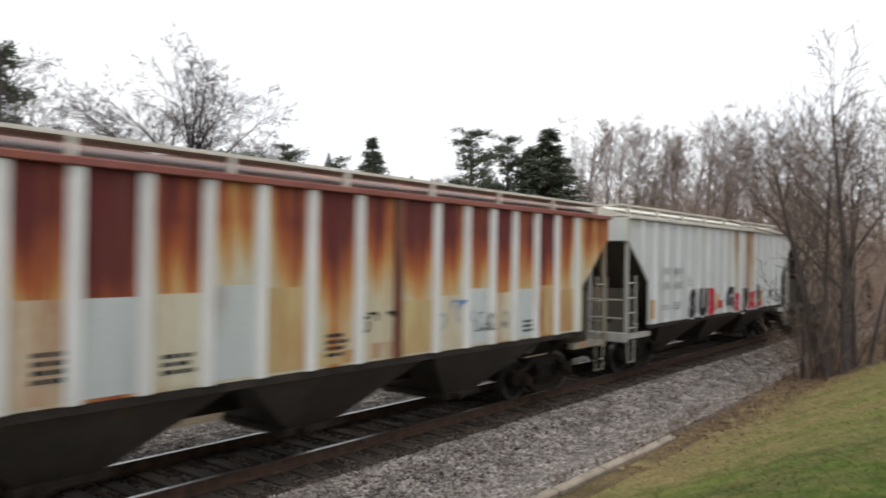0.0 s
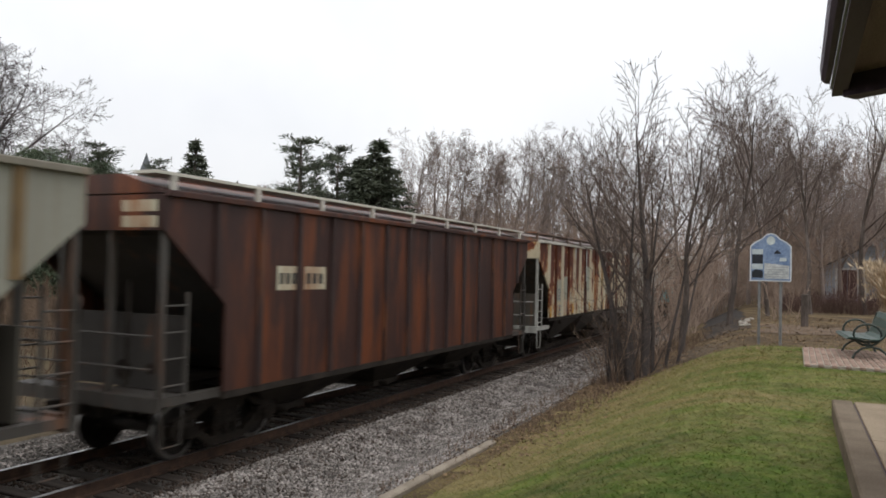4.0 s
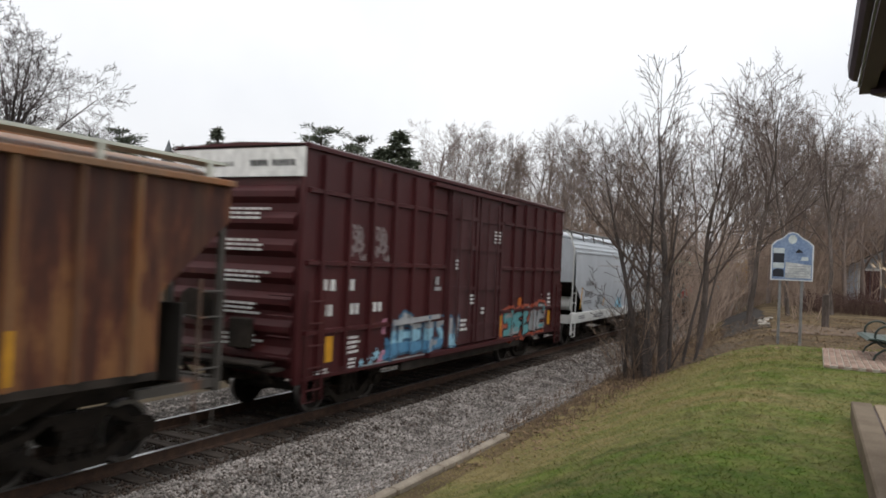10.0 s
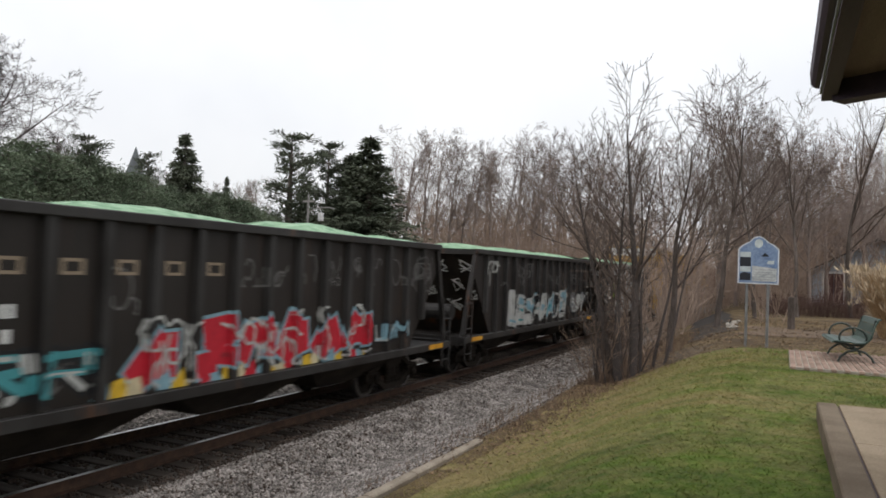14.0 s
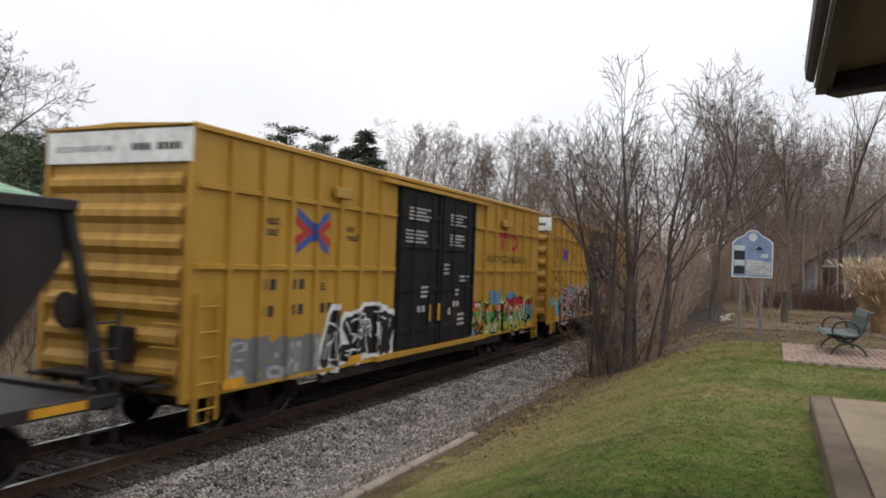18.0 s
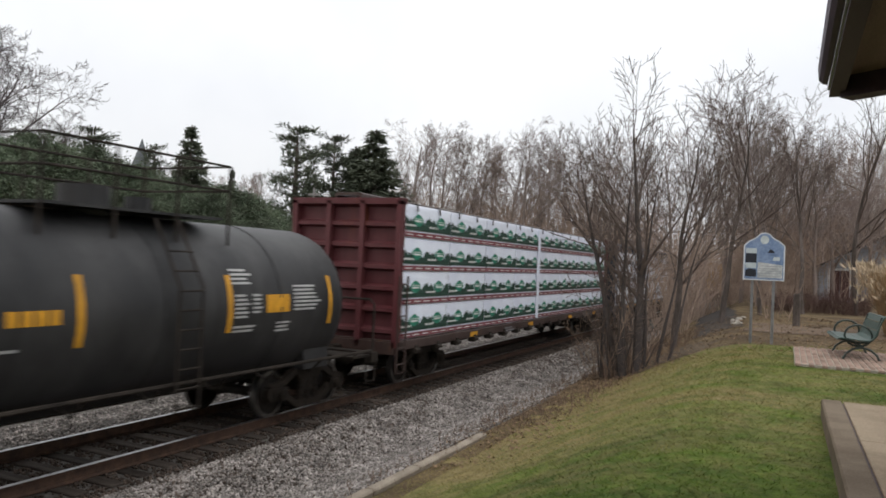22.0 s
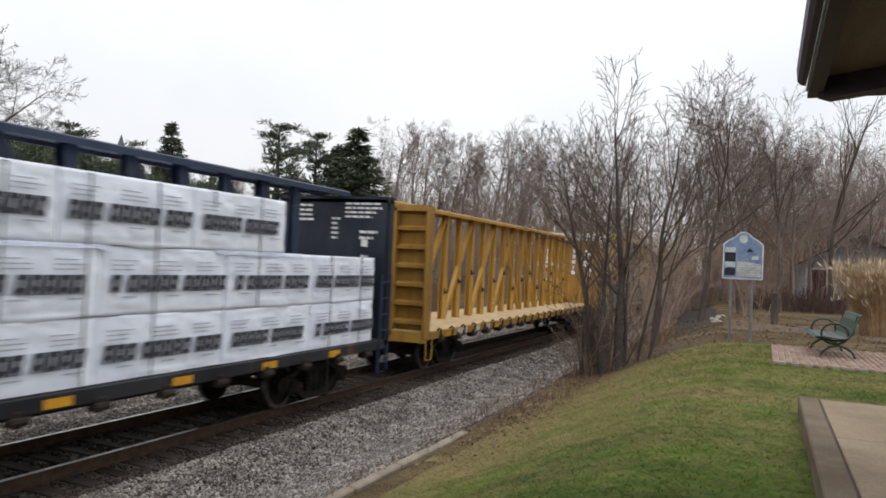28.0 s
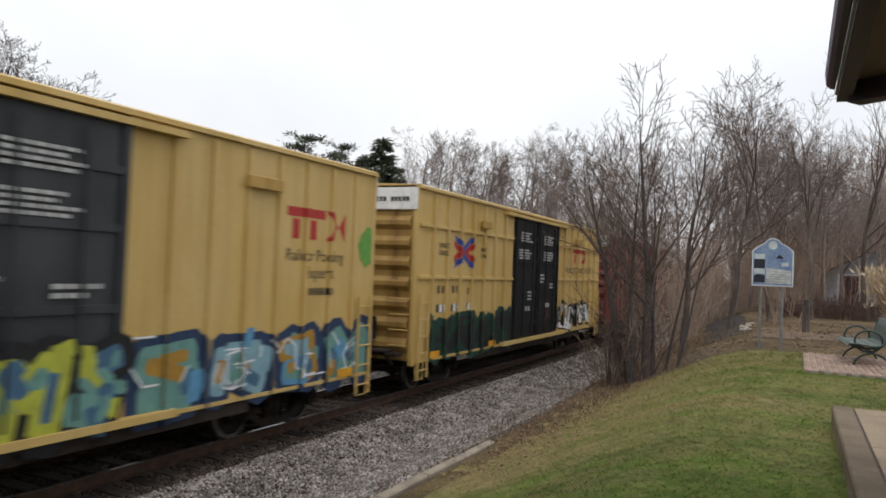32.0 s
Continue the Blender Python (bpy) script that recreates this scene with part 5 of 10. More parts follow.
LOGO_R, LOGO_B = flat("logo_red", (0.4, 0.035, 0.03)), flat("logo_blue", (0.05, 0.08, 0.3))


def cross_logo(car, x, cy, cz, ry, rz):
    """Two bent arrows that cross: four arms, each red inside and blue outside."""
    red, blue = bmesh.new(), bmesh.new()
    t = rz * 0.36
    for sy in (-1, 1):
        for sz in (-1, 1):
            for bm, o0, o1 in ((blue, rz, rz - t), (red, rz - t, rz - 2 * t)):
                y_out = ry * (1.0 if bm is red else 0.9)
                inner = [(0.0, 0.0), (0.0, t)] if bm is blue else [(ry * (1 - (rz - 2 * t) / (rz - t)), 0.0), (0.01, 0.0)]
                plate(bm, x, sorted_quad([(cy + sy * y_out, cz + sz * o0), (cy + sy * y_out, cz + sz * o1)] + [(cy + sy * a, cz + sz * b) for a, b in inner]))
    plate(blue, x - 0.001, rect(cy - 0.05, cy + 0.05, cz - t * 0.7, cz + t * 0.7))
    for nm, bm, mt in (("red", red, LOGO_R), ("blue", blue, LOGO_B)):
        drape(bm, car)
        part("logo", bm, mt, car, nm + " crossed arrow mark")


def sorted_quad(p):
    cy, cz = sum(a for a, _ in p) / 4, sum(b for _, b in p) / 4
    return sorted(p, key=lambda q: math.atan2(q[1] - cz, q[0] - cy))


def boxcar_marks(car, h, X, mid, door, seed, rail_text=("RAILCAR POOLING EXPERTS",), lo=3.1, txt=1.03, red_y=2.15, pale=False):
    x = X + 0.003
    d0, d1 = door[0] - mid, door[1] - mid
    ink = MARK_F if pale else MARK_K
    L = -h + lo
    cross_logo(car, x, L, 3.41, 0.57, 0.42)
    bm = bmesh.new()
    letters(bm, "next", 0.23, x + 0.002, L - 1.44, 3.48, weight=0.02), letters(bm, "load", 0.23, x + 0.002, L - 1.44, 3.29, weight=0.02)
    letters(bm, "any", 0.21, x + 0.002, L + 1.16, 3.48, weight=0.02), letters(bm, "road", 0.21, x + 0.002, L + 1.16, 3.3, weight=0.02)
    for i, tx in enumerate(rail_text):
        letters(bm, tx, 0.3, x + 0.002, d1 + txt + (0.55 if i else 0), 3.0 - 0.3 * i, stretch=0.98)
    if len(rail_text) > 1:
        for k in range(7):
            plate(bm, x, rect(d1 + txt + 0.6 + k * 0.12, d1 + txt + 0.68 + k * 0.12, 2.4, 2.53))
    drape(bm, car)
    part("lettering", bm, ink, car, "dark painted slogan", kind="stuff")
    marks(car, x, [(L - 1.5, 2.37, 0.52, 2, 0.2), (L - 0.65, 2.37, 0.5, 2, 0.2), (L - 1.52, 1.92, 0.5, 2, 0.2), (L - 0.65, 1.92, 0.48, 2, 0.2), (L + 0.3, 1.92, 0.45, 2, 0.2), (L + 0.3, 2.45, 0.2, 3, 0.03)], ink, "dark reporting mark blocks", seed=seed)
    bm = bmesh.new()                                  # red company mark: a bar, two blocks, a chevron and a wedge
    yy, zz = d1 + red_y, 3.38
    plate(bm, x, rect(yy, yy + 1.12, zz + 0.38, zz + 0.54))
    plate(bm, x, rect(yy + 0.16, yy + 0.36, zz, zz + 0.34)), plate(bm, x, rect(yy + 0.66, yy + 0.86, zz, zz + 0.34))
    plate(bm, x, [(yy + 1.16, zz + 0.54), (yy + 1.4, zz + 0.27), (yy + 1.16, zz), (yy + 1.3, zz), (yy + 1.54, zz + 0.27), (yy + 1.3, zz + 0.54)])
    plate(bm, x, [(yy + 1.78, zz), (yy + 1.78, zz + 0.54), (yy + 1.58, zz + 0.27)])
    drape(bm, car)
    part("logo", bm, LOGO_R, car, "red company mark")
    w = (d1 - d0) / 2
    marks(car, X + 0.092, [(d0 + 0.45, 4.15, 1.2, 4, 0.046), (d0 + w + 0.5, 4.15, 1.2, 4, 0.046), (d0 + 0.3, 3.62, 1.2, 4, 0.046), (d0 + w + 0.5, 3.62, 1.1, 4, 0.046), (d0 + w + 0.2, 2.85, 0.4, 3, 0.06), (d0 + w + 1.2, 2.55, 0.7, 2, 0.06), (d0 + 1.2, 2.3, 0.5, 3, 0.06), (d0 + 1.0, 1.75, 0.5, 2, 0.16), (d0 + w + 0.8, 1.8, 0.45, 2, 0.16)], MARK_G2, "white door lettering", seed=seed + 1)
    bm = bmesh.new()                                  # defect-card board and its box under the eave
    box(bm, X + 0.06, X + 0.14, d0 - 2.7, d0 - 2.1, 4.1, 4.3, bevel=0.012)
    box(bm, X + 0.06, X + 0.14, d1 + 2.2, d1 + 3.0, 4.1, 4.3, bevel=0.012)
    part("bracket_box", bm, BRACKET, car, kind="stuff")
    reflectors(car, X + 0.09, (-h + 0.95, -h + 4.6, h - 1.0), sill_y, sill_y + 0.16, 0.5)


MARK_F = flat("faded_dark_stencil", (0.1, 0.075, 0.04))
BRACKET = paint("dull_yellow_bracket", (0.36, 0.22, 0.05), 0.1, 0.0, 0.5, 37.0)
sill_y = 0.86
D8 = (121.2, 124.55)
car, h, X, mid = boxcar("maroon boxcar with blue graffiti and white marks", 115.8, 129.95, maroon, maroon, maroon_door, (4.06, 2.82, 1.62), (7, 6), D8, seed=2, first=0.5)
graffiti(car, X + 0.006, -4.3, -1.65, 0.88, 1.8, [G["sky"]], G["slate_blue"], 51, 5, fat=0.34, dabs=2, wild=0.1, lean=0.08, bands=((0.34, G["mid_blue"]), (0.62, G["sky"]), (1.0, G["silver"])))
graffiti(car, X + 0.09, -1.6, -1.05, 0.88, 1.8, [G["sky"]], G["slate_blue"], 57, 1, fat=0.3, dabs=2, bands=((0.4, G["sky"]), (1.0, G["silver"])))
graffiti(car, X + 0.006, 1.95, 5.5, 0.88, 1.78, [G["teal_light"], G["silver"], G["teal_light"]], G["black"], 52, 5, halo=G["orange_dull"], fat=0.3, wild=0.14, dabs=2)
bits = [bmesh.new() for _ in range(4)]
for sy, sz, sr in ((-4.68, 1.06, 0.15), (-4.9, 0.98, 0.13), (-5.22, 0.95, 0.1)):     # three small stars
    plate(bits[0], X + 0.075, [(sy + sr * (1.0 if k % 2 == 0 else 0.42) * math.sin(k * 0.628), sz + sr * (1.0 if k % 2 == 0 else 0.42) * math.cos(k * 0.628)) for k in range(10)])
plate(bits[1], X + 0.004, [(-4.55, 0.88), (-4.3, 0.9), (-4.2, 1.1), (-4.35, 1.12)]), plate(bits[1], X + 0.004, [(-4.4, 1.45), (-4.28, 1.42), (-4.22, 1.75), (-4.38, 1.72)])
plate(bits[2], X + 0.03, rect(-5.1, -1.1, 0.86, 0.89)), plate(bits[2], X + 0.083, [(-4.1, 1.58), (-2.0, 1.64), (-2.0, 1.74), (-4.1, 1.7)])
plate(bits[2], X + 0.085, [(-2.3, 2.42), (-2.12, 2.4), (-2.14, 2.6), (-2.28, 2.58)]), plate(bits[2], X + 0.085, rect(-2.32, -2.0, 2.28, 2.36))
plate(bits[3], X + 0.01, blob(random.Random(4), 3.45, 1.9, 0.24, 0.16, 9, 0.6)), plate(bits[3], X + 0.004, [(1.55, 0.92), (2.0, 0.95), (1.98, 1.3), (1.8, 1.1)])
for bm, mt, lb in zip(bits, (G["sky"], G["pink"], G["silver"], G["orange"]), ("sprayed blue stars", "pink sprayed wedges", "pale streaks and stickers", "orange sprayed flecks")):
    part("graffiti_dab", bm, mt, car, lb, kind="stuff")
marks(car, X + 0.004, [(-6.5, 2.33, 0.48, 2, 0.22), (-5.65, 2.33, 0.25, 1, 0.22), (-6.42, 1.88, 0.3, 2, 0.22), (-5.58, 1.88, 0.33, 2, 0.22), (-4.78, 1.9, 0.36, 2, 0.2), (-5.72, 1.42, 0.6, 4, 0.05), (-5.55, 1.02, 0.24, 3, 0.04), (5.2, 2.0, 0.3, 4, 0.07), (5.8, 2.0, 0.35, 4, 0.07), (-6.6, 0.92, 0.4, 2, 0.03)], MARK_W, "white reporting mark blocks", seed=3)
ghost = flat("faded_spray", (0.25, 0.21, 0.21))
for cy in (-5.42, -4.55):                              # two faded sprayed tags
    for k in range(3):
        scrawl(car, X + 0.003, cy - 0.26, cy + 0.28, 2.9, 3.55, ghost, 300 + k, 3, 0.035, "faded sprayed tag")
marks(car, X + 0.092, [(1.0, 3.75, 0.6, 4, 0.05), (-0.4, 2.1, 0.3, 3, 0.05), (-0.9, 1.5, 0.4, 3, 0.06), (0.3, 1.75, 0.3, 2, 0.06), (-1.3, 2.95, 0.2, 3, 0.05)], MARK_W, seed=4)
reflectors(car, X + 0.004, (-6.2, 1.85, h - 1.1), 1.06, 1.52, 0.22)
bm = bmesh.new()
for i in range(5):
    stencil_rows(bm, 0, -0.6, 3.7 - 0.55 * i, 1.0, 3, random.Random(i), hgt=0.04, pitch=0.08)
for v in bm.verts:
    v.co = (0.5 + v.co.y, -h - 0.075 + v.co.x, v.co.z)
part("end_text", bm, MARK_W, car, kind="stuff")

D13, D14, D20, D21 = (205.75, 210.35), (224.65, 229.1), (344.7, 349.25), (363.6, 368.1)
car, h, X, mid = boxcar("yellow boxcar with black doors and graffiti", 199.4, 216.5, yel, yel, blackdoor, (3.95, 2.75), (8, 7), D13, seed=3)
boxcar_marks(car, h, X, mid, D13, 21)
graffiti(car, X + 0.006, 200.25 - mid, 202.75 - mid, 0.85, 1.62, [G["grey"], G["grey"], G["silver"]], G["grey"], 61, 5, fat=0.36, dabs=0)
graffiti(car, X + 0.006, 202.8 - mid, 205.65 - mid, 0.88, 1.95, [G["black"]], G["black"], 62, 4, halo=G["white"], fat=0.34, dabs=0, shine=G["white"])
scrawl(car, X + 0.02, 203.0 - mid, 205.5 - mid, 1.0, 1.85, G["white"], 12, 5, 0.03)
graffiti(car, X + 0.006, 210.4 - mid, 215.9 - mid, 0.84, 1.95, [G["red"]], G["black"], 63, 7, back=G["lime_dull"], dabs=3, fat=0.36, wild=0.24, bands=((0.3, G["lime_dull"]), (0.6, G["green"]), (0.78, G["orange"]), (1.0, G["red"])))
scrawl(car, X + 0.03, 210.6 - mid, 215.7 - mid, 0.95, 1.75, G["black"], 301, 12, 0.05)
scrawl(car, X + 0.031, 210.6 - mid, 215.7 - mid, 0.95, 1.8, G["white"], 302, 8, 0.028)
bm = bmesh.new()
rng = random.Random(18)
for k, (y, z, ry, rz) in enumerate(((210.35, 1.0, 0.2, 0.16), (212.0, 1.98, 0.3, 0.17), (212.5, 1.9, 0.2, 0.2), (213.6, 1.98, 0.26, 0.14), (215.5, 1.45, 0.16, 0.22), (216.0, 1.4, 0.2, 0.16), (215.85, 1.25, 0.12, 0.2))):
    plate(bm, X + 0.032 + 0.0004 * k, blob(rng, y - mid, z, ry, rz, 12, 0.45), 0, 0.001)
drape(bm, car)
part("graffiti_dab", bm, G["mid_blue"], car, "blue spray dabs", kind="stuff")
reflectors(car, X + 0.105, (207.43 - mid, 207.97 - mid), 1.5, 1.92, 0.12)
marks(car, X + 0.1, [(208.55 - mid, 1.6, 0.28, 3, 0.2), (209.2 - mid, 1.55, 0.6, 3, 0.07), (209.0 - mid, 2.2, 0.24, 2, 0.06)], MARK_G2, "white door lettering", seed=61)
car, h, X, mid = boxcar("yellow boxcar with black doors and pink graffiti", 218.2, 235.15, yel, yel, blackdoor, (4.02, 2.82), (8, 7), D14, seed=4, first=0.53)
boxcar_marks(car, h, X, mid, D14, 22, lo=2.1)
bm = bmesh.new()
rng = random.Random(8)
for k, (y, z, ry, rz) in enumerate(((218.5, 1.6, 0.2, 0.2), (219.1, 1.45, 0.45, 0.13), (219.3, 1.2, 0.14, 0.35), (219.75, 1.75, 0.2, 0.22), (221.3, 1.9, 0.22, 0.14), (222.6, 2.05, 0.14, 0.14), (224.4, 2.1, 0.12, 0.16), (229.2, 2.15, 0.16, 0.18), (232.9, 1.8, 0.3, 0.25), (234.2, 1.5, 0.35, 0.4))):
    plate(bm, X + 0.02 + 0.0004 * k, blob(rng, y - mid, z, ry, rz, 12, 0.4), 0, 0.001)
drape(bm, car)
part("graffiti_dab", bm, G["cyan"], car, "pale cyan spray dabs", kind="stuff")
for a, b, k, c in ((219.5, 224.6, 65, 6), (229.15, 234.0, 67, 6)):
    graffiti(car, X + 0.006, a - mid, b - mid, 0.83, 2.08, [G["black"], G["plum"], G["black"], G["purple"], G["halo_pink"], G["black"], G["orange_dull"]], G["black"], k, 5, halo=G["halo_pink"], back=G["plum"], fat=0.34, dabs=12, wild=0.36, soft=False)
    scrawl(car, X + 0.022, a - mid, b - mid, 1.0, 1.95, G["white"], k + 30, 6, 0.025)
    scrawl(car, X + 0.0215, a - mid, b - mid, 0.95, 1.9, G["green"], k + 35, 4, 0.04)
    scrawl(car, X + 0.0225, a - mid, b - mid, 1.2, 2.0, G["orange"], k + 40, 3, 0.05)
graffiti(car, X + 0.1, 224.75 - mid, 229.05 - mid, 0.88, 2.1, [G["plum"], G["black"], G["black"], G["plum"], G["pink"]], G["black"], 66, 6, halo=G["purple"], fat=0.3, dabs=14, wild=0.3)
scrawl(car, X + 0.125, 224.8 - mid, 229.0 - mid, 0.95, 2.05, G["halo_pink"], 99, 8, 0.035)
scrawl(car, X + 0.1255, 224.9 - mid, 229.0 - mid, 1.5, 2.1, G["orange"], 98, 3, 0.06)
car, h, X, mid = boxcar("faded yellow boxcar with grey doors, blue graffiti", 338.3, 355.4, yel_f, yel_f, greydoor, (), (8, 8), D20, seed=5, rib_d=0.06)
boxcar_marks(car, h, X, mid, D20, 23, ("Railcar Pooling", "Experts"), lo=2.35, txt=3.3, red_y=3.3)
bm = bmesh.new()                                        # slate-blue ground under the letters
for y0, y1, z0, z1 in ((339.1, 340.0, 0.86, 1.72), (340.0, 342.4, 0.86, 2.08), (342.4, 344.75, 0.86, 2.04)):
    plate(bm, X + 0.002, rect(y0 - mid, y1 - mid, z0, z1), 0, 0.001)
drape(bm, car)
part("graffiti_ground", bm, G["slate"], car, "slate-blue sprayed ground", kind="stuff")
for a, b, k, c in ((338.6, 344.6, 71, 6), (349.3, 355.2, 73, 6)):
    graffiti(car, X + 0.006, a - mid, b - mid, 0.75, 2.0, [G["slate_blue"], G["mid_blue"], G["sea"], G["ochre"], G["sky_dull"]], G["navy"], k, 4, halo=G["navy"], fat=0.44, dabs=2, shine=G["white"])
    scrawl(car, X + 0.025, a - mid, b - mid, 1.0, 1.9, G["white"], k, 5, 0.03)
graffiti(car, X + 0.1, 344.8 - mid, 349.2 - mid, 0.8, 1.95, [G["lime_dull"], G["slate_blue"], G["slate_blue"], G["sea"]], G["black"], 72, 5, halo=G["black"], fat=0.4, dabs=3)
bm = bmesh.new()
plate(bm, X + 0.006, blob(random.Random(3), 355.1 - mid, 3.35, 0.2, 0.45, 12, 0.5))
part("graffiti_fill", bm, G["green"], car, "green spray")
car, h, X, mid = boxcar("faded yellow boxcar with dark green graffiti", 357.3, 374.3, yel_f, yel_f, blackdoor, (3.95, 2.75), (8, 7), D21, seed=6)
boxcar_marks(car, h, X, mid, D21, 24, lo=2.6, pale=True)
graffiti(car, X + 0.006, 358.0 - mid, 363.4 - mid, 0.8, 1.85, [G["black"], G["deep_green"], G["black"]], G["deep_green"], 74, 4, halo=G["deep_green"], back=G["deep_green"], fat=0.34, wild=0.3)
marks(car, X + 0.03, [(358.5 - mid, 1.92, 0.5, 2, 0.2), (359.3 - mid, 1.92, 0.5, 2, 0.2), (360.2 - mid, 1.92, 0.45, 2, 0.2)], MARK_W, "white mark blocks", seed=26)
graffiti(car, X + 0.006, 368.3 - mid, 372.5 - mid, 0.95, 1.9, [G["black"], G["white"], G["silver"]], G["black"], 75, 5)
red_box = paint("red_boxcar_paint", (0.14, 0.03, 0.025), 0.1, 0.0, 0.3, 38.0)
boxcar("dull red weathered steel boxcar", 376.1, 392.5, red_box, red_box, red_box, (3.95, 2.75), (7, 7), (382.3, 386.5), seed=7)

# ---------------------------------------------------------------- light grey curved-side hopper
def curved_hopper(front, rear):
    car, h = car_base("covered_hopper_car", "light grey curved-side covered hopper car, white tags", "hopper car", front, rear, 2.2)
    skin = paint("pale_grey_steel", (0.43, 0.46, 0.49), 0.0, 0.0, 0.16, 51.0, rough=0.5)
    board_m = paint("dull_grey_board", (0.2, 0.2, 0.195), 0.1, 0.0, 0.4, 53.0)
    sill_m = paint("pale_sill", (0.52, 0.525, 0.51), 0.03, 0.0, 0.25, 52.0)

    def side_x(z):
        if z < 3.45:
            return 1.4 + 0.15 * math.sin(math.pi * min(1, max(0, (z - 1.0) / 3.4)))
        t = min(1, (z - 3.45) / 0.78)
        return 1.515 - 0.95 * t ** 2.2

    def low(y):
        d = h - abs(y)
        if d < 0.3:
            return 2.4 - 1.0 * d
        if d < 1.5:
            return 2.1 - 0.75 * smoothstep(0.3, 1.5, d)
        return 1.28
    ys = [-h] + [-h + 1.5 * k / 8 for k in range(1, 9)] + [-h + 1.5 + (2 * h - 3.0) * k / 12 for k in range(1, 12)] + [h - 1.5 * k / 8 for k in range(8, 0, -1)] + [h]
    for s in (1, -1):
        bm = bmesh.new()
        rows = []
        for y in ys:
            lo = low(y)
            zs = [lo + (3.45 - lo) * k / 8 for k in range(9)] + [3.45 + 0.78 * k / 8 for k in range(1, 9)]
            rows.append([bm.verts.new((s * side_x(z), y, z)) for z in zs])
        for a, b in zip(rows, rows[1:]):
            for k in range(len(a) - 1):
                bm.faces.new((a[k], b[k], b[k + 1], a[k + 1]))
        part("side_shell", bm, skin, car, smooth=True)
        for z, d in ((3.5, 0.03), (3.64, 0.03), (3.78, 0.028)):
            bm = bmesh.new()
            x = side_x(z)
            prism(bm, [(s * (x - 0.02), z - 0.045), (s * (x + d), z - 0.03), (s * (x + d), z + 0.02), (s * (x - 0.02), z + 0.04)], -h + 0.02, h - 0.02, "y")
            part("shoulder_rib", bm, skin, car)
        bm = bmesh.new()
        box(bm, s * 1.36, s * 1.5, -h, h, 0.9, 1.27, bevel=0.02)
        part("side_sill", bm, sill_m, car)
        bm = bmesh.new()
        box(bm, s * 0.85, s * 1.2, -h - 0.1, h + 0.1, 4.24, 4.28)
        for k in range(12):
            y = -h + 0.5 + (2 * h - 1.0) * k / 11
            beam(bm, (s * 1.15, y, 4.26), (s * 1.24, y, 3.94), 0.05, 0.04, (0, 1, 0))
        rod(bm, (s * 1.22, -h - 0.1, 4.26), (s * 1.22, h + 0.1, 4.26), 0.025)
        part("running_board", bm, board_m, car)
        for e in (1, -1):
            bm = bmesh.new()
            path_rod(bm, [(s * 1.45, e * (h + 0.05), 0.5), (s * 1.48, e * (h + 0.05), 3.6), (s * 1.32, e * (h + 0.05), 4.05), (s * 1.15, e * (h + 0.05), 4.26)], 0.03)
            path_rod(bm, [(s * 1.45, e * (h - 0.4), 0.5), (s * 1.48, e * (h - 0.4), 2.2)], 0.025)
            for k in range(8):
                z = 0.6 + k * 0.35
                rod(bm, (s * 1.47, e * (h + 0.05), z), (s * 1.47, e * (h - 0.4), z), 0.016)
            part("ladder", bm, sill_m, car)
    bm = bmesh.new()
    prism(bm, [(-0.58, 4.21), (0.58, 4.21), (0.4, 4.3), (-0.4, 4.3)], -h + 0.02, h - 0.02, "y")
    part("roof", bm, skin, car)
    for e in (1, -1):
        bm = bmesh.new()
        prism(bm, [(-1.4, 2.4), (1.4, 2.4), (1.5, 3.45), (1.3, 3.9), (0.55, 4.22), (-0.55, 4.22), (-1.3, 3.9), (-1.5, 3.45)], e * (h - 0.05), e * (h - 0.01), "y")
        part("end_cap", bm, skin, car)
        bm = bmesh.new()
        v = [bm.verts.new(p) for p in ((-1.38, e * (h - 0.1), 2.4), (1.38, e * (h - 0.1), 2.4), (1.38, e * (h - 2.6), 1.0), (-1.38, e * (h - 2.6), 1.0))]
        bm.faces.new(v)
        bmesh.ops.solidify(bm, geom=bm.faces[:], thickness=0.05)
        part("slope_sheet", bm, M["under"], car)
        bm = bmesh.new()
        box(bm, -1.36, 1.36, e * (h - 0.2), e * h, 0.9, 1.2)
        rod(bm, (0.8, e * (h - 0.7), 1.6), (1.2, e * (h - 0.7), 1.6), 0.25, 14)
        part("end_platform", bm, sill_m, car)
        step_loop(car, 1.46, e * (h - 0.25), sill_m)
    for by in (-4.4, 0.0, 4.4):
        bm = bmesh.new()
        tv = [bm.verts.new((x, by + y, 1.0)) for x, y in ((-1.35, -2), (1.35, -2), (1.35, 2), (-1.35, 2))]
        lv = [bm.verts.new((x, by + y, 0.5)) for x, y in ((-0.6, -0.5), (0.6, -0.5), (0.6, 0.5), (-0.6, 0.5))]
        bm.faces.new(tv), bm.faces.new(lv[::-1])
        for i in range(4):
            bm.faces.new((tv[i], tv[(i + 1) % 4], lv[(i + 1) % 4], lv[i]))
        rod(bm, (-1.1, by, 0.42), (1.1, by, 0.42), 0.12, 10)
        part("discharge_bay", bm, M["under"], car)
    X = 1.56
    wash = flat("washed_tag", (0.56, 0.58, 0.6))
    graffiti(car, X, -1.3, 4.9, 1.45, 2.35, [wash], wash, 81, 7, fat=0.36, dabs=0)
    faint_grey = flat("faint_grey_spray", (0.43, 0.45, 0.475))
    scrawl(car, X + 0.012, -1.2, 4.8, 1.45, 2.3, faint_grey, 84, 8, 0.03)
    graffiti(car, X, -2.35, -1.3, 1.3, 1.75, [G["sky"], wash], G["sky"], 82, 2, fat=0.4, dabs=2)
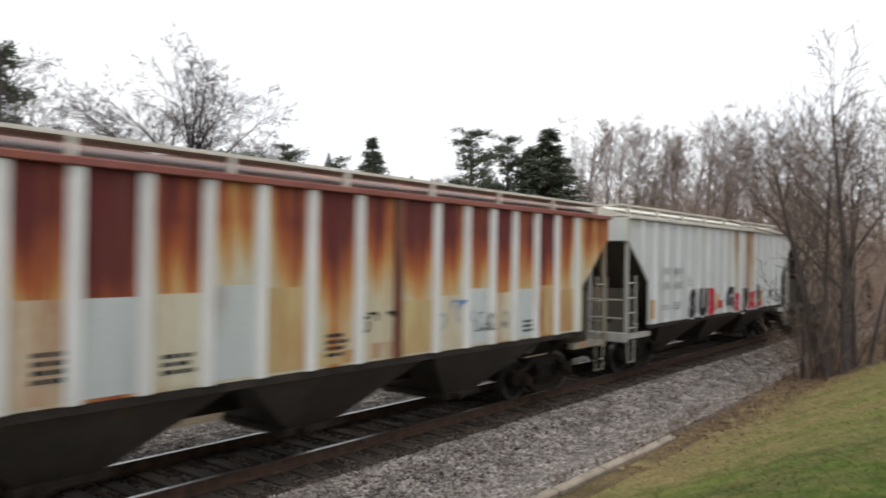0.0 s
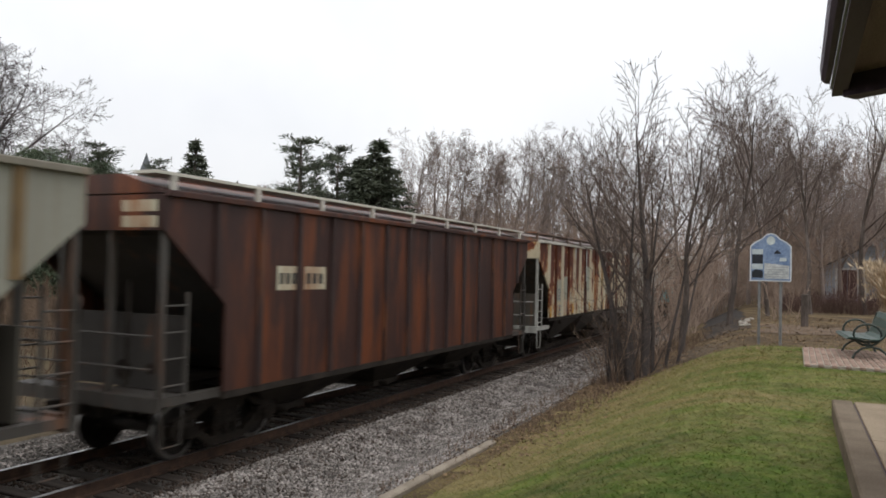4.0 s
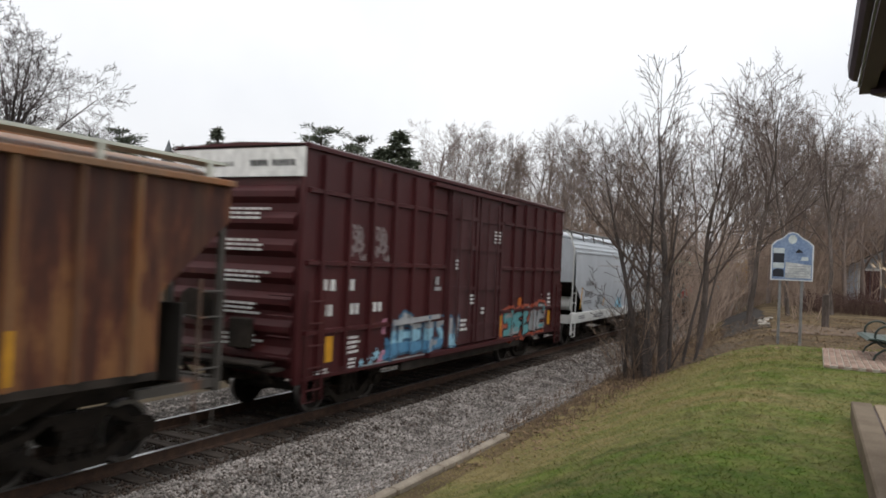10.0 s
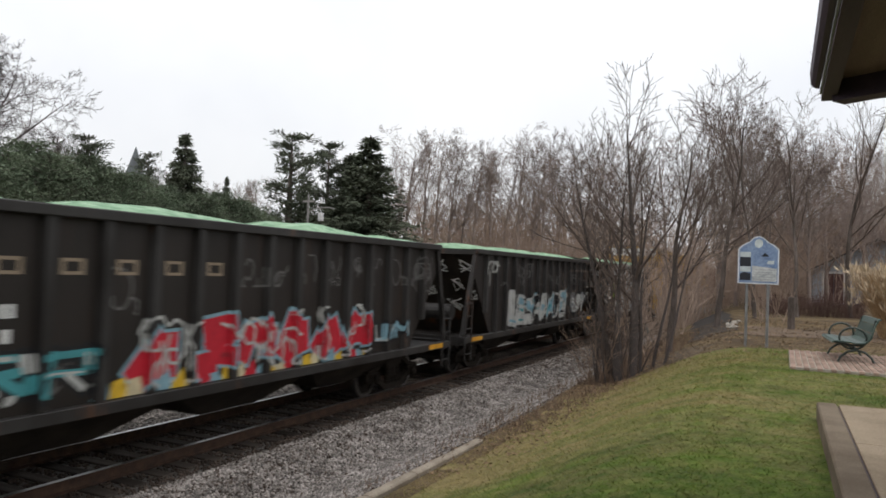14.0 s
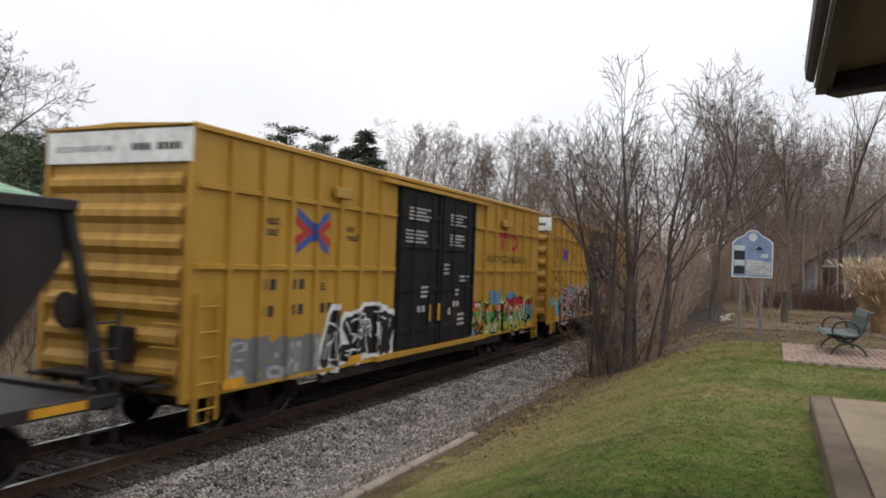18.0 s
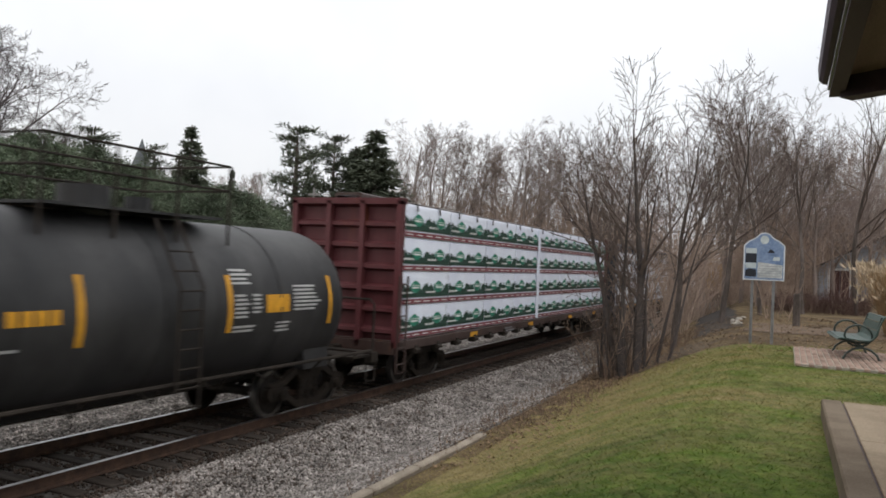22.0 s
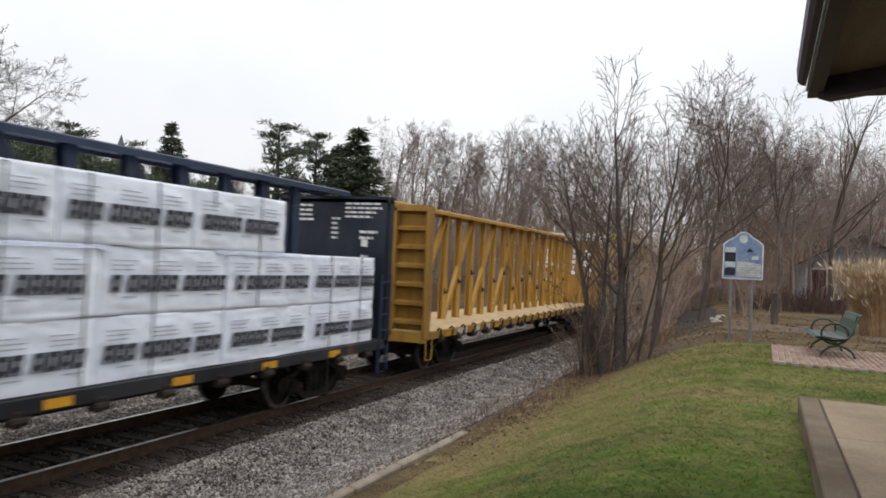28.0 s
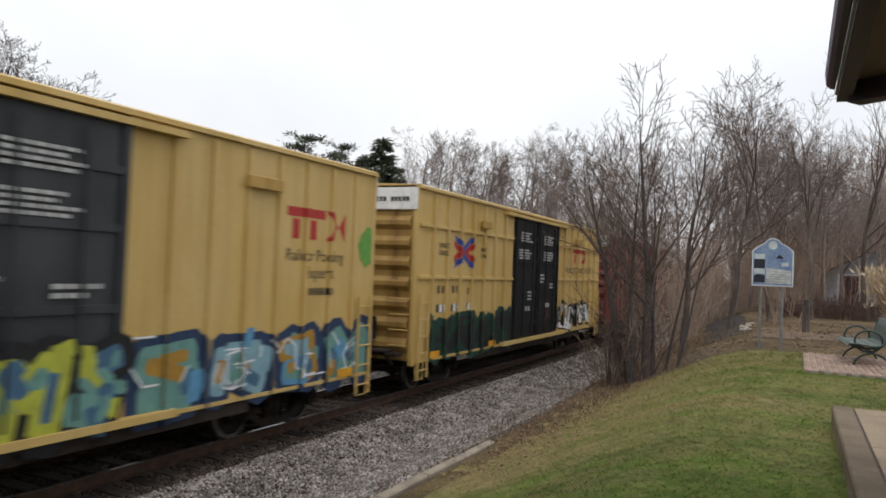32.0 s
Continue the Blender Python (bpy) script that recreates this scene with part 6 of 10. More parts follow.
    graffiti(car, X, 0.2, 1.6, 1.3, 1.7, [G["sky"], wash, G["orange_dull"]], wash, 83, 2, fat=0.2, dabs=2)
    scrawl(car, X, -5.7, -4.5, 1.45, 1.9, G["grey"], 85, 5, 0.03)
    scrawl(car, X, -5.6, -4.6, 1.45, 1.85, G["grey"], 86, 4, 0.03)
    marks(car, X, [(-7.25, 2.25, 0.92, 4, 0.22), (-7.3, 1.84, 1.14, 6, 0.23), (-7.35, 1.66, 1.6, 2, 0.04), (-5.95, 2.35, 0.3, 4, 0.04), (4.9, 2.6, 0.5, 2, 0.05), (4.9, 2.3, 0.5, 2, 0.05), (6.4, 1.55, 0.5, 3, 0.08)], MARK_G, seed=31)
    marks(car, 1.51, [(-8.0, 1.12, 1.2, 2, 0.04), (-6.0, 1.1, 2.0, 2, 0.05), (2.0, 1.08, 0.3, 2, 0.06)], MARK_G, seed=32)
    reflectors(car, X, (-7.72,), 1.4, 2.2, 0.11)
    reflectors(car, X, (-4.4, 1.9, 6.9), 1.42, 1.78, 0.09)
    for ob in car.children:                            # paint and marks follow the curve of the shell
        if ob.name.split(".")[0] in ("graffiti_letter", "graffiti_fill", "graffiti_halo", "graffiti_outline", "graffiti_dab", "graffiti_scrawl", "graffiti", "stencil", "reflector"):
            for v in ob.data.vertices:
                if v.co.x > 1.53 and v.co.z > 1.28:
                    v.co.x += side_x(v.co.z) - 1.553
    return car


curved_hopper(131.7, 149.1)


# ---------------------------------------------------------------- open-top hoppers with netted load
net = shade("green_net", (0.13, 0.25, 0.15), (0.34, 0.48, 0.33), 5, 30, 0.85, bump=0.5, depth=0.03)
black_car = paint("black_open_car", (0.0125, 0.0095, 0.008), 0.2, 0.0, 0.5, 55.0, fade=(0.02, 0.0145, 0.012), light=(0.05, 0.026, 0.015))
black_post = paint("black_open_post", (0.0135, 0.0115, 0.0105), 0.05, 0.0, 0.4, 56.0)

brown_slope = paint("grimy_brown_slope", (0.034, 0.029, 0.025), 0.08, 0.0, 0.5, 57.0, fade=(0.055, 0.04, 0.03))
wash_w = flat("thin_white_spray", (0.42, 0.42, 0.4))


def open_hopper(label, front, rear, ribs, seed, top=3.47, sill=1.12):
    car, h = car_base("open_hopper_car", label, "hopper car", front - 1.0, rear + 0.6, 2.0)
    H = h - 0.8
    X = 1.5
    gap = 2 * H / ribs
    edges = [-H + gap * i for i in range(ribs + 1)]
    RELIEF[car.name] = (edges[1:-1], 0.058, 0.11, 0.09, X)

    def low(y):
        d = H - abs(y)
        return sill + max(0.0, (1.3 - d)) * 1.3
    panels(car, edges, low, top, X, 0.06, black_car, breaks=(H - 1.3, -(H - 1.3)))
    for s in (1, -1):
        for y in edges[1:-1]:
            bm = bmesh.new()
            prism(bm, [(s * X, y - 0.09), (s * (X + 0.11), y - 0.06), (s * (X + 0.11), y + 0.06), (s * X, y + 0.09)], low(y), top - 0.06, "z")
            part("side_post", bm, black_post, car)
        bm = bmesh.new()
        box(bm, s * (X - 0.08), s * (X + 0.14), -H - 0.05, H + 0.05, top - 0.08, top + 0.06, bevel=0.015)
        part("top_chord", bm, black_post, car)
        bm = bmesh.new()
        box(bm, s * (X - 0.06), s * (X + 0.12), -h, h, sill - 0.16, sill, bevel=0.01)
        part("side_sill", bm, black_post, car)
        for e in (1, -1):
            bm = bmesh.new()
            beam(bm, (s * (X + 0.02), e * (H - 0.02), top - 0.1), (s * (X - 0.02), e * (h - 0.15), sill), 0.14, 0.1)
            part("corner_brace", bm, black_post, car)
    for e in (1, -1):
        bm = bmesh.new()
        v = [bm.verts.new(p) for p in ((-X, e * H, top), (X, e * H, top), (X, e * (H - 1.9), 1.0), (-X, e * (H - 1.9), 1.0))]
        bm.faces.new(v)
        bmesh.ops.solidify(bm, geom=bm.faces[:], thickness=0.06)
        part("end_slope", bm, brown_slope, car)
        bm = bmesh.new()                               # scribble and a small plate low on the sloping sheet
        f = 1.9 / (top - 1.0)
        rg = random.Random(seed * 7 + e)
        for cx, cz in ((-0.8, 2.9), (-0.2, 2.3), (0.3, 3.0), (0.75, 2.5), (1.1, 3.05), (1.15, 2.2), (0.5, 1.9)):
            last = None
            for k in range(9):
                px, pz = cx + 0.2 * math.sin(k * 2.2 + cx * 5) + rg.uniform(-0.06, 0.06), cz + 0.17 * math.cos(k * 1.7 + cz * 3) + rg.uniform(-0.05, 0.05)
                spot = (px, e * (H + 0.075 - f * (top - pz)), pz)
                if last:
                    beam(bm, last, spot, 0.028, 0.006, (0, e, 0))
                last = spot
        part("graffiti_scrawl", bm, wash_w, car, "thin sprayed scrawl", kind="stuff")
        bm = bmesh.new()
        box(bm, -X - 0.06, X + 0.06, e * (H - 0.06), e * (H + 0.08), top - 0.1, top + 0.05)
        part("end_chord", bm, black_post, car)
        bm = bmesh.new()
        box(bm, -X, X, e * (h - 0.2), e * h, sill - 0.22, sill + 0.02)
        box(bm, -X + 0.05, X - 0.05, e * (h - 1.5), e * (h - 0.2), sill - 0.08, sill - 0.04)
        if e < 0:
            rod(bm, (0.1, -h + 0.75, 1.75), (0.9, -h + 0.75, 1.75), 0.22, 14)
            rod(bm, (0.9, -h + 0.6, 1.1), (0.9, -h + 0.6, 1.75), 0.03)
            rod(bm, (-0.7, -h + 0.25, 1.55), (-0.7, -h + 0.3, 1.55), 0.26, 14)
        part("end_platform", bm, black_post, car)
        ladder(car, X + 0.1, e * (h - 0.06), e * (h - 0.5), 0.5, 2.2, black_post, 5)
    bm = bmesh.new()                                   # load under a net
    ny, nx = 40, 8
    g = [[bm.verts.new((-1.42 + 2.84 * i / nx, -H + 0.1 + (2 * H - 0.2) * j / ny, top - 0.1 + (0.02 + 0.3 * math.sin(math.pi * i / nx)) * (0.55 + 0.6 * abs(noise.noise(Vector((i * 0.2, j * 0.22, seed)))) + 0.3 * math.sin(j * 0.45 + seed)) + 0.1)) for i in range(nx + 1)] for j in range(ny + 1)]
    for j in range(ny):
        for i in range(nx):
            bm.faces.new((g[j][i], g[j][i + 1], g[j + 1][i + 1], g[j + 1][i]))
    part("netted_load", bm, net, car, "load under pale green netting", smooth=True)
    for by in (-3.4, 0.0, 3.4):
        bm = bmesh.new()
        tv = [bm.verts.new((x, by + y, sill - 0.1)) for x, y in ((-1.4, -1.9), (1.4, -1.9), (1.4, 1.9), (-1.4, 1.9))]
        lv = [bm.verts.new((x, by + y, 0.45)) for x, y in ((-0.8, -0.7), (0.8, -0.7), (0.8, 0.7), (-0.8, 0.7))]
        bm.faces.new(tv), bm.faces.new(lv[::-1])
        for i in range(4):
            bm.faces.new((tv[i], tv[(i + 1) % 4], lv[(i + 1) % 4], lv[i]))
        part("discharge_bay", bm, M["under"], car)
    reflectors(car, X + 0.125, (-h + 0.9, h - 0.9), sill - 0.13, sill - 0.02, 0.75)
    return car, h, H, X


faint = flat("worn_stencil", (0.26, 0.2, 0.14))
thin_w = flat("faint_white_spray", (0.13, 0.125, 0.12))
car, h, H, X = open_hopper("black open-top hopper car, red graffiti, green netting", 151.9, 165.1, 16, 1)
gap = 2 * H / 16
c0 = 158.3
bm = bmesh.new()
for i in range(1, 7):
    y = -H + gap * (i + 0.5) - 0.03
    for a, b, c, d in ((-0.17, 0.17, 2.71, 2.75), (-0.17, 0.17, 2.87, 2.91), (-0.17, -0.11, 2.75, 2.87), (0.11, 0.17, 2.75, 2.87)):
        plate(bm, X + 0.002, rect(y + a, y + b, c, d))
part("stencil", bm, faint, car, "worn pale character blocks", kind="stuff")
for i in range(7, 14):
    y = -H + gap * (i + 0.5)
    scrawl(car, X + 0.003, y - 0.3, y + 0.3, 2.55, 3.1, thin_w, 140 + i, 2, 0.028)
for y, z, k in ((152.0, 2.8, 1), (152.1, 1.9, 2), (155.3, 2.5, 3), (154.3, 1.5, 4), (153.5, 1.5, 5)):
    scrawl(car, X + 0.003, y - c0 - 0.28, y - c0 + 0.28, z - 0.3, z + 0.3, thin_w, 150 + k, 2, 0.03)
graffiti(car, X + 0.004, 155.35 - c0, 161.7 - c0, 1.12, 2.15, [G["red"], G["red"], G["red"], G["crimson"]], G["sky_dull"], 91, 6, fat=0.42, dabs=0, soft=False, lean=0.22)
scrawl(car, X + 0.018, 155.4 - c0, 161.6 - c0, 1.2, 2.15, wash_w, 191, 12, 0.045)
bm = bmesh.new()
rng = random.Random(5)
for k in range(26):                                    # yellow, cream and blue wedges along the foot
    y = 154.9 + 6.8 * k / 26 - c0
    plate(bm, X + 0.02 + 0.0003 * (k % 3), [(y, 1.13), (y + 0.3, 1.13), (y + 0.24, 1.13 + rng.uniform(0.08, 0.3)), (y + 0.05, 1.13 + rng.uniform(0.05, 0.22))], k % 4, 0.001)
me = finish(bm, "graffiti_dab", [G["sky_dull"], G["yellow"], G["cream"], G["red"]])
part("graffiti_dab", me, None, car, "coloured spray along the foot", kind="stuff")
graffiti(car, X + 0.004, 152.4 - c0, 154.9 - c0, 1.25, 1.9, [wash_w, G["teal"]], G["black"], 93, 3, fat=0.2, dabs=2)
graffiti(car, X + 0.004, 161.9 - c0, 163.3 - c0, 1.35, 1.75, [G["sky_dull"], wash_w], G["black"], 92, 3, fat=0.2, dabs=1)
marks(car, X + 0.005, [(152.7 - c0, 2.22, 0.36, 3, 0.17), (153.5 - c0, 2.22, 0.36, 3, 0.17), (152.7 - c0, 1.94, 0.34, 2, 0.17), (153.5 - c0, 1.94, 0.34, 2, 0.17)], MARK_W, seed=41)
for k in range(3):
    scrawl(car, X + 0.01, -H + 0.15, -H + 1.1, 2.2, 3.2, thin_w, 160 + k, 2, 0.04)
    scrawl(car, X + 0.01, H - 1.3, H - 0.3, 2.4, 3.2, thin_w, 170 + k, 2, 0.03)
car, h, H, X = open_hopper("black open-top hopper car, pale scrawls, green netting", 167.6, 180.9, 16, 5)
scrawl(car, X + 0.004, -5.9, -4.7, 2.2, 3.2, wash_w, 94, 3, 0.05)
graffiti(car, X + 0.004, -3.9, 3.0, 1.2, 2.3, [G["sky_dull"], wash_w, G["black"], G["teal"]], wash_w, 95, 8, fat=0.26, dabs=2)
graffiti(car, X + 0.004, 3.4, 5.6, 1.3, 2.2, [wash_w, G["grey"]], G["black"], 96, 3, fat=0.24)
for k in range(8):
    scrawl(car, X + 0.003, -4.5 + k * 1.2, -3.8 + k * 1.2, 2.5, 3.2, thin_w, 180 + k, 2, 0.03)
car, h, H, X = open_hopper("black open-top hopper car with big silver graffiti", 183.6, 197.55, 13, 9)
c0 = (183.6 - 1.0 + 197.55 + 0.6) / 2
coats = [bmesh.new() for _ in range(3)]
def spray(coat, lift, *shape):
    plate(coats[coat], X + lift, [(y - c0, z) for y, z in shape], 0, 0.001)


# silver block over the side and its top chord, then black gaps between the letters, then lime hearts
spray(0, 0.002, (186.3, 1.13), (194.65, 1.13), (194.75, 1.7), (194.55, 2.8), (194.8, 3.39), (186.25, 3.39))
for a, b in ((186.3, 188.45), (188.72, 190.5), (190.68, 192.38), (192.6, 194.7)):
    spray(0, 0.142, (a, 3.4), (b, 3.4), (b, 3.52), (a, 3.52))
spray(0, 0.125, (185.6, 0.97), (195.2, 0.97), (195.2, 1.11), (185.6, 1.11))
spray(1, 0.006, (185.4, 1.13), (185.7, 3.39), (186.28, 3.39), (186.3, 2.88), (186.45, 2.76), (187.03, 2.76), (186.79, 2.39), (186.65, 2.07), (186.45, 1.55), (186.1, 1.55), (185.85, 1.33), (185.82, 1.13))
spray(1, 0.006, (187.18, 1.58), (188.0, 1.5), (188.44, 1.53), (188.12, 2.28), (188.02, 1.7), (187.6, 1.66), (187.6, 2.27), (187.53, 2.06), (187.33, 1.98))
spray(1, 0.006, (188.48, 3.39), (188.71, 3.39), (188.6, 2.95), (189.03, 2.87), (188.74, 2.51), (189.01, 1.97), (189.3, 1.67), (189.28, 1.58), (188.98, 1.77), (188.7, 2.4), (188.55, 2.89))
spray(1, 0.006, (190.51, 3.39), (190.66, 3.39), (190.54, 2.88), (190.93, 2.75), (190.58, 2.43), (190.31, 1.93), (190.5, 1.7), (190.25, 1.38), (189.67, 1.67), (190.08, 1.73), (190.3, 2.12), (190.17, 2.5), (189.58, 2.32), (189.86, 2.86), (190.42, 2.87))
spray(1, 0.0064, (190.6, 1.98), (190.82, 1.97), (191.2, 1.29), (190.85, 1.72))
spray(1, 0.006, (192.39, 3.39), (192.55, 3.39), (192.43, 2.88), (192.77, 2.85), (192.68, 2.29), (192.28, 2.26), (191.87, 1.85), (191.58, 1.66), (191.32, 1.95), (191.36, 2.22), (191.67, 2.76), (191.95, 2.73), (191.92, 2.48), (192.26, 2.52), (192.3, 2.87))
spray(1, 0.006, (193.35, 2.85), (193.75, 2.66), (193.76, 2.25), (193.15, 2.26)), spray(1, 0.006, (193.14, 1.88), (193.74, 1.88), (193.48, 1.31), (193.11, 1.38))
spray(1, 0.006, (192.59, 2.3), (192.64, 2.3), (192.66, 1.25), (192.61, 1.25)), spray(1, 0.0062, (186.75, 1.3), (187.9, 1.5), (187.95, 1.2), (187.8, 1.2))
spray(2, 0.01, (185.92, 3.39), (186.0, 3.39), (186.05, 2.68), (186.52, 2.5), (186.23, 1.85), (185.81, 1.58), (185.6, 1.25), (185.5, 1.3), (185.78, 1.72), (186.07, 1.89), (186.23, 2.38), (185.91, 2.61))
spray(2, 0.01, (187.3, 1.66), (187.55, 1.66), (187.5, 1.92)), spray(2, 0.01, (188.68, 2.62), (188.85, 2.64), (188.8, 2.78), (188.68, 2.74)), spray(2, 0.01, (189.72, 2.48), (190.2, 2.62), (190.42, 2.52), (190.45, 2.7), (190.0, 2.76))
spray(2, 0.01, (191.42, 2.3), (191.85, 2.3), (191.85, 2.64), (191.65, 2.66)), spray(2, 0.01, (191.86, 2.32), (192.2, 2.36), (192.2, 2.44), (191.86, 2.42)), spray(2, 0.01, (193.25, 2.35), (193.6, 2.35), (193.55, 2.68), (193.33, 2.74))
spray(2, 0.01, (193.18, 1.45), (193.4, 1.45), (193.5, 1.68), (193.18, 1.7)), spray(2, 0.01, (189.85, 1.62), (190.15, 1.5), (190.2, 1.68)), spray(2, 0.01, (194.6, 1.5), (194.68, 1.5), (194.62, 2.8), (194.9, 3.2), (194.8, 3.2), (194.54, 2.8))
for bm, mt, nm, lb in zip(coats, (G["silver"], G["black"], G["lime"]), ("graffiti_letter", "graffiti_halo", "graffiti_fill"), ("silver sprayed block letters", "black gaps of sprayed letters", "lime edge of sprayed letters")):
    drape(bm, car)
    part(nm, bm, mt, car, lb, kind="stuff")
scrawl(car, X + 0.006, 5.0, 6.0, 1.3, 1.9, wash_w, 97, 2, 0.04)
bm = bmesh.new()
plate(bm, X + 0.003, rect(-5.35, -4.7, 1.75, 2.08)), plate(bm, X + 0.003, rect(-5.35, -4.7, 2.14, 2.46))
part("paint_patch", bm, MARK_W, car, "white mark panels", kind="stuff")
marks(car, X + 0.008, [(-5.28, 1.85, 0.5, 2, 0.16), (-5.28, 2.23, 0.5, 2, 0.16)], MARK_K, seed=44)
scrawl(car, X + 0.006, -6.3, -5.9, 1.6, 2.0, wash_w, 98, 1, 0.05)


# ---------------------------------------------------------------- tank car
def tank_car(front, rear):
    car, h = car_base("tank_car", "black tank car with yellow marks and white stencils", "tank car", front, rear, 1.9, sill=(0.62, 0.9))
    skin = paint("black_tank_paint", (0.015, 0.015, 0.016), 0.0, 0.0, 0.5, 61.0, rough=0.5, fade=(0.042, 0.041, 0.041))
    R, zc, L = 1.42, 2.03, h - 0.75
    bm = bmesh.new()
    prof = [(-L, R * 0.02)] + [(-L + 0.8 * (1 - math.cos(a)), R * math.sin(a)) for a in (0.25, 0.5, 0.8, 1.1, 1.35, 1.57)]
    prof += [(-y, r) for y, r in prof[::-1]]
    n = 40
    rings = [[bm.verts.new((r * math.cos(2 * math.pi * i / n), y, zc + r * math.sin(2 * math.pi * i / n))) for i in range(n)] for y, r in prof]
    for a, b in zip(rings, rings[1:]):
        for i in range(n):
            bm.faces.new((a[i], a[(i + 1) % n], b[(i + 1) % n], b[i]))
    bm.faces.new(rings[0]), bm.faces.new(rings[-1])
    part("tank_shell", bm, skin, car, smooth=True)
    bm = bmesh.new()
    for y in (-2.6, 0.0, 2.6):
        for i in range(n):
            a, b = 2 * math.pi * i / n, 2 * math.pi * (i + 1) / n
            beam(bm, ((R + 0.004) * math.cos(a), y, zc + (R + 0.004) * math.sin(a)), ((R + 0.004) * math.cos(b), y, zc + (R + 0.004) * math.sin(b)), 0.05, 0.012, (math.cos(a), 0, math.sin(a)))
    part("weld_band", bm, skin, car)
    bm = bmesh.new()                                  # manway, valves, platform and handrails on top
    rod(bm, (0, -0.3, zc + R - 0.1), (0, -0.3, zc + R + 0.38), 0.36, 18)
    rod(bm, (0, 0.7, zc + R - 0.1), (0, 0.7, zc + R + 0.3), 0.2, 12)
    box(bm, -0.9, 0.9, -1.6, 1.6, zc + R + 0.02, zc + R + 0.06)
    part("manway", bm, skin, car)
    for s in (1, -1):
        for k in range(4):
            y = -1.7 + 3.4 * k / 3
            bm = bmesh.new()
            rod(bm, (s * 0.95, y, zc + R - 0.5), (s * 0.95, y, zc + R + 0.9), 0.022)
            part("rail_post", bm, M["under"], car)
    for z in (0.5, 0.9):
        bm = bmesh.new()
        path_rod(bm, [(0.95, -1.7, zc + R + z), (0.95, 1.7, zc + R + z), (-0.95, 1.7, zc + R + z), (-0.95, -1.7, zc + R + z), (0.95, -1.7, zc + R + z)], 0.02)
        part("handrail", bm, M["under"], car)
    for s in (1, -1):
        bm = bmesh.new()
        for y in (0.15, 0.6):
            path_rod(bm, [(s * 0.95, y, zc + R - 0.05), (s * 1.5, y, zc + 0.4), (s * 1.52, y, 0.65)], 0.022)
        for k in range(9):
            z = 0.7 + k * 0.28
            x = 1.52 if z < zc + 0.4 else 1.52 - (z - zc - 0.4) * 0.5
            rod(bm, (s * x, 0.15, z), (s * x, 0.6, z), 0.014)
        part("ladder", bm, M["under"], car)
        bm = bmesh.new()
        rod(bm, (s * 1.45, -h + 0.3, 1.05), (s * 1.45, h - 0.3, 1.05), 0.03)
        for k in range(9):
            y = -h + 0.8 + (2 * h - 1.6) * k / 8
            path_rod(bm, [(s * 1.45, y, 1.05), (s * 1.2, y, 0.8), (s * 0.9, y, 0.9)], 0.02)
        part("side_rail", bm, M["under"], car)
    for e in (1, -1):
        bm = bmesh.new()
        box(bm, -1.45, 1.45, e * (h - 0.25), e * h, 0.8, 1.0)
        box(bm, -1.4, 1.4, e * (h - 0.9), e * (h - 0.25), 0.92, 0.96)
        path_rod(bm, [(1.4, e * (h - 0.15), 1.0), (1.4, e * (h - 0.15), 2.0), (1.3, e * (h - 0.15), 2.1), (-1.3, e * (h - 0.15), 2.1), (-1.4, e * (h - 0.15), 2.0), (-1.4, e * (h - 0.15), 1.0)], 0.025)
        part("end_platform", bm, M["under"], car)
        bm = bmesh.new()
        prism(bm, [(-1.2, 0.85), (1.2, 0.85), (1.15, 1.3), (0.8, 0.98), (0, 0.72), (-0.8, 0.98), (-1.15, 1.3)], e * (h - 2.3), e * (h - 1.5), "y")
        part("saddle", bm, skin, car)
        step_loop(car, 1.46, e * (h - 0.3), M["under"])
    # marks wrapped on the shell
    def wrapped(spots, mat, label):
        bm = bmesh.new()
        for y0, y1, z0, z1 in spots:
            k = 5
            for i in range(k):
                za, zb = z0 + (z1 - z0) * i / k, z0 + (z1 - z0) * (i + 1) / k
                xa, xb = (math.sqrt(max(0, R * R - (z - zc) ** 2)) + 0.008 for z in (za, zb))
                v = [bm.verts.new(p) for p in ((xa, y0, za), (xa, y1, za), (xb, y1, zb), (xb, y0, zb))]
                bm.faces.new(v)
        part("shell_mark", bm, mat, car, label)
    for y in (-4.0, -1.4, 1.31, 4.1):
        wrapped([(y - 0.05, y + 0.05, 1.7, 2.6)], MARK_Y, "yellow reflective strip")
    for i in range(9):
        if i != 4:
            wrapped([(-3.3 + i * 0.185, -3.16 + i * 0.185, 2.0, 2.18)], MARK_Y, "yellow character block")
    rg = random.Random(8)
    for y, z, w, r in ((1.38, 2.66, 0.5, 4), (1.42, 2.26, 0.35, 6), (1.85, 2.26, 0.25, 5), (2.95, 2.4, 0.85, 7), (-3.5, 1.78, 1.3, 2), (-3.4, 1.66, 0.9, 1), (1.4, 1.76, 0.6, 2), (2.5, 1.78, 0.4, 3)):
        for k in range(r):
            wrapped([(y, y + w * rg.uniform(0.7, 1.0), z - k * 0.068, z - k * 0.068 + 0.036)], MARK_G2, "white stencilled line")
    wrapped([(2.2, 2.82, 1.98, 2.28)], MARK_Y, "yellow panel")
    bm = bmesh.new()
    for k in range(4):
        box(bm, -0.35, 0.35 - 0.16 * (k % 3), -L - 0.005, -L + 0.01, 2.78 - k * 0.09, 2.82 - k * 0.09)
    for v in bm.verts:
        r = math.hypot(v.co.x, v.co.z - zc) / R
        v.co.y += 0.8 * (1 - math.sqrt(max(0, 1 - r * r))) - 0.02
        v.co.x += 0.45
    part("shell_mark", bm, MARK_W, car, "white stencilled lines")


tank_car(235.95, 247.85)


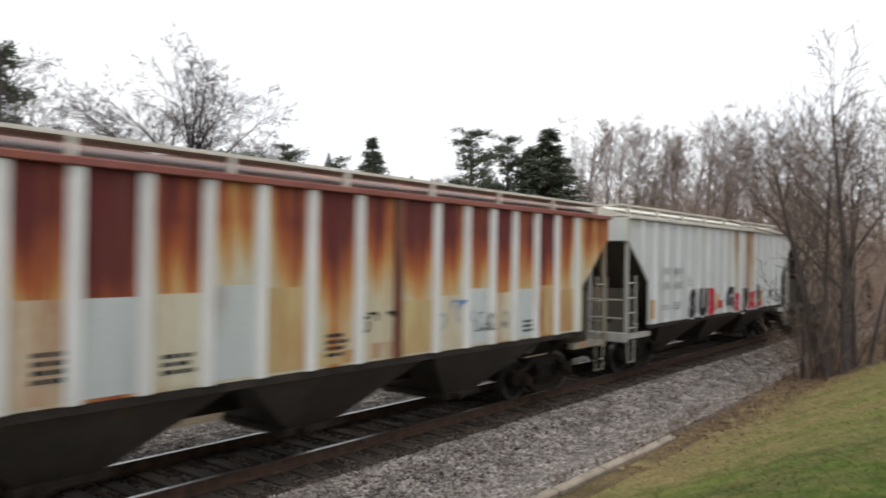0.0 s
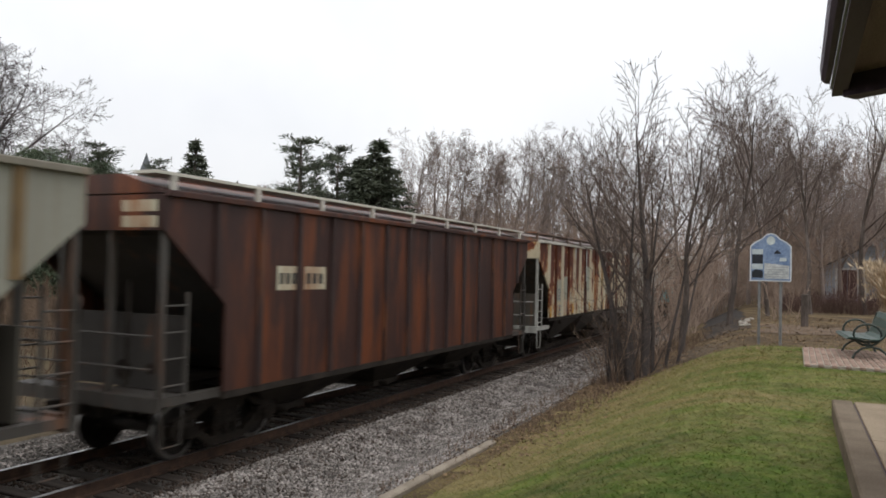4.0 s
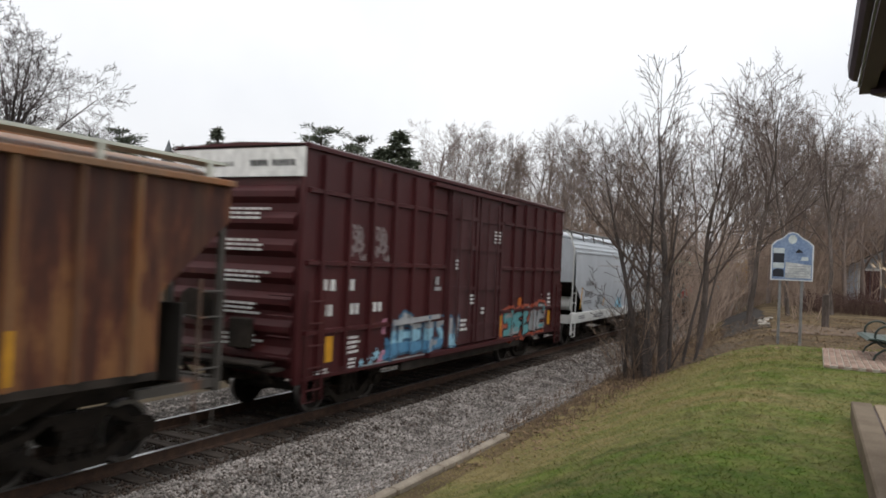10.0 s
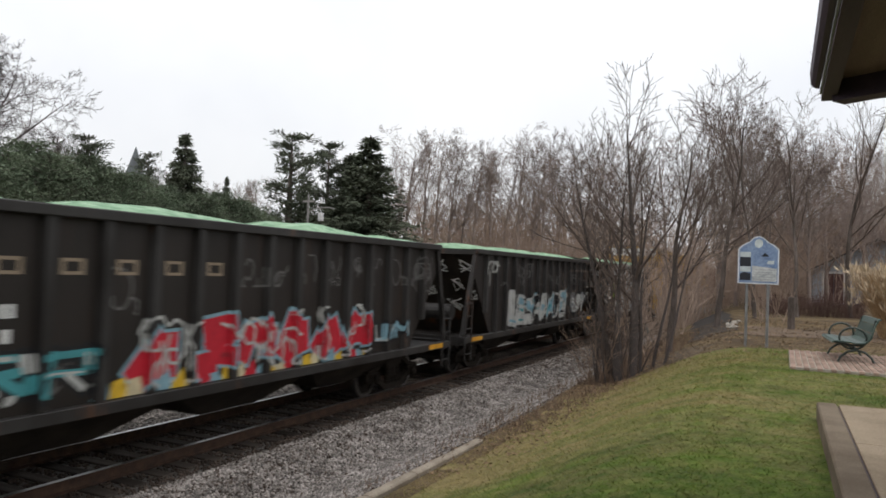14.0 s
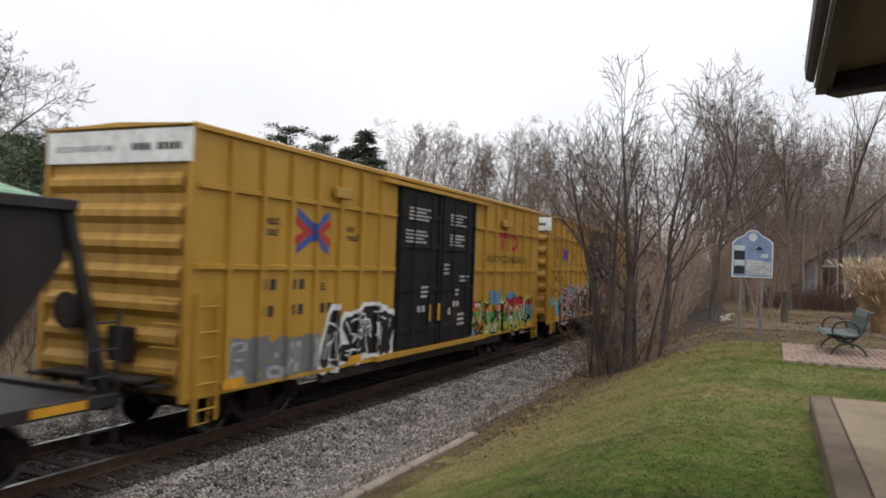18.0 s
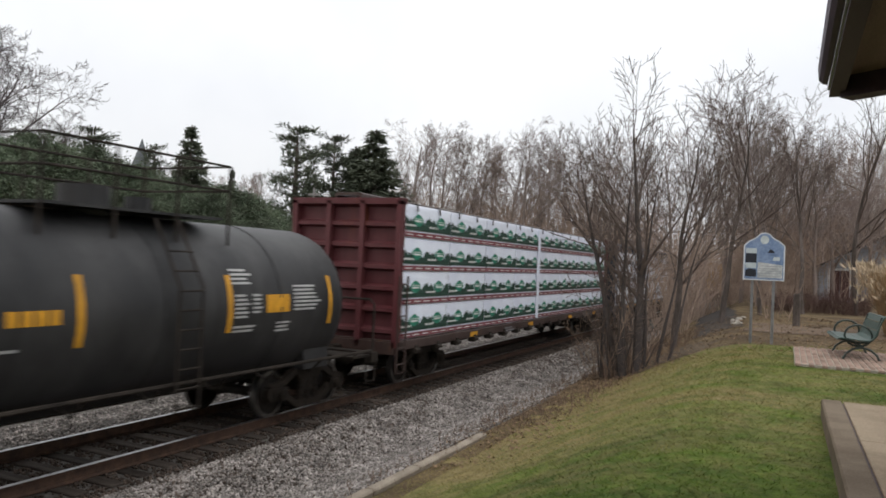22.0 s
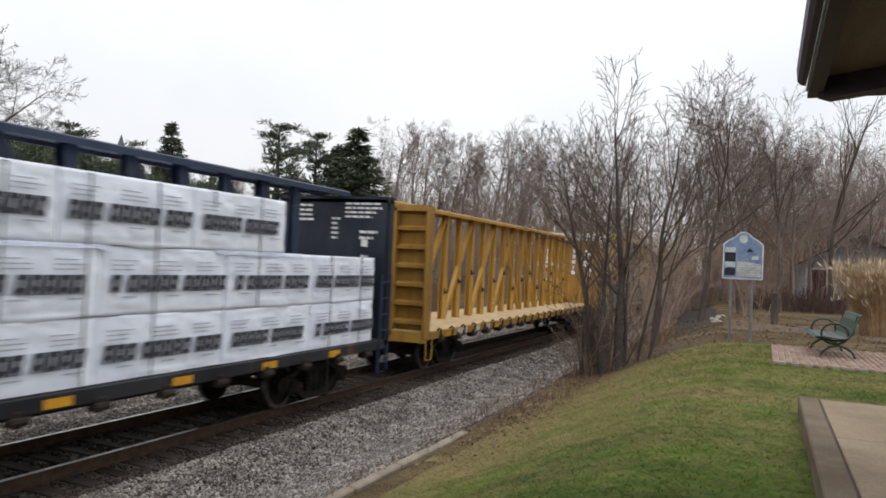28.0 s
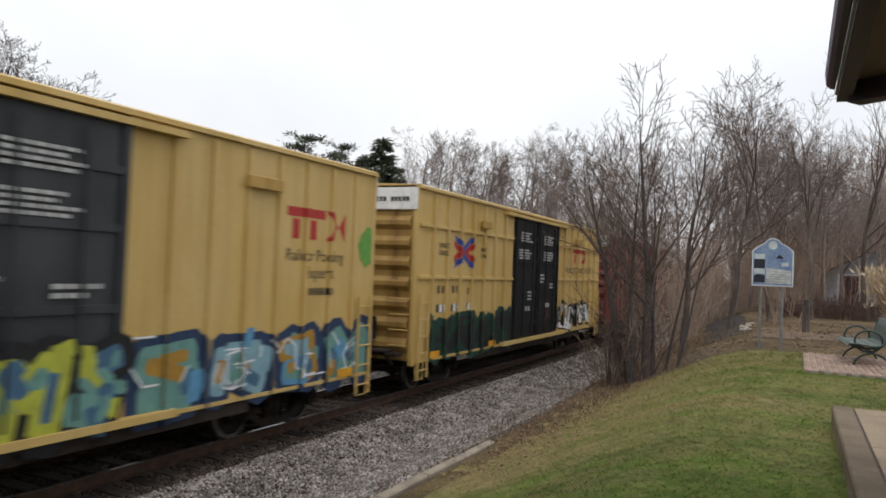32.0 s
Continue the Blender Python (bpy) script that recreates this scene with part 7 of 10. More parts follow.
# ---------------------------------------------------------------- centre-beam flat cars
def centerbeam(label, front, rear, frame_m, bulk_m, deck_m, top=4.42, posts=16, sill_m=None, shift=0.0, bare=False):
    car, h = car_base("centerbeam_flat_car", label, "flat car", front, rear, 2.3, sill=(0.6, 1.0))
    bm = bmesh.new()
    box(bm, -1.4, 1.4, -h + 0.05, h - 0.05, 1.05, 1.15, bevel=0.01)
    part("deck", bm, deck_m, car)
    for s in (1, -1):
        bm = bmesh.new()
        box(bm, s * 1.36, s * 1.46, -h + 0.05, h - 0.05, 0.93, 1.13, bevel=0.01)
        part("side_sill", bm, sill_m or frame_m, car)
        for k in range(17):                            # winches and stake feet
            y = -h + 1.0 + (2 * h - 2.0) * k / 16
            bm = bmesh.new()
            box(bm, s * 1.3, s * 1.5, y - 0.07, y + 0.07, 0.8, 1.0, bevel=0.015)
            rod(bm, (s * 1.5, y - 0.12, 0.88), (s * 1.5, y + 0.12, 0.88), 0.055, 8)
            part("winch", bm, M["under"], car)
    pitch = 1.13
    ys = [(i - (posts - 1) / 2) * pitch + shift for i in range(posts)]
    for i, y in enumerate(ys):
        bm = bmesh.new()
        w = 0.085
        flare = 0.15 if i % 2 == 0 else 0.125            # posts widen towards the deck
        for k in (-1, 1):
            prism(bm, [(y - flare, 1.15), (y + flare, 1.15), (y + flare * 0.95, 2.3), (y + w * 1.1, 2.5), (y + w * 0.95, top - 0.02), (y - w * 0.95, top - 0.02), (y - w * 1.1, 2.5), (y - flare * 0.95, 2.3)], k * 0.065, k * 0.09, "x")
        box(bm, -0.065, 0.065, y - 0.02, y + 0.02, 1.15, top - 0.02)
        if i % 2 == 0:                                 # gusset where the diagonals meet the chord
            for k in (-1, 1):
                prism(bm, [(y - 0.11, top - 0.05), (y + 0.11, top - 0.05), (y + 0.13, top - 0.2), (y + 0.09, top - 0.36), (y - 0.09, top - 0.36), (y - 0.13, top - 0.2)], k * 0.094, k * 0.108, "x")
        part("post", bm, frame_m, car)
    spans = [(0, 2, 1), (2, 4, 1), (4, 6, 1), (6, 8, 1), (7, 9, -1), (9, 11, -1), (11, 13, -1), (13, 15, -1)]
    for a, b, rise in spans:
        bm = bmesh.new()
        zz = (1.2, top - 0.12) if rise > 0 else (top - 0.12, 1.2)
        beam(bm, (0.02 * rise, ys[a] + 0.1, zz[0]), (0.02 * rise, ys[b] - 0.1, zz[1]), 0.13, 0.12)
        part("diagonal", bm, frame_m, car)
    for e in (1, -1):
        bm = bmesh.new()
        beam(bm, (0, e * ys[-1], 1.95), (0, e * (h - 0.3), 1.2), 0.16, 0.18)
        part("end_brace", bm, frame_m, car)
    bm = bmesh.new()
    prism(bm, [(-0.3, top + 0.05), (-0.36, top + 0.02), (-0.36, top - 0.08), (-0.32, top - 0.08), (-0.3, top - 0.02), (0.3, top - 0.02), (0.32, top - 0.08), (0.36, top - 0.08), (0.36, top + 0.02), (0.3, top + 0.05)], -h + 0.1, h - 0.1, "y")
    part("top_chord", bm, frame_m, car)
    for e in (1, -1):
        bm = bmesh.new()
        box(bm, -1.42, 1.42, e * (h - 0.28), e * (h - 0.2), 1.1, 4.28)
        part("bulkhead", bm, bulk_m, car)
        bm = bmesh.new()
        for x in (-1.4, -0.45, 0.45, 1.4):
            box(bm, x - 0.06, x + 0.06, e * (h - 0.2), e * h, 1.0, 4.28)
        for k in range(7):
            z = 1.35 + k * 0.48
            prism(bm, [(e * (h - 0.2), z - 0.09), (e * (h - 0.06), z - 0.04), (e * (h - 0.06), z + 0.04), (e * (h - 0.2), z + 0.09)], -1.34, 1.34, "x")
        box(bm, -1.46, 1.46, e * (h - 0.28), e * h, 4.2, 4.34)
        part("bulkhead_frame", bm, bulk_m, car)
        bm = bmesh.new()
        box(bm, -1.42, 1.42, e * (h - 0.15), e * h, 0.85, 1.12)
        part("end_sill", bm, frame_m, car)
        if bare:                                       # broad side flanges with a seam, ladder set back on the end
            for s in (1, -1):
                bm = bmesh.new()
                box(bm, s * 1.4, s * 1.465, e * (h - 0.26), e * (h + 0.1), 0.95, 4.3, bevel=0.012)
                box(bm, s * 1.465, s * 1.478, e * (h - 0.18), e * (h + 0.04), 2.3, 2.62)
                part("side_flange", bm, bulk_m, car)
        else:
            ladder(car, 1.47, e * (h - 0.05), e * (h - 0.45), 0.45, 2.6, frame_m, 6)
        step_loop(car, 1.44, e * (h - 0.3), frame_m)
    bm = bmesh.new()
    rod(bm, (-0.7, -h - 0.05, 2.1), (-0.7, -h - 0.1, 2.1), 0.27, 14)
    part("brake_wheel", bm, M["under"], car)
    return car, h


wrap = paint("white_plastic_wrap", (0.75, 0.79, 0.9), 0.0, 0.0, 0.05, 65.0, rough=0.24)
wrap_g = flat("print_green", (0.02, 0.055, 0.038))
wrap_l = flat("print_light_green", (0.03, 0.22, 0.14))
wrap_m = flat("print_maroon", (0.19, 0.045, 0.055))


def pack_mesh(rng, L, H, D, deep=1.0):
    """A wrapped lumber pack: a soft-edged block whose plastic is creased; origin at its near lower corner, +y along, +z up, depth towards -x."""
    bm = bmesh.new()
    ny, nz = 56, 20
    o = rng.uniform(0, 90)
    pulls = [(rng.uniform(0, L), rng.choice((0.0, H)), rng.uniform(-0.5, 0.5)) for _ in range(4)]
    g = []
    for j in range(ny + 1):
        row = []
        for i in range(nz + 1):
            y, z = L * j / ny, H * i / nz
            e = min(j / ny * 8, (ny - j) / ny * 8, i / nz * 4, (nz - i) / nz * 4, 1)
            edge = 1 - smoothstep(0.0, 0.6, min(z, H - z) / (H * 0.5))
            fold = noise.noise(Vector((o, y * 1.3, z * 13))) * (0.25 + 0.75 * edge) + 0.5 * noise.noise(Vector((o + 5, y * 5 + z * 4, z * 6)))
            tent = sum(math.cos(22 * math.atan2(z - pz, y - py) + k) * math.exp(-2.2 * math.hypot(y - py, z - pz)) for py, pz, k in pulls)
            row.append(bm.verts.new((-0.014 * (1 - e) ** 2 + deep * (0.018 * fold + 0.007 * tent), y, z + (-0.03 * abs(noise.noise(Vector((o, y * 1.7, 0)))) if i == 0 else 0))))
        g.append(row)
    for j in range(ny):
        for i in range(nz):
            bm.faces.new((g[j][i], g[j + 1][i], g[j + 1][i + 1], g[j][i + 1])).smooth = True
    b = [bm.verts.new((-D, y, z)) for y, z in ((0, 0), (L, 0), (L, H), (0, H))]
    loop = [[g[j][0] for j in range(ny + 1)], [g[ny][i] for i in range(nz + 1)], [g[j][nz] for j in range(ny, -1, -1)], [g[0][i] for i in range(nz, -1, -1)]]
    for k in range(4):
        bm.faces.new(loop[k][::-1] + [b[k], b[(k + 1) % 4]])
    bm.faces.new(b[::-1])
    me = bpy.data.meshes.new("lumber_pack")
    bm.normal_update()
    bm.to_mesh(me), bm.free()
    me.materials.append(wrap)
    return me


maroon_cb = paint("maroon_flat_car", (0.082, 0.017, 0.02), 0.1, 0.0, 0.35, 66.0)
rusty_sill = paint("rusty_brown_sill", (0.04, 0.022, 0.018), 0.1, 0.0, 0.5, 67.0)
car, h = centerbeam("maroon centre-beam flat car loaded with wrapped lumber", 248.6, 269.65, rusty_sill, maroon_cb, rusty_sill)
rng = random.Random(77)
PL, PH = 2.44, 0.775
shapes = [pack_mesh(rng, PL - 0.02, PH - 0.012, 1.2, 0.5) for _ in range(3)]


def forest_print(L, seed):
    """Dark green treetop silhouette with a ground strip, as printed on the wrap."""
    r = random.Random(seed)
    bm = bmesh.new()
    n = 130
    tops = []
    for i in range(n + 1):
        y = L * i / n
        base = 0.27 + 0.16 * (0.5 + 0.5 * math.cos(2 * math.pi * (y - 1.22) / 1.2)) + 0.035 * math.sin(i * 0.31 + seed * 2) + (r.uniform(0.02, 0.1) if i % 2 else 0)
        tops.append((y, base))
    for (ya, za), (yb, zb) in zip(tops, tops[1:]):
        plate(bm, 0.022, [(ya, 0.17), (yb, 0.17), (yb, zb), (ya, za)], 0, 0.002)
    return finish(bm, "forest_print", wrap_g)


fp = [forest_print(PL - 0.03, k) for k in (1, 4)]
bm = bmesh.new()
for cy in (0.62, 1.82):
    plate(bm, 0.026, [(cy - 0.25, 0.4), (cy - 0.2, 0.34), (cy - 0.06, 0.27), (cy + 0.06, 0.27), (cy + 0.2, 0.34), (cy + 0.25, 0.4), (cy + 0.24, 0.46), (cy + 0.08, 0.54), (cy, 0.56), (cy - 0.08, 0.54), (cy - 0.24, 0.46)], 0, 0.002)
diamond = finish(bm, "diamond_print", wrap_l)
bm = bmesh.new()
for cy in (0.62, 1.82):
    plate(bm, 0.03, rect(cy - 0.22, cy + 0.22, 0.44, 0.455), 0, 0.002)
    plate(bm, 0.03, rect(cy - 0.17, cy + 0.17, 0.375, 0.415), 0, 0.002)
for cy in (1.22, 0.05):
    stencil_rows(bm, 0.026, cy - 0.05, 0.26, 0.6, 1, random.Random(3), hgt=0.045)
white_bar = finish(bm, "white_print", MARK_W)
bm = bmesh.new()
plate(bm, 0.022, rect(0, PL - 0.02, 0.02, 0.13), 0, 0.002)
band = finish(bm, "maroon_print", wrap_m)
bm = bmesh.new()
for k in range(5):
    plate(bm, 0.03, rect(0.1 + k * 0.48, 0.4 + k * 0.48, 0.06, 0.085), 0, 0.002)
band_w = finish(bm, "white_print", MARK_W)
for s in (1, -1):
    for tier in range(4):
        for k in range(8):
            y = -h + 0.33 + k * PL * 1.043
            ob = part("lumber_pack", shapes[(k + tier) % 3], None, car, "lumber pack in white printed wrap")
            m = pose(1.38, y, 1.16 + tier * PH) if s > 0 else pose(-1.38, y + PL, 1.16 + tier * PH, 0, 0, 180)
            ob.matrix_local = m @ Matrix.Diagonal((1, 1.043, 1, 1))
            if s > 0:
                for me in (fp[(k + tier) % 2], diamond, white_bar, band, band_w):
                    part(me.name.split(".")[0], me, None, ob, kind="stuff")
strap = flat("strap", (0.06, 0.06, 0.065))
for k in range(16):
    y = -h + 0.9 + k * 1.22
    bm = bmesh.new()
    box(bm, 0.1, 1.41, y - 0.03, y + 0.03, 1.16 + 4 * PH, 1.16 + 4 * PH + 0.012)
    box(bm, 1.408, 1.42, y - 0.03, y + 0.03, 1.16 + 4 * PH - 0.16, 1.16 + 4 * PH + 0.012)
    part("strap", bm, strap, car, "dark tie-down strap")
bm = bmesh.new()
plate(bm, 1.412, [(-0.36, 1.2), (-0.1, 1.14), (-0.06, 2.0), (-0.12, 2.6), (-0.05, 3.3), (-0.1, 4.2), (-0.38, 4.22), (-0.34, 3.4), (-0.4, 2.7), (-0.33, 1.9)], 0, 0.012)
part("wrap_flap", bm, wrap, car, "hanging white wrap edge")
reflectors(car, 1.47, (-6.0, -1.0, 4.0, 8.0), 0.96, 1.08, 0.5)
marks(car, 1.465, [(-3.5, 1.0, 0.9, 2, 0.04), (6.9, 0.96, 0.4, 1, 0.06)], MARK_G, seed=55)

navy = paint("navy_flat_car", (0.011, 0.021, 0.048), 0.0, 0.0, 0.3, 68.0)
# bulkheads take a darker navy than the frame
navy_bulk = paint("grimy_navy_bulkhead", (0.006, 0.0105, 0.021), 0.0, 0.0, 0.4, 68.5)
print_k = flat("print_black", (0.045, 0.048, 0.06))
dark_sill = paint("near_black_sill", (0.012, 0.013, 0.017), 0.1, 0.0, 0.3, 70.0)


def brand_blocks(rng, L, z0):
    """Rows of five slanted dark blocks with pale slits, standing for the printed trade mark."""
    bm = bmesh.new()
    y = -rng.uniform(0.0, 0.9)
    while y < L:
        for c in range(5):
            a, b = y + c * 0.192, y + c * 0.192 + 0.178
            if a < 0.02 or b > L - 0.03:
                continue
            hole, k = rng.uniform(0.055, 0.1), 0.14
            for ya, yb, za, zb in ((a, a + 0.062, 0, 0.24), (b - 0.066, b - 0.008, 0, 0.24), (a + 0.062, b - 0.066, 0.175, 0.24), (a + 0.062, b - 0.066, hole - 0.05, hole + 0.01)):
                plate(bm, 0.042, [(ya + za * k, z0 + za), (yb + za * k, z0 + za), (yb + zb * k, z0 + zb), (ya + zb * k, z0 + zb)], 0, 0.002)
        y += 1.045
    return finish(bm, "brand_print", print_k)


for front, rear, seed in ((271.35, 292.0, 5), (293.4, 314.0, 6)):
    car, h = centerbeam("navy centre-beam flat car with white wrapped lumber", front, rear, navy, navy_bulk, dark_sill, sill_m=dark_sill)
    rng = random.Random(seed)
    PH2 = 0.9
    sh = [pack_mesh(rng, PL + 0.004, PH2 + 0.02, 1.2, 1.5) for _ in range(4)]
    brands = [brand_blocks(rng, PL, 0.3) for _ in range(4)]
    bm = bmesh.new()
    for wd in range(3):
        for zz in (0.6, 0.66, 0.72):
            stencil_rows(bm, 0.042, 0.15 + wd * 0.8, zz, 0.5, 1, rng, hgt=0.016, pitch=0.05)
        stencil_rows(bm, 0.042, 0.35 + wd * 0.8, 0.23, 0.3, 1, rng, hgt=0.02, pitch=0.04)
    fine_p = finish(bm, "fine_print", flat("pale_grey_print", (0.36, 0.38, 0.42)))
    for s in (1, -1):
        for tier in range(3):
            n = 8 if tier < 2 else 7
            for k in range(n):
                short = 0.945 if tier == 2 and seed == 6 else 1.0
                y = -h + 0.33 + k * PL * 1.005 * short
                ob = part("lumber_pack", sh[(k * 3 + tier) % 4], None, car, "lumber pack in white printed wrap")
                z = 1.1 + tier * (PH2 + 0.03)
                ob.matrix_local = (pose(1.38 + rng.uniform(-0.02, 0.03), y, z) if s > 0 else pose(-1.38, y + PL, z, 0, 0, 180)) @ Matrix.Diagonal((1, short, 1, 1))
                if s > 0:
                    part("brand_print", brands[(k + tier * 2) % 4], None, ob, kind="stuff")
                    part("fine_print", fine_p, None, ob, kind="stuff")
    # loose wrap that hangs over the tier below, and dark gaps where it has torn
    for k in range(9):
        y, z = rng.uniform(-h + 0.5, h - 3.5), 1.1 + rng.choice((1, 2)) * (PH2 + 0.015)
        ln = rng.uniform(1.0, 2.6)
        bm = bmesh.new()
        n = 16
        rows = [[bm.verts.new((1.412 + 0.02 * f + 0.015 * math.sin(i * 1.7 + k) * f, y + ln * i / n, z + 0.03 - f * (0.05 + 0.12 * abs(noise.noise(Vector((k, i * 0.4, 1.0))))) )) for i in range(n + 1)] for f in (0.0, 0.5, 1.0)]
        for ra, rb in zip(rows, rows[1:]):
            for i in range(n):
                bm.faces.new((ra[i], rb[i], rb[i + 1], ra[i + 1]))
        bmesh.ops.solidify(bm, geom=bm.faces[:], thickness=0.004)
        part("wrap_flap", bm, wrap, car, "hanging creased plastic edge", smooth=True)
    for k in range(17):
        y = -h + 0.75 + k * 1.16
        top_z = 1.1 + (3 if y < h - 3 else 2) * (PH2 + 0.015)
        bm = bmesh.new()
        box(bm, 0.1, 1.42, y - 0.022, y + 0.022, top_z, top_z + 0.012)
        box(bm, 1.418, 1.426, y - 0.009, y + 0.009, top_z - rng.choice((0.2, 1.8, 2.7, 2.7, 2.7)), top_z + 0.012)
        part("strap", bm, strap, car, "dark tie-down strap")
    reflectors(car, 1.47, [-h + 1.5 + k * 2.1 for k in range(9)], 0.96, 1.08, 0.4)
    bm = bmesh.new()
    for yy, zz, ww, rr, hh in ((-0.9, 4.1, 0.5, 4, 0.05), (0.35, 4.15, 0.95, 4, 0.045), (0.0, 3.8, 0.25, 5, 0.05), (0.75, 3.5, 0.5, 2, 0.06), (0.8, 3.2, 0.2, 2, 0.16)):
        stencil_rows(bm, 0, yy, zz, ww, rr, rng, hgt=hh, pitch=hh * 2.2)
    for v in bm.verts:
        v.co = (v.co.y, h - 0.285 - v.co.x, v.co.z)
    part("stencil", bm, MARK_W, car, "white stencilled lines", kind="stuff")

cb_yel = paint("flat_car_yellow", (0.40, 0.22, 0.035), 0.3, 0.0, 0.4, 69.0, fade=(0.46, 0.27, 0.06), edge=0.1, light=(0.2, 0.1, 0.03))
cb_dirty = paint("grimy_flat_car_yellow", (0.32, 0.175, 0.03), 0.3, 0.0, 0.6, 69.5, edge=0.25, light=(0.2, 0.1, 0.03))
cb_deck = shade("pale_timber_deck", (0.42, 0.30, 0.16), (0.52, 0.40, 0.25), 2.0, 30, 0.8, stretch=(3, 0.5, 1), bump=0.2)
car, h = centerbeam("empty yellow centre-beam flat car", 316.0, 336.75, cb_yel, cb_dirty, cb_deck, sill_m=cb_dirty, shift=0.19, bare=True)
for k in range(24):                                    # strap hooks along the deck edge
    y = -h + 0.8 + (2 * h - 1.6) * k / 23
    bm = bmesh.new()
    path_rod(bm, [(1.43, y, 1.13), (1.49, y, 1.2), (1.53, y + 0.05, 1.16), (1.5, y + 0.1, 1.02), (1.47, y + 0.06, 0.9)], 0.024, 5)
    part("strap_hook", bm, M["under"], car)
for k in range(16):                                    # slack chains caught on the posts
    y = (k - 7.5) * 1.13 + 0.19
    bm = bmesh.new()
    z = 2.3 + 0.35 * math.sin(k * 2.1)
    path_rod(bm, [(0.1, y - 0.1, z + 0.04), (0.11, y, z - 0.03), (0.1, y + 0.11, z + 0.03)], 0.022, 5)
    rod(bm, (0.1, y - 0.11, z - 0.06), (0.1, y - 0.09, z + 0.1), 0.03, 6)
    part("chain", bm, M["under"], car)
rng = random.Random(14)
bm = bmesh.new()                                       # scraps of torn wrap left on the posts
for k in range(64):
    y = (rng.choice((6, 8, 9, 10, 11, 12, 13, 14, 15, 12, 14)) - 7.5) * 1.13 + 0.19
    z = rng.choice((1.6, 2.3, 2.4, 3.0, 3.1, 3.8)) + rng.uniform(-0.1, 0.1)
    y += rng.uniform(-0.02, 0.02)
    a = rng.uniform(-0.08, 0.02)
    beam(bm, (0.1, y + a, z), (0.1, y + a + rng.uniform(0.03, 0.09), z + rng.uniform(-0.06, 0.06)), 0.02 + rng.random() * 0.03, 0.012)
for x0, z0, z1 in ((-1.2, 2.9, 3.9), (-0.95, 3.0, 3.9), (0.15, 2.6, 3.95), (0.75, 3.0, 3.9), (0.95, 2.5, 3.8), (-1.15, 2.1, 2.7)):
    for k in range(5):
        za, zb = z0 + (z1 - z0) * k / 5, z0 + (z1 - z0) * (k + rng.uniform(0.6, 1.0)) / 5
        box(bm, x0 + rng.uniform(-0.03, 0.03), x0 + rng.uniform(0.12, 0.2), h - 0.29, h - 0.282, za, zb)
part("wrap_scrap", bm, wrap, car, "scraps of torn white wrap", kind="stuff")
reflectors(car, 1.47, (-h + 1.6, -h + 5.5, 0.0, h - 5.5, h - 1.6), 0.95, 1.07, 0.55)
marks(car, 1.466, [(-8.2, 0.95, 0.75, 4, 0.16), (-6.95, 0.95, 0.5, 3, 0.16), (-5.9, 0.95, 0.36, 2, 0.16)], MARK_W, seed=57)


def when(d):
    """The time at which the train has moved d metres."""
    return (-10.5 + math.sqrt(10.5 ** 2 + 4 * 0.00625 * max(0.0, d))) / (2 * 0.00625)


def motions():
    for car, y0 in CARS:
        walk(car, [(t, pose(TRACK_X, y0 - run(t), 0)) for t in (0, 4, 8, 12, 16, 20, 24, 28, 32)])
    for wheel, k, dy in WHEELS:                        # roll while they pass the open stretch
        y0 = CARS[k][1] + dy
        a, b = max(0.0, when(y0 - 42)), min(32.0, when(y0 + 1))
        n = max(1, math.ceil((b - a) / 0.05))
        ts = [a + (b - a) * i / n for i in range(n + 1)]
        side = wheel.location.y
        rows = [(t, pose(0, side, 0.425, math.degrees((run(t) - run(a)) / 0.425))) for t in ts if b > a + 0.1]
        rows = rows or [(0.0, pose(0, side, 0.425))]
        if rows[0][0] > 0.05:
            rows.insert(0, (0.0, rows[0][1]))
        if rows[-1][0] < 31.95:
            rows.append((32.0, rows[-1][1]))
        walk(wheel, rows)

# ---------------------------------------------------------------- plants
def tubes(segs, sides=3):
    """Quads of tapered tubes for an array of segments x0 y0 z0 x1 y1 z1 r0 r1."""
    s = np.asarray(segs, float)
    p, q, r0, r1 = s[:, 0:3], s[:, 3:6], s[:, 6], s[:, 7]
    d = q - p
    d /= np.linalg.norm(d, axis=1, keepdims=True) + 1e-9
    ref = np.where(np.abs(d[:, 2:3]) > 0.9, np.array([[1.0, 0, 0]]), np.array([[0, 0, 1.0]]))
    u = np.cross(d, ref)
    u /= np.linalg.norm(u, axis=1, keepdims=True) + 1e-9
    w = np.cross(d, u)
    vs = []
    for c, r in ((p, r0), (q, r1)):
        for k in range(sides):
            a = 2 * math.pi * k / sides
            vs.append(c + (u * math.cos(a) + w * math.sin(a)) * r[:, None])
    n = len(s)
    V = np.stack(vs, 1).reshape(-1, 3)
    base = np.arange(n)[:, None] * 2 * sides
    F = np.concatenate([base + np.array([[k, (k + 1) % sides, sides + (k + 1) % sides, sides + k]]) for k in range(sides)])
    return V, F


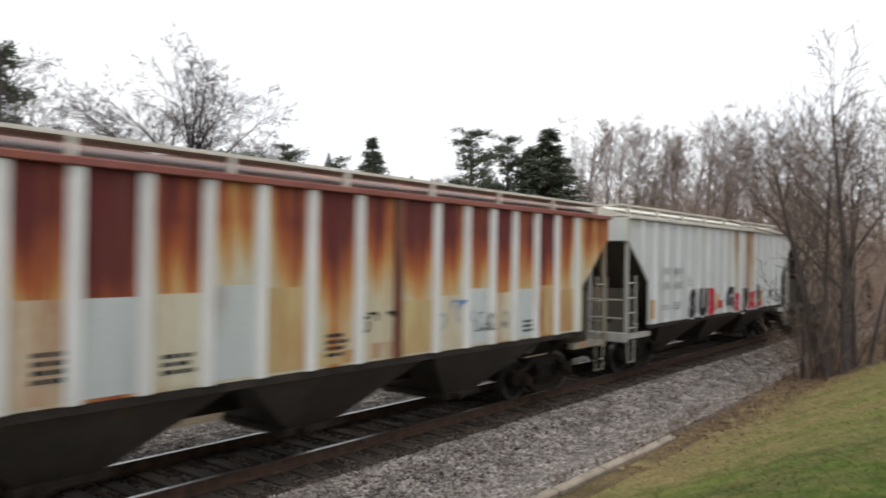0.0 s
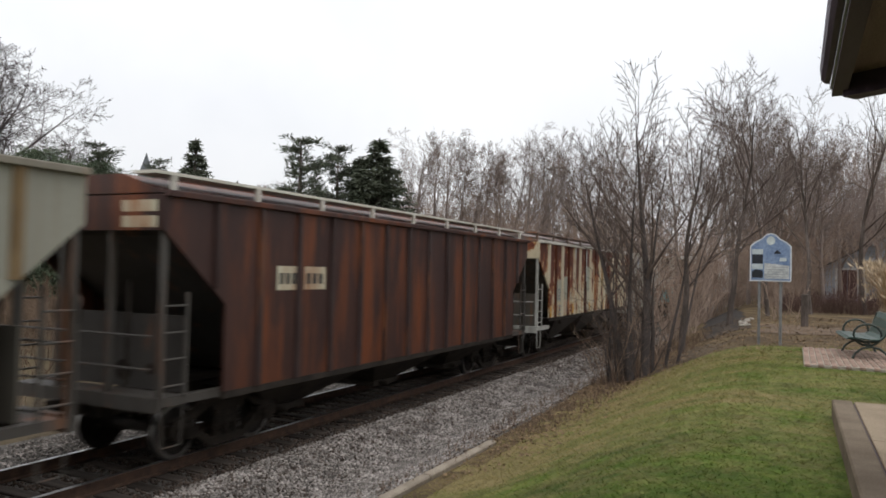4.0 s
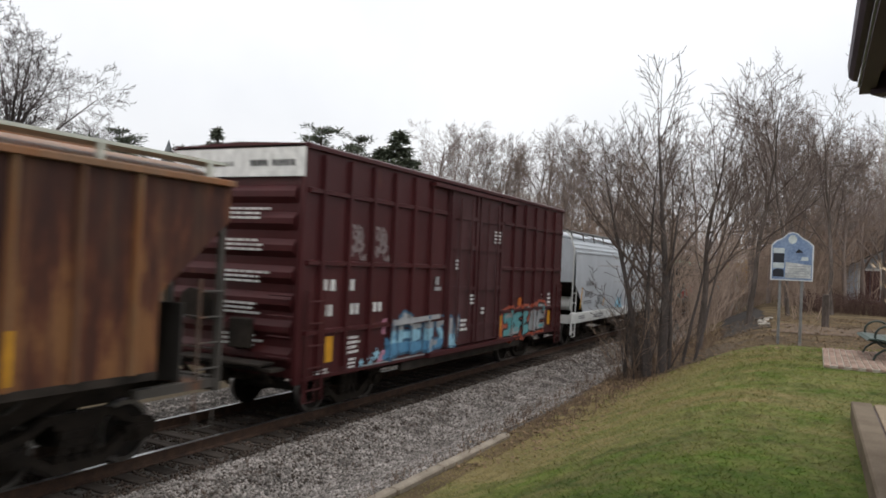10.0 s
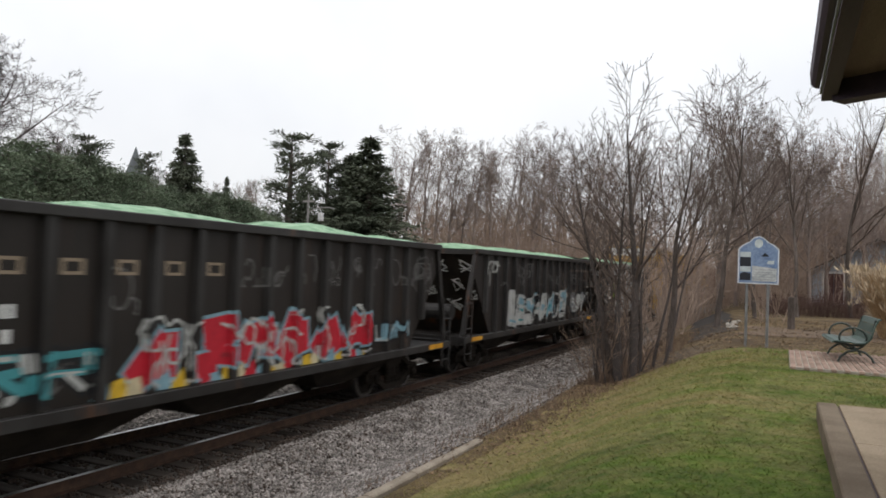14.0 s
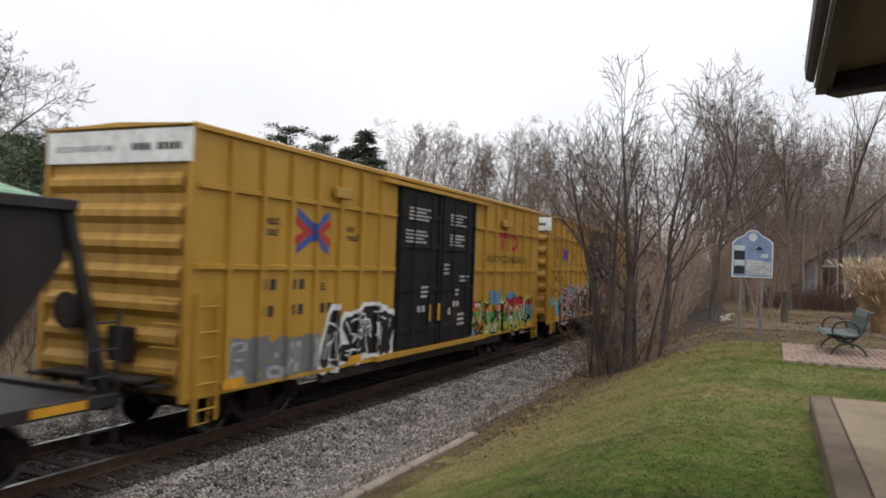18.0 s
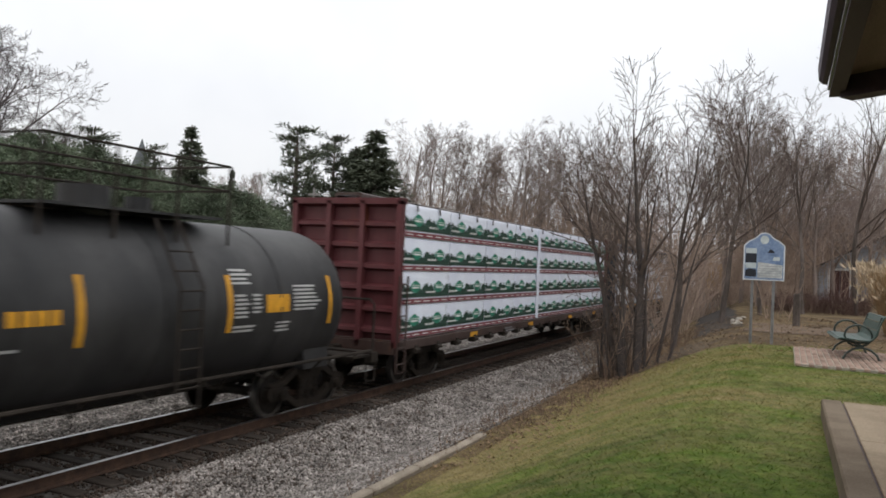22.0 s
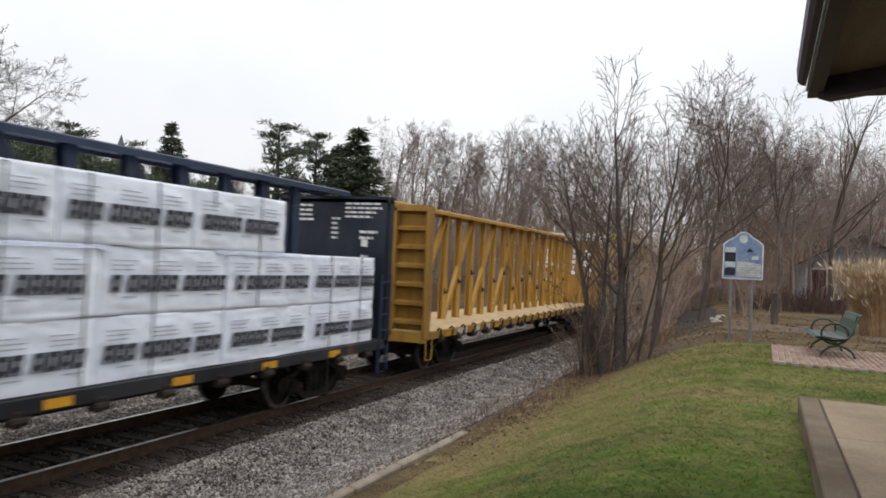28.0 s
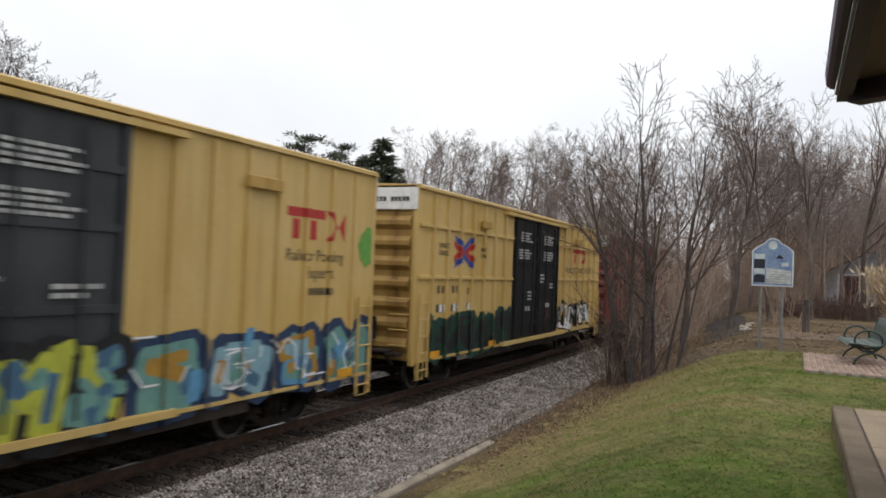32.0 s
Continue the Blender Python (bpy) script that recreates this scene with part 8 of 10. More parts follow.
def grow(rng, height, radius, kids, lean=0.0, wide=1.0, start=0.25, r_min=0.006, trunk_segs=9, droop=0.0, up=0.05, wob0=0.10, wob1=0.13, rise=0.02):
    """Segments of a bare tree, twig by twig; kids is the number of children for each order."""
    segs, trunk = [], []

    def axis(p, d, length, r, order, out):
        n = trunk_segs if order == 0 else max(2, 5 - order)
        pts = [Vector(p)]
        d = Vector(d).normalized()
        for i in range(n):
            wob = wob0 if order == 0 else wob1
            d = (d + Vector((rng.gauss(0, wob), rng.gauss(0, wob), rng.gauss(0, wob * 0.6) + (up if order else rise) - droop * order * 0.02))).normalized()
            a = pts[-1]
            b = a + d * (length / n)
            f0, f1 = 1 - 0.85 * i / n, 1 - 0.85 * (i + 1) / n
            out.append((*a, *b, max(r_min, r * f0), max(r_min, r * f1)))
            pts.append(b)
        if order < len(kids):
            for k in range(kids[order]):
                f = start + (1 - start) * (k + rng.random()) / kids[order] if order == 0 else 0.2 + 0.8 * (k + rng.random()) / kids[order]
                j = min(n - 1, int(f * n))
                at = pts[j].lerp(pts[j + 1], f * n - j)
                along = (pts[j + 1] - pts[j]).normalized()
                side = along.orthogonal().normalized()
                side.rotate(Matrix.Rotation(rng.uniform(0, 6.283), 3, along))
                ang = rng.uniform(0.45, 0.95) * (wide if order == 0 else 1)
                dd = along * math.cos(ang) + side * math.sin(ang)
                ln = length * rng.uniform(0.38, 0.62) * (1.15 - 0.6 * f if order == 0 else 1 - 0.4 * f)
                axis(at, dd, ln, max(r_min, r * (1 - 0.8 * f) * 0.55), order + 1, segs)
    axis((0, 0, 0), (lean, 0, 1), height, radius, 0, trunk)
    return trunk, segs


def bare_tree_meshes(name, seed, height, radius, kids, bark, twig, **kw):
    rng = random.Random(seed)
    trunk, segs = grow(rng, height, radius, kids, **kw)
    V, F = tubes(trunk, 7)
    t = soup(name + "_trunk", V, F, bark, True)
    V, F = tubes(segs, 3)
    b = soup(name + "_branches", V, F, twig)
    return t, b


def put_tree(meshes, m, label, category="tree", group="", name="bare_tree", names=("trunk", "branch_crown")):
    ob = thing(name, label, category, group)
    ob.matrix_basis = m
    for me, nm in zip(meshes, names):
        part(nm, me, None, ob)
    return ob


def at_az(az, dist):
    a = radians(az)
    return -math.sin(a) * dist, math.cos(a) * dist


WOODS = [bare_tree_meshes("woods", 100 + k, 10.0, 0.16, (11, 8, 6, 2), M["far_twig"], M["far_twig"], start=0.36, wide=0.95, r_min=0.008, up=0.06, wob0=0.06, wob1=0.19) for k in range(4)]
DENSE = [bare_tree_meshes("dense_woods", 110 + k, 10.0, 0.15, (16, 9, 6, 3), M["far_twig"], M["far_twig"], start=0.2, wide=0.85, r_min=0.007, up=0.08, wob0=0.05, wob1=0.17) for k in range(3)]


def oak_meshes(seed):
    """A short trunk that forks low into ascending limbs, the lower ones arching out into a round crown."""
    rg = random.Random(seed)
    trunk, crown = grow(rg, 6.2, 0.24, (5, 5, 4), start=0.6, wide=0.6, r_min=0.006, wob0=0.05, wob1=0.1)
    wood = list(trunk)
    for k in range(17):
        f = k / 16
        turn = Matrix.Translation(Vector(trunk[min(8, int((0.22 + 0.6 * f) * 9))][:3])) @ Matrix.Rotation(2.4 * k + rg.uniform(-0.4, 0.4), 4, "Z")
        limb, twigs = grow(rg, rg.uniform(4.2, 5.2), 0.11 - 0.05 * f, (9, 7, 5, 3), lean=math.tan(1.14 - 0.8 * f), start=0.12, wide=1.0, r_min=0.0055, up=0.01, wob0=0.09, wob1=0.17, rise=-0.06 + 0.08 * f)
        for src, out in ((limb, wood), (twigs, crown)):
            for g in src:
                out.append((*(turn @ Vector(g[0:3])), *(turn @ Vector(g[3:6])), g[6], g[7]))
    V, F = tubes(wood, 6)
    t = soup("oak_trunk", V, F, M["oak_bark"], True)
    V, F = tubes(crown, 3)
    return t, soup("oak_branches", V, F, M["oak_twig"])


OAK = [oak_meshes(120 + k) for k in range(2)]
TOP = {me[1].name: max(max(v.co.z for v in m.vertices) for m in me) for me in WOODS + DENSE + OAK}
rng = random.Random(9)


def woods(az, dist, top_el, kind=None, wide=1.0):
    x, y = at_az(az, dist)
    z = ground_z(x, y)
    hgt = EYE[2] + dist * math.tan(radians(top_el)) - z
    me = (kind or WOODS)[rng.randrange(len(kind or WOODS))]
    s = hgt / TOP[me[1].name]
    ob = put_tree(me, pose(x, y, z - 0.1, 0, 0, rng.uniform(0, 360)), "bare grey-brown winter tree at the wood's edge", group="bare woods")
    ob.scale = (s * wide, s * wide, s)


# behind the track, centre: a long stand of bare trees
for az, el in ((28.2, 9.6), (27.4, 11.0), (26.3, 10.6), (25.2, 10.4), (24.3, 10.7), (23.2, 10.0), (22.2, 10.2), (21.0, 9.6), (20.0, 10.6), (18.9, 11.5), (17.8, 10.9), (16.8, 9.6), (15.6, 9.5), (14.5, 10.2), (13.3, 10.6), (12.2, 11.0)):
    woods(az, rng.uniform(78, 98), el * rng.uniform(0.94, 1.03))
for az in (27.8, 25.8, 23.6, 21.5, 19.4, 17.2, 15.2, 13.0, 41.5, 40.2, 39.0, 38.2):
    woods(az, rng.uniform(105, 130), rng.uniform(6.5, 9.0) if az < 30 else rng.uniform(5.5, 6.8))
# right of the track: nearer, taller against the sky
for az, el, d in ((9.2, 10.6, 52), (7.9, 12.4, 46), (6.7, 12.4, 55), (5.6, 12.6, 44), (4.2, 14.8, 44), (3.0, 14.2, 50), (1.9, 13.6, 44), (0.8, 15.6, 40), (-0.4, 13.0, 50), (-1.7, 12.2, 46), (-2.8, 11.6, 56), (-3.9, 11.6, 50), (-5.0, 11.2, 58), (-6.2, 11.6, 52), (-7.3, 11.0, 60), (-8.6, 11.4, 55), (10.6, 10.4, 60), (2.4, 10.5, 62), (-2.2, 9.5, 66), (6.0, 9.5, 70), (-5.6, 9.5, 68)):
    woods(az, d, el * 0.9, DENSE if az < 5.0 else None)
# left, beyond the far field: big spreading trees
for az, el, d in ((58.4, 16.5, 62), (53.0, 9.5, 70), (62.3, 9.8, 78), (67.0, 12.0, 70), (71.8, 16.5, 55)):
    woods(az, d, el, OAK, 1.0)
for az, el, d in ((53.8, 9.0, 90), (50.5, 8.0, 100), (46.0, 7.0, 110)):
    woods(az, d, el)


# ---------------------------------------------------------------- conifers
def blades(points, dirs, length, width, rs):
    """Thin two-triangle needles tufts at points along dirs."""
    n = len(points)
    d = dirs / (np.linalg.norm(dirs, axis=1, keepdims=True) + 1e-9)
    r = rs.normal(size=(n, 3))
    s = np.cross(d, r)
    s /= np.linalg.norm(s, axis=1, keepdims=True) + 1e-9
    L = length * rs.uniform(0.6, 1.3, (n, 1))
    W = width * rs.uniform(0.6, 1.3, (n, 1))
    V = np.stack([points, points + d * L * 0.5 + s * W, points + d * L, points + d * L * 0.5 - s * W], 1).reshape(-1, 3)
    F = np.arange(n)[:, None] * 4 + np.array([[0, 1, 2, 3]])
    return V, F


def conifer_meshes(name, seed, height, spread, whorls, per, style):
    rs = np.random.RandomState(seed)
    rg = random.Random(seed)
    trunk, limbs, pts, dirs = [], [], [], []
    n = 8
    for i in range(n):
        trunk.append((0, 0, height * i / n, 0, 0, height * (i + 1) / n, 0.22 * (1 - i / n) + 0.02, 0.22 * (1 - (i + 1) / n) + 0.02))
    first = {"spruce": 0.06, "pine": 0.22, "bushy": 0.03}[style]
    for w in range(whorls):
        f = first + (1 - first) * (w + rg.random() * 0.6) / whorls
        z = height * f
        if style == "spruce":
            R = 0.0
        elif style == "pine":
            R = spread * (0.75 + 0.35 * math.sin(w * 2.3 + seed)) * (1.2 - 1.0 * f) * rg.uniform(0.6, 1.15)
        else:
            R = spread * math.sin(math.pi * min(1, 0.25 + 0.72 * f)) ** 0.8 * rg.uniform(0.75, 1.1)
        for k in range(per):
            a = rg.uniform(0, 6.283)
            rise = {"spruce": 0.0, "pine": 0.42, "bushy": 0.3}[style] + rg.uniform(-0.2, 0.2)
            zl = min(height * 0.985, z + rg.uniform(-0.55, 0.55) * height / whorls * 1.5)
            if style == "spruce":
                R = spread * (1 - zl / height) + 0.05
            ln = R * rg.uniform(0.65, 1.1)
            d = np.array([math.cos(a), math.sin(a), rise])
            p0 = np.array([0, 0, zl])
            limbs.append((*p0, *(p0 + d * ln), 0.035, 0.01))
            m = int(8 + ln * {"spruce": 62, "pine": 52, "bushy": 62}[style])
            t = rs.uniform(0.15 if style != "pine" else 0.35, 1.0, m)[:, None]
            jit = {"spruce": 0.13, "pine": 0.2, "bushy": 0.26}[style] * min(0.2 + ln * 0.6, 0.5 + ln * 0.35)
            pts.append(p0 + d * ln * t + rs.normal(size=(m, 3)) * jit * np.array([[1, 1, 0.8]]))
            dirs.append(np.repeat(d[None], m, 0) * 0.8 + rs.normal(size=(m, 3)) * 0.6 + np.array([[0, 0, -0.35 if style == "spruce" else 0.25]]))
    V, F = tubes(trunk + limbs, 4)
    t = soup(name + "_trunk", V, F, M["bark"])
    size = {"spruce": (0.26, 0.036), "pine": (0.3, 0.03), "bushy": (0.2, 0.03)}[style]
    V, F = blades(np.concatenate(pts), np.concatenate(dirs), size[0], size[1], rs)
    return t, soup(name + "_needles", V, F, M["cedar_needle" if style == "bushy" else "needle"])


SPRUCE = [conifer_meshes("spruce", 200 + k, 10, 2.5, 30, 10, "spruce") for k in range(2)]
PINE = [conifer_meshes("pine", 210 + k, 10, 2.8, 15, 8, "pine") for k in range(2)]
BUSHY = [conifer_meshes("cedar", 220 + k, 10, 3.6, 24, 11, "bushy") for k in range(2)]


def conifer(az, dist, top_el, meshes, wide=1.0, label="dark green conifer"):
    x, y = at_az(az, dist)
    z = ground_z(x, y)
    s = (EYE[2] + dist * math.tan(radians(top_el)) - z) / 10.0
    ob = put_tree(meshes[rng.randrange(2)], pose(x, y, z - 0.1, 0, 0, rng.uniform(0, 360)), label, "tree", "conifers beyond the track", "conifer", ("trunk", "needle_crown"))
    ob.scale = (s * wide, s * wide, s)


for az, d, el, k, w in ((36.3, 70, 10.2, PINE, 1.6), (33.5, 74, 9.7, PINE, 1.25), (31.9, 72, 9.0, SPRUCE, 1.6), (30.4, 70, 10.5, SPRUCE, 2.0), (29.8, 73, 7.5, SPRUCE, 0.9), (43.9, 78, 9.2, SPRUCE, 1.35), (46.3, 80, 7.4, PINE, 1.1), (50.3, 62, 8.2, PINE, 1.4), (40.9, 84, 6.3, SPRUCE, 0.7), (69.3, 60, 13.4, PINE, 1.3), (35.0, 82, 7.6, PINE, 0.8)):
    conifer(az, d, el * (0.95 if az < 37 else 1.0), k, w, "tall dark green pine" if k is PINE else "dark green spruce with pointed top")
for az, d, el in ((56.3, 56, 7.8), (53.8, 55, 7.6), (51.4, 57, 7.4), (49.1, 56, 6.6), (47.0, 57, 6.0), (45.1, 60, 5.6), (43.2, 58, 5.3), (41.4, 60, 5.0), (39.7, 62, 4.6), (37.6, 60, 3.6), (55.0, 48, 7.6), (52.6, 46, 7.0), (50.2, 50, 7.2), (48.0, 48, 6.2), (46.0, 50, 5.6), (44.2, 52, 5.2), (42.3, 50, 4.8), (40.6, 54, 4.6), (57.5, 46, 7.0), (38.8, 56, 3.9), (60.0, 48, 6.5), (63.0, 50, 6.8)):
    conifer(az, d, el * rng.uniform(0.86, 1.0), BUSHY, rng.uniform(1.3, 1.7), "bushy green cedar in a hedge row")


# ---------------------------------------------------------------- brush and thickets, one object each
def stems(name, boxes, seed, material, label, category="brush", thick=1.0):
    """Many thin crooked stems; boxes are (x0, x1, y0, y1, count, low height, high height, twigs)."""
    rs = np.random.RandomState(seed)
    out = []
    for x0, x1, y0, y1, count, h0, h1, tw in boxes:
        for _ in range(count):
            x, y = rs.uniform(x0, x1), rs.uniform(y0, y1)
            p = np.array([x, y, ground_z(x, y) - 0.05])
            hgt = rs.uniform(h0, h1)
            d = np.array([rs.normal(0, 0.22), rs.normal(0, 0.22), 1.0])
            r = (0.006 + 0.0035 * hgt) * thick
            n = 4
            for i in range(n):
                d = d + rs.normal(0, 0.16, 3)
                d /= np.linalg.norm(d)
                q = p + d * hgt / n
                out.append((*p, *q, r * (1 - i / n * 0.75), r * (1 - (i + 1) / n * 0.75)))
                for k in range(tw if i else max(0, tw - 2)):
                    e = d + rs.normal(0, 0.7, 3)
                    e /= np.linalg.norm(e)
                    a = p + (q - p) * rs.uniform(0, 1)
                    ln = hgt * rs.uniform(0.1, 0.26)
                    m = a + e * ln * 0.5
                    e2 = e + rs.normal(0, 0.3, 3) + np.array([0, 0, 0.25])
                    out.append((*a, *m, r * 0.4, r * 0.33))
                    out.append((*m, *(m + e2 * ln * 0.5), r * 0.33, r * 0.22))
                p = q
    V, F = tubes(out, 3)
    return tagged(new(name, soup(name, V, F, material)), label, category, kind="stuff")


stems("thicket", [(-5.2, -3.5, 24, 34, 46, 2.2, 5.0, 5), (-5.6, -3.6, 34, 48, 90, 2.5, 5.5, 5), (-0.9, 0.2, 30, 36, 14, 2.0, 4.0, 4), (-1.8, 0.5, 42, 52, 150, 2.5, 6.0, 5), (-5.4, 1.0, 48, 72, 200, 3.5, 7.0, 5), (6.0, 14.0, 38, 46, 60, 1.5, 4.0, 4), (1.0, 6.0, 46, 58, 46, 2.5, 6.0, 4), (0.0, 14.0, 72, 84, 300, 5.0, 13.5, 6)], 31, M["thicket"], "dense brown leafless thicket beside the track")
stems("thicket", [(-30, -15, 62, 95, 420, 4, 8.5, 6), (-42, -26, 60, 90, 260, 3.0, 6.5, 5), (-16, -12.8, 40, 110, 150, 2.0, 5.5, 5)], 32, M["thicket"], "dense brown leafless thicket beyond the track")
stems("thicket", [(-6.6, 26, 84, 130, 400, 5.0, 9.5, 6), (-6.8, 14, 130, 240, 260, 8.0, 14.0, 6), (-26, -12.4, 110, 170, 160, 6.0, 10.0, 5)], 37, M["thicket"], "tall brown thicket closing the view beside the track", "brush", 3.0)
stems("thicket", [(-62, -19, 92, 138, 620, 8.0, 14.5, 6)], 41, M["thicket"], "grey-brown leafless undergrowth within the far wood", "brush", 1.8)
weed_mat = shade("dead_weed", (0.115, 0.079, 0.056), (0.205, 0.147, 0.104), 0.6, 10, 0.95, bump=0)
stems("dead_weeds", [(-46, -19, 6, 50, 4200, 0.7, 1.9, 6), (-19.5, -13.8, 3, 40, 700, 0.3, 0.9, 3)], 33, weed_mat, "brown dead weeds over the far field", "weeds", 2.0)
stems("low_brush", [(-0.6, 3.4, 37, 39.5, 420, 0.5, 1.15, 5)], 36, shade("reddish_brush_twig", (0.07, 0.042, 0.036), (0.12, 0.075, 0.062), 0.8, 10, 0.95, bump=0), "low reddish-brown brush before the house", "brush")
stems("dead_weeds", [(-5.25, -4.4, 5.5, 14, 300, 0.06, 0.2, 4), (-5.6, -3.4, 12, 20, 420, 0.08, 0.32, 4), (-4.5, -3.3, 18.4, 20.4, 50, 0.4, 1.4, 4), (-4.8, -2.6, 18.4, 23, 150, 0.1, 0.6, 3), (-4.6, -2.6, 23, 28, 160, 0.1, 0.5, 2)], 34, shade("dead_weed_near", (0.12, 0.082, 0.062), (0.205, 0.148, 0.112), 0.8, 10, 0.95, bump=0), "dry brown weeds along the gravel edge", "weeds")

stems("dead_brush", [(-4.55, -4.0, 18.6, 19.6, 26, 0.9, 2.1, 5)], 39, shade("pale_dead_twig", (0.2, 0.14, 0.1), (0.3, 0.22, 0.165), 0.8, 10, 0.95, bump=0), "pale dead brush at the foot of the tree", "brush")
# the multi-stemmed tree on the bank
rng_h = random.Random(19)
hero = thing("bare_tree", "leafless multi-stemmed tree on the grassy bank", "tree")
hx, hy = -3.72, 19.0
hero.location = (hx, hy, ground_z(hx, hy) - 0.05)
# each stem: foot, lean and its bearing, length, girth, limbs by order, where the limbs begin, how far they spread
STEMS = [(0.34, 0.0, 0.05, 0, 6.3, 0.13, (13, 6, 4), 0.32, 1.0), (-0.1, 0.05, 0.2, 180, 5.2, 0.1, (10, 6, 4), 0.36, 1.05), (0.1, -0.1, 0.04, 175, 5.3, 0.07, (9, 6, 3), 0.4, 0.95),
         (0.3, 0.1, 0.1, 8, 5.4, 0.065, (8, 5, 3), 0.42, 1.2), (0.05, -0.2, 0.06, 90, 2.5, 0.11, (4, 4, 3), 0.5, 0.9), (0.45, 0.2, 0.1, 20, 2.8, 0.08, (5, 4, 3), 0.4, 0.9),
         (0.72, 0.35, 0.12, 10, 4.7, 0.05, (7, 5, 3), 0.5, 1.1), (1.0, 0.15, 0.2, 350, 4.3, 0.045, (7, 4, 3), 0.5, 1.0), (-0.5, -0.1, 0.05, 190, 3.4, 0.04, (7, 5, 3), 0.3, 1.1)]
for _ in range(10):
    STEMS.append((rng_h.uniform(-0.55, 0.5), rng_h.uniform(-0.4, 0.4), rng_h.uniform(0.05, 0.5), rng_h.uniform(0, 360), rng_h.uniform(1.0, 2.9), rng_h.uniform(0.012, 0.03), (7, 5), 0.2, 1.0))
for ox, oy, tilt, az, hgt, rad, kids, first_limb, spread_by in STEMS:
    trunk, segs = grow(rng_h, hgt, rad, kids, lean=tilt, start=first_limb, wide=spread_by, r_min=0.006, up=0.085, wob0=0.045, wob1=0.07)
    turn = Matrix.Translation((ox, oy, 0)) @ Matrix.Rotation(radians(az), 4, "Z")
    for nm, sg, sd, mt in (("trunk", trunk, 7, M["oak_bark"]), ("branch_crown", segs, 3, M["twig"])):
        V, F = tubes(sg, sd)
        ob = part(nm, soup(nm, V, F, mt, nm == "trunk"), None, hero)
        ob.matrix_local = turn
for x, y, hgt, rad in ((-3.07, 23.4, 6.2, 0.11), (-4.4, 24.5, 6.0, 0.06), (-2.2, 29.5, 7.7, 0.11), (-5.2, 27.0, 7.0, 0.07), (0.6, 36.0, 8.5, 0.1), (-1.0, 33.0, 8.5, 0.09), (2.8, 38.0, 9.5, 0.12), (5.2, 36.5, 8.0, 0.1)):
    tb = bare_tree_meshes("young_tree", int(x * 10) + 300, hgt, rad, (11, 6, 4), M["bark"], M["twig"], start=0.3, wide=0.8, r_min=0.007)
    put_tree(tb, pose(x, y, ground_z(x, y) - 0.05), "slim leafless tree at the thicket edge", group="young trees")

# lawn grass, litter and ballast stones
rs = np.random.RandomState(4)


def lawn():
    n = 170000
    y = 2.5 + 18.5 * rs.uniform(0, 1, n) ** 1.35
    x = rs.uniform(-4.6, 5.0, n)
    edge = KERB_X - 0.35 * np.clip((y - 14) / 10, 0, 1) + 0.5 * np.clip((y - 12) / 6, 0, 1)
    keep = (y < 18.3 + 0.5 * np.sin(x * 1.3) + rs.normal(0, 0.35, n)) & (x > edge + 0.1 + rs.normal(0, 0.12, n)) & ~((x > 0.38) & (y < 10.0)) & (np.abs(x) < 1.2 + y * 0.42)
    keep &= ~((x > 0.12) & (x < 3.6) & (y > 14.3) & (y < 18.1))
    x, y = x[keep], y[keep]
    z = np.array([ground_z(a, b) for a, b in zip(x, y)]) - 0.004
    n = len(x)
    a = rs.uniform(0, 6.283, n)
    h = rs.uniform(0.01, 0.032, n) * (1 + 0.6 * (rs.uniform(0, 1, n) > 0.95))
    w = 0.003 + y * 0.0004
    lx, ly = rs.normal(0, 2.2, n) * h, rs.normal(0, 2.0, n) * h
    c, s = np.cos(a) * w, np.sin(a) * w
    V = np.stack([np.stack([x - c, y - s, z], 1), np.stack([x + c, y + s, z], 1), np.stack([x + lx, y + ly, z + h], 1)], 1).reshape(-1, 3)
    m, nn, l, b = nodes_of("grass_blade", 0.85)
    g = nn.new("ShaderNodeNewGeometry")
    colour = blend(nn, l, 1.0, lawn_colour(nn, l), blend(nn, l, g.outputs["Random Per Island"], (0.85, 0.86, 0.8), (1.6, 1.58, 1.45)), "MULTIPLY")
    l.new(colour, b.inputs["Base Color"])
    thin, mix = nn.new("ShaderNodeBsdfTranslucent"), nn.new("ShaderNodeMixShader")   # light passes through the blades
    l.new(colour, thin.inputs["Color"])
    mix.inputs["Fac"].default_value = 0.5
    l.new(b.outputs["BSDF"], mix.inputs[1]), l.new(thin.outputs["BSDF"], mix.inputs[2])
    l.new(mix.outputs["Shader"], nn["Material Output"].inputs["Surface"])
    me = soup("grass", V, np.arange(len(V)).reshape(-1, 3), m)
    tagged(new("grass", me), "short green lawn with straw-coloured patches", "grass", kind="stuff")


lawn()


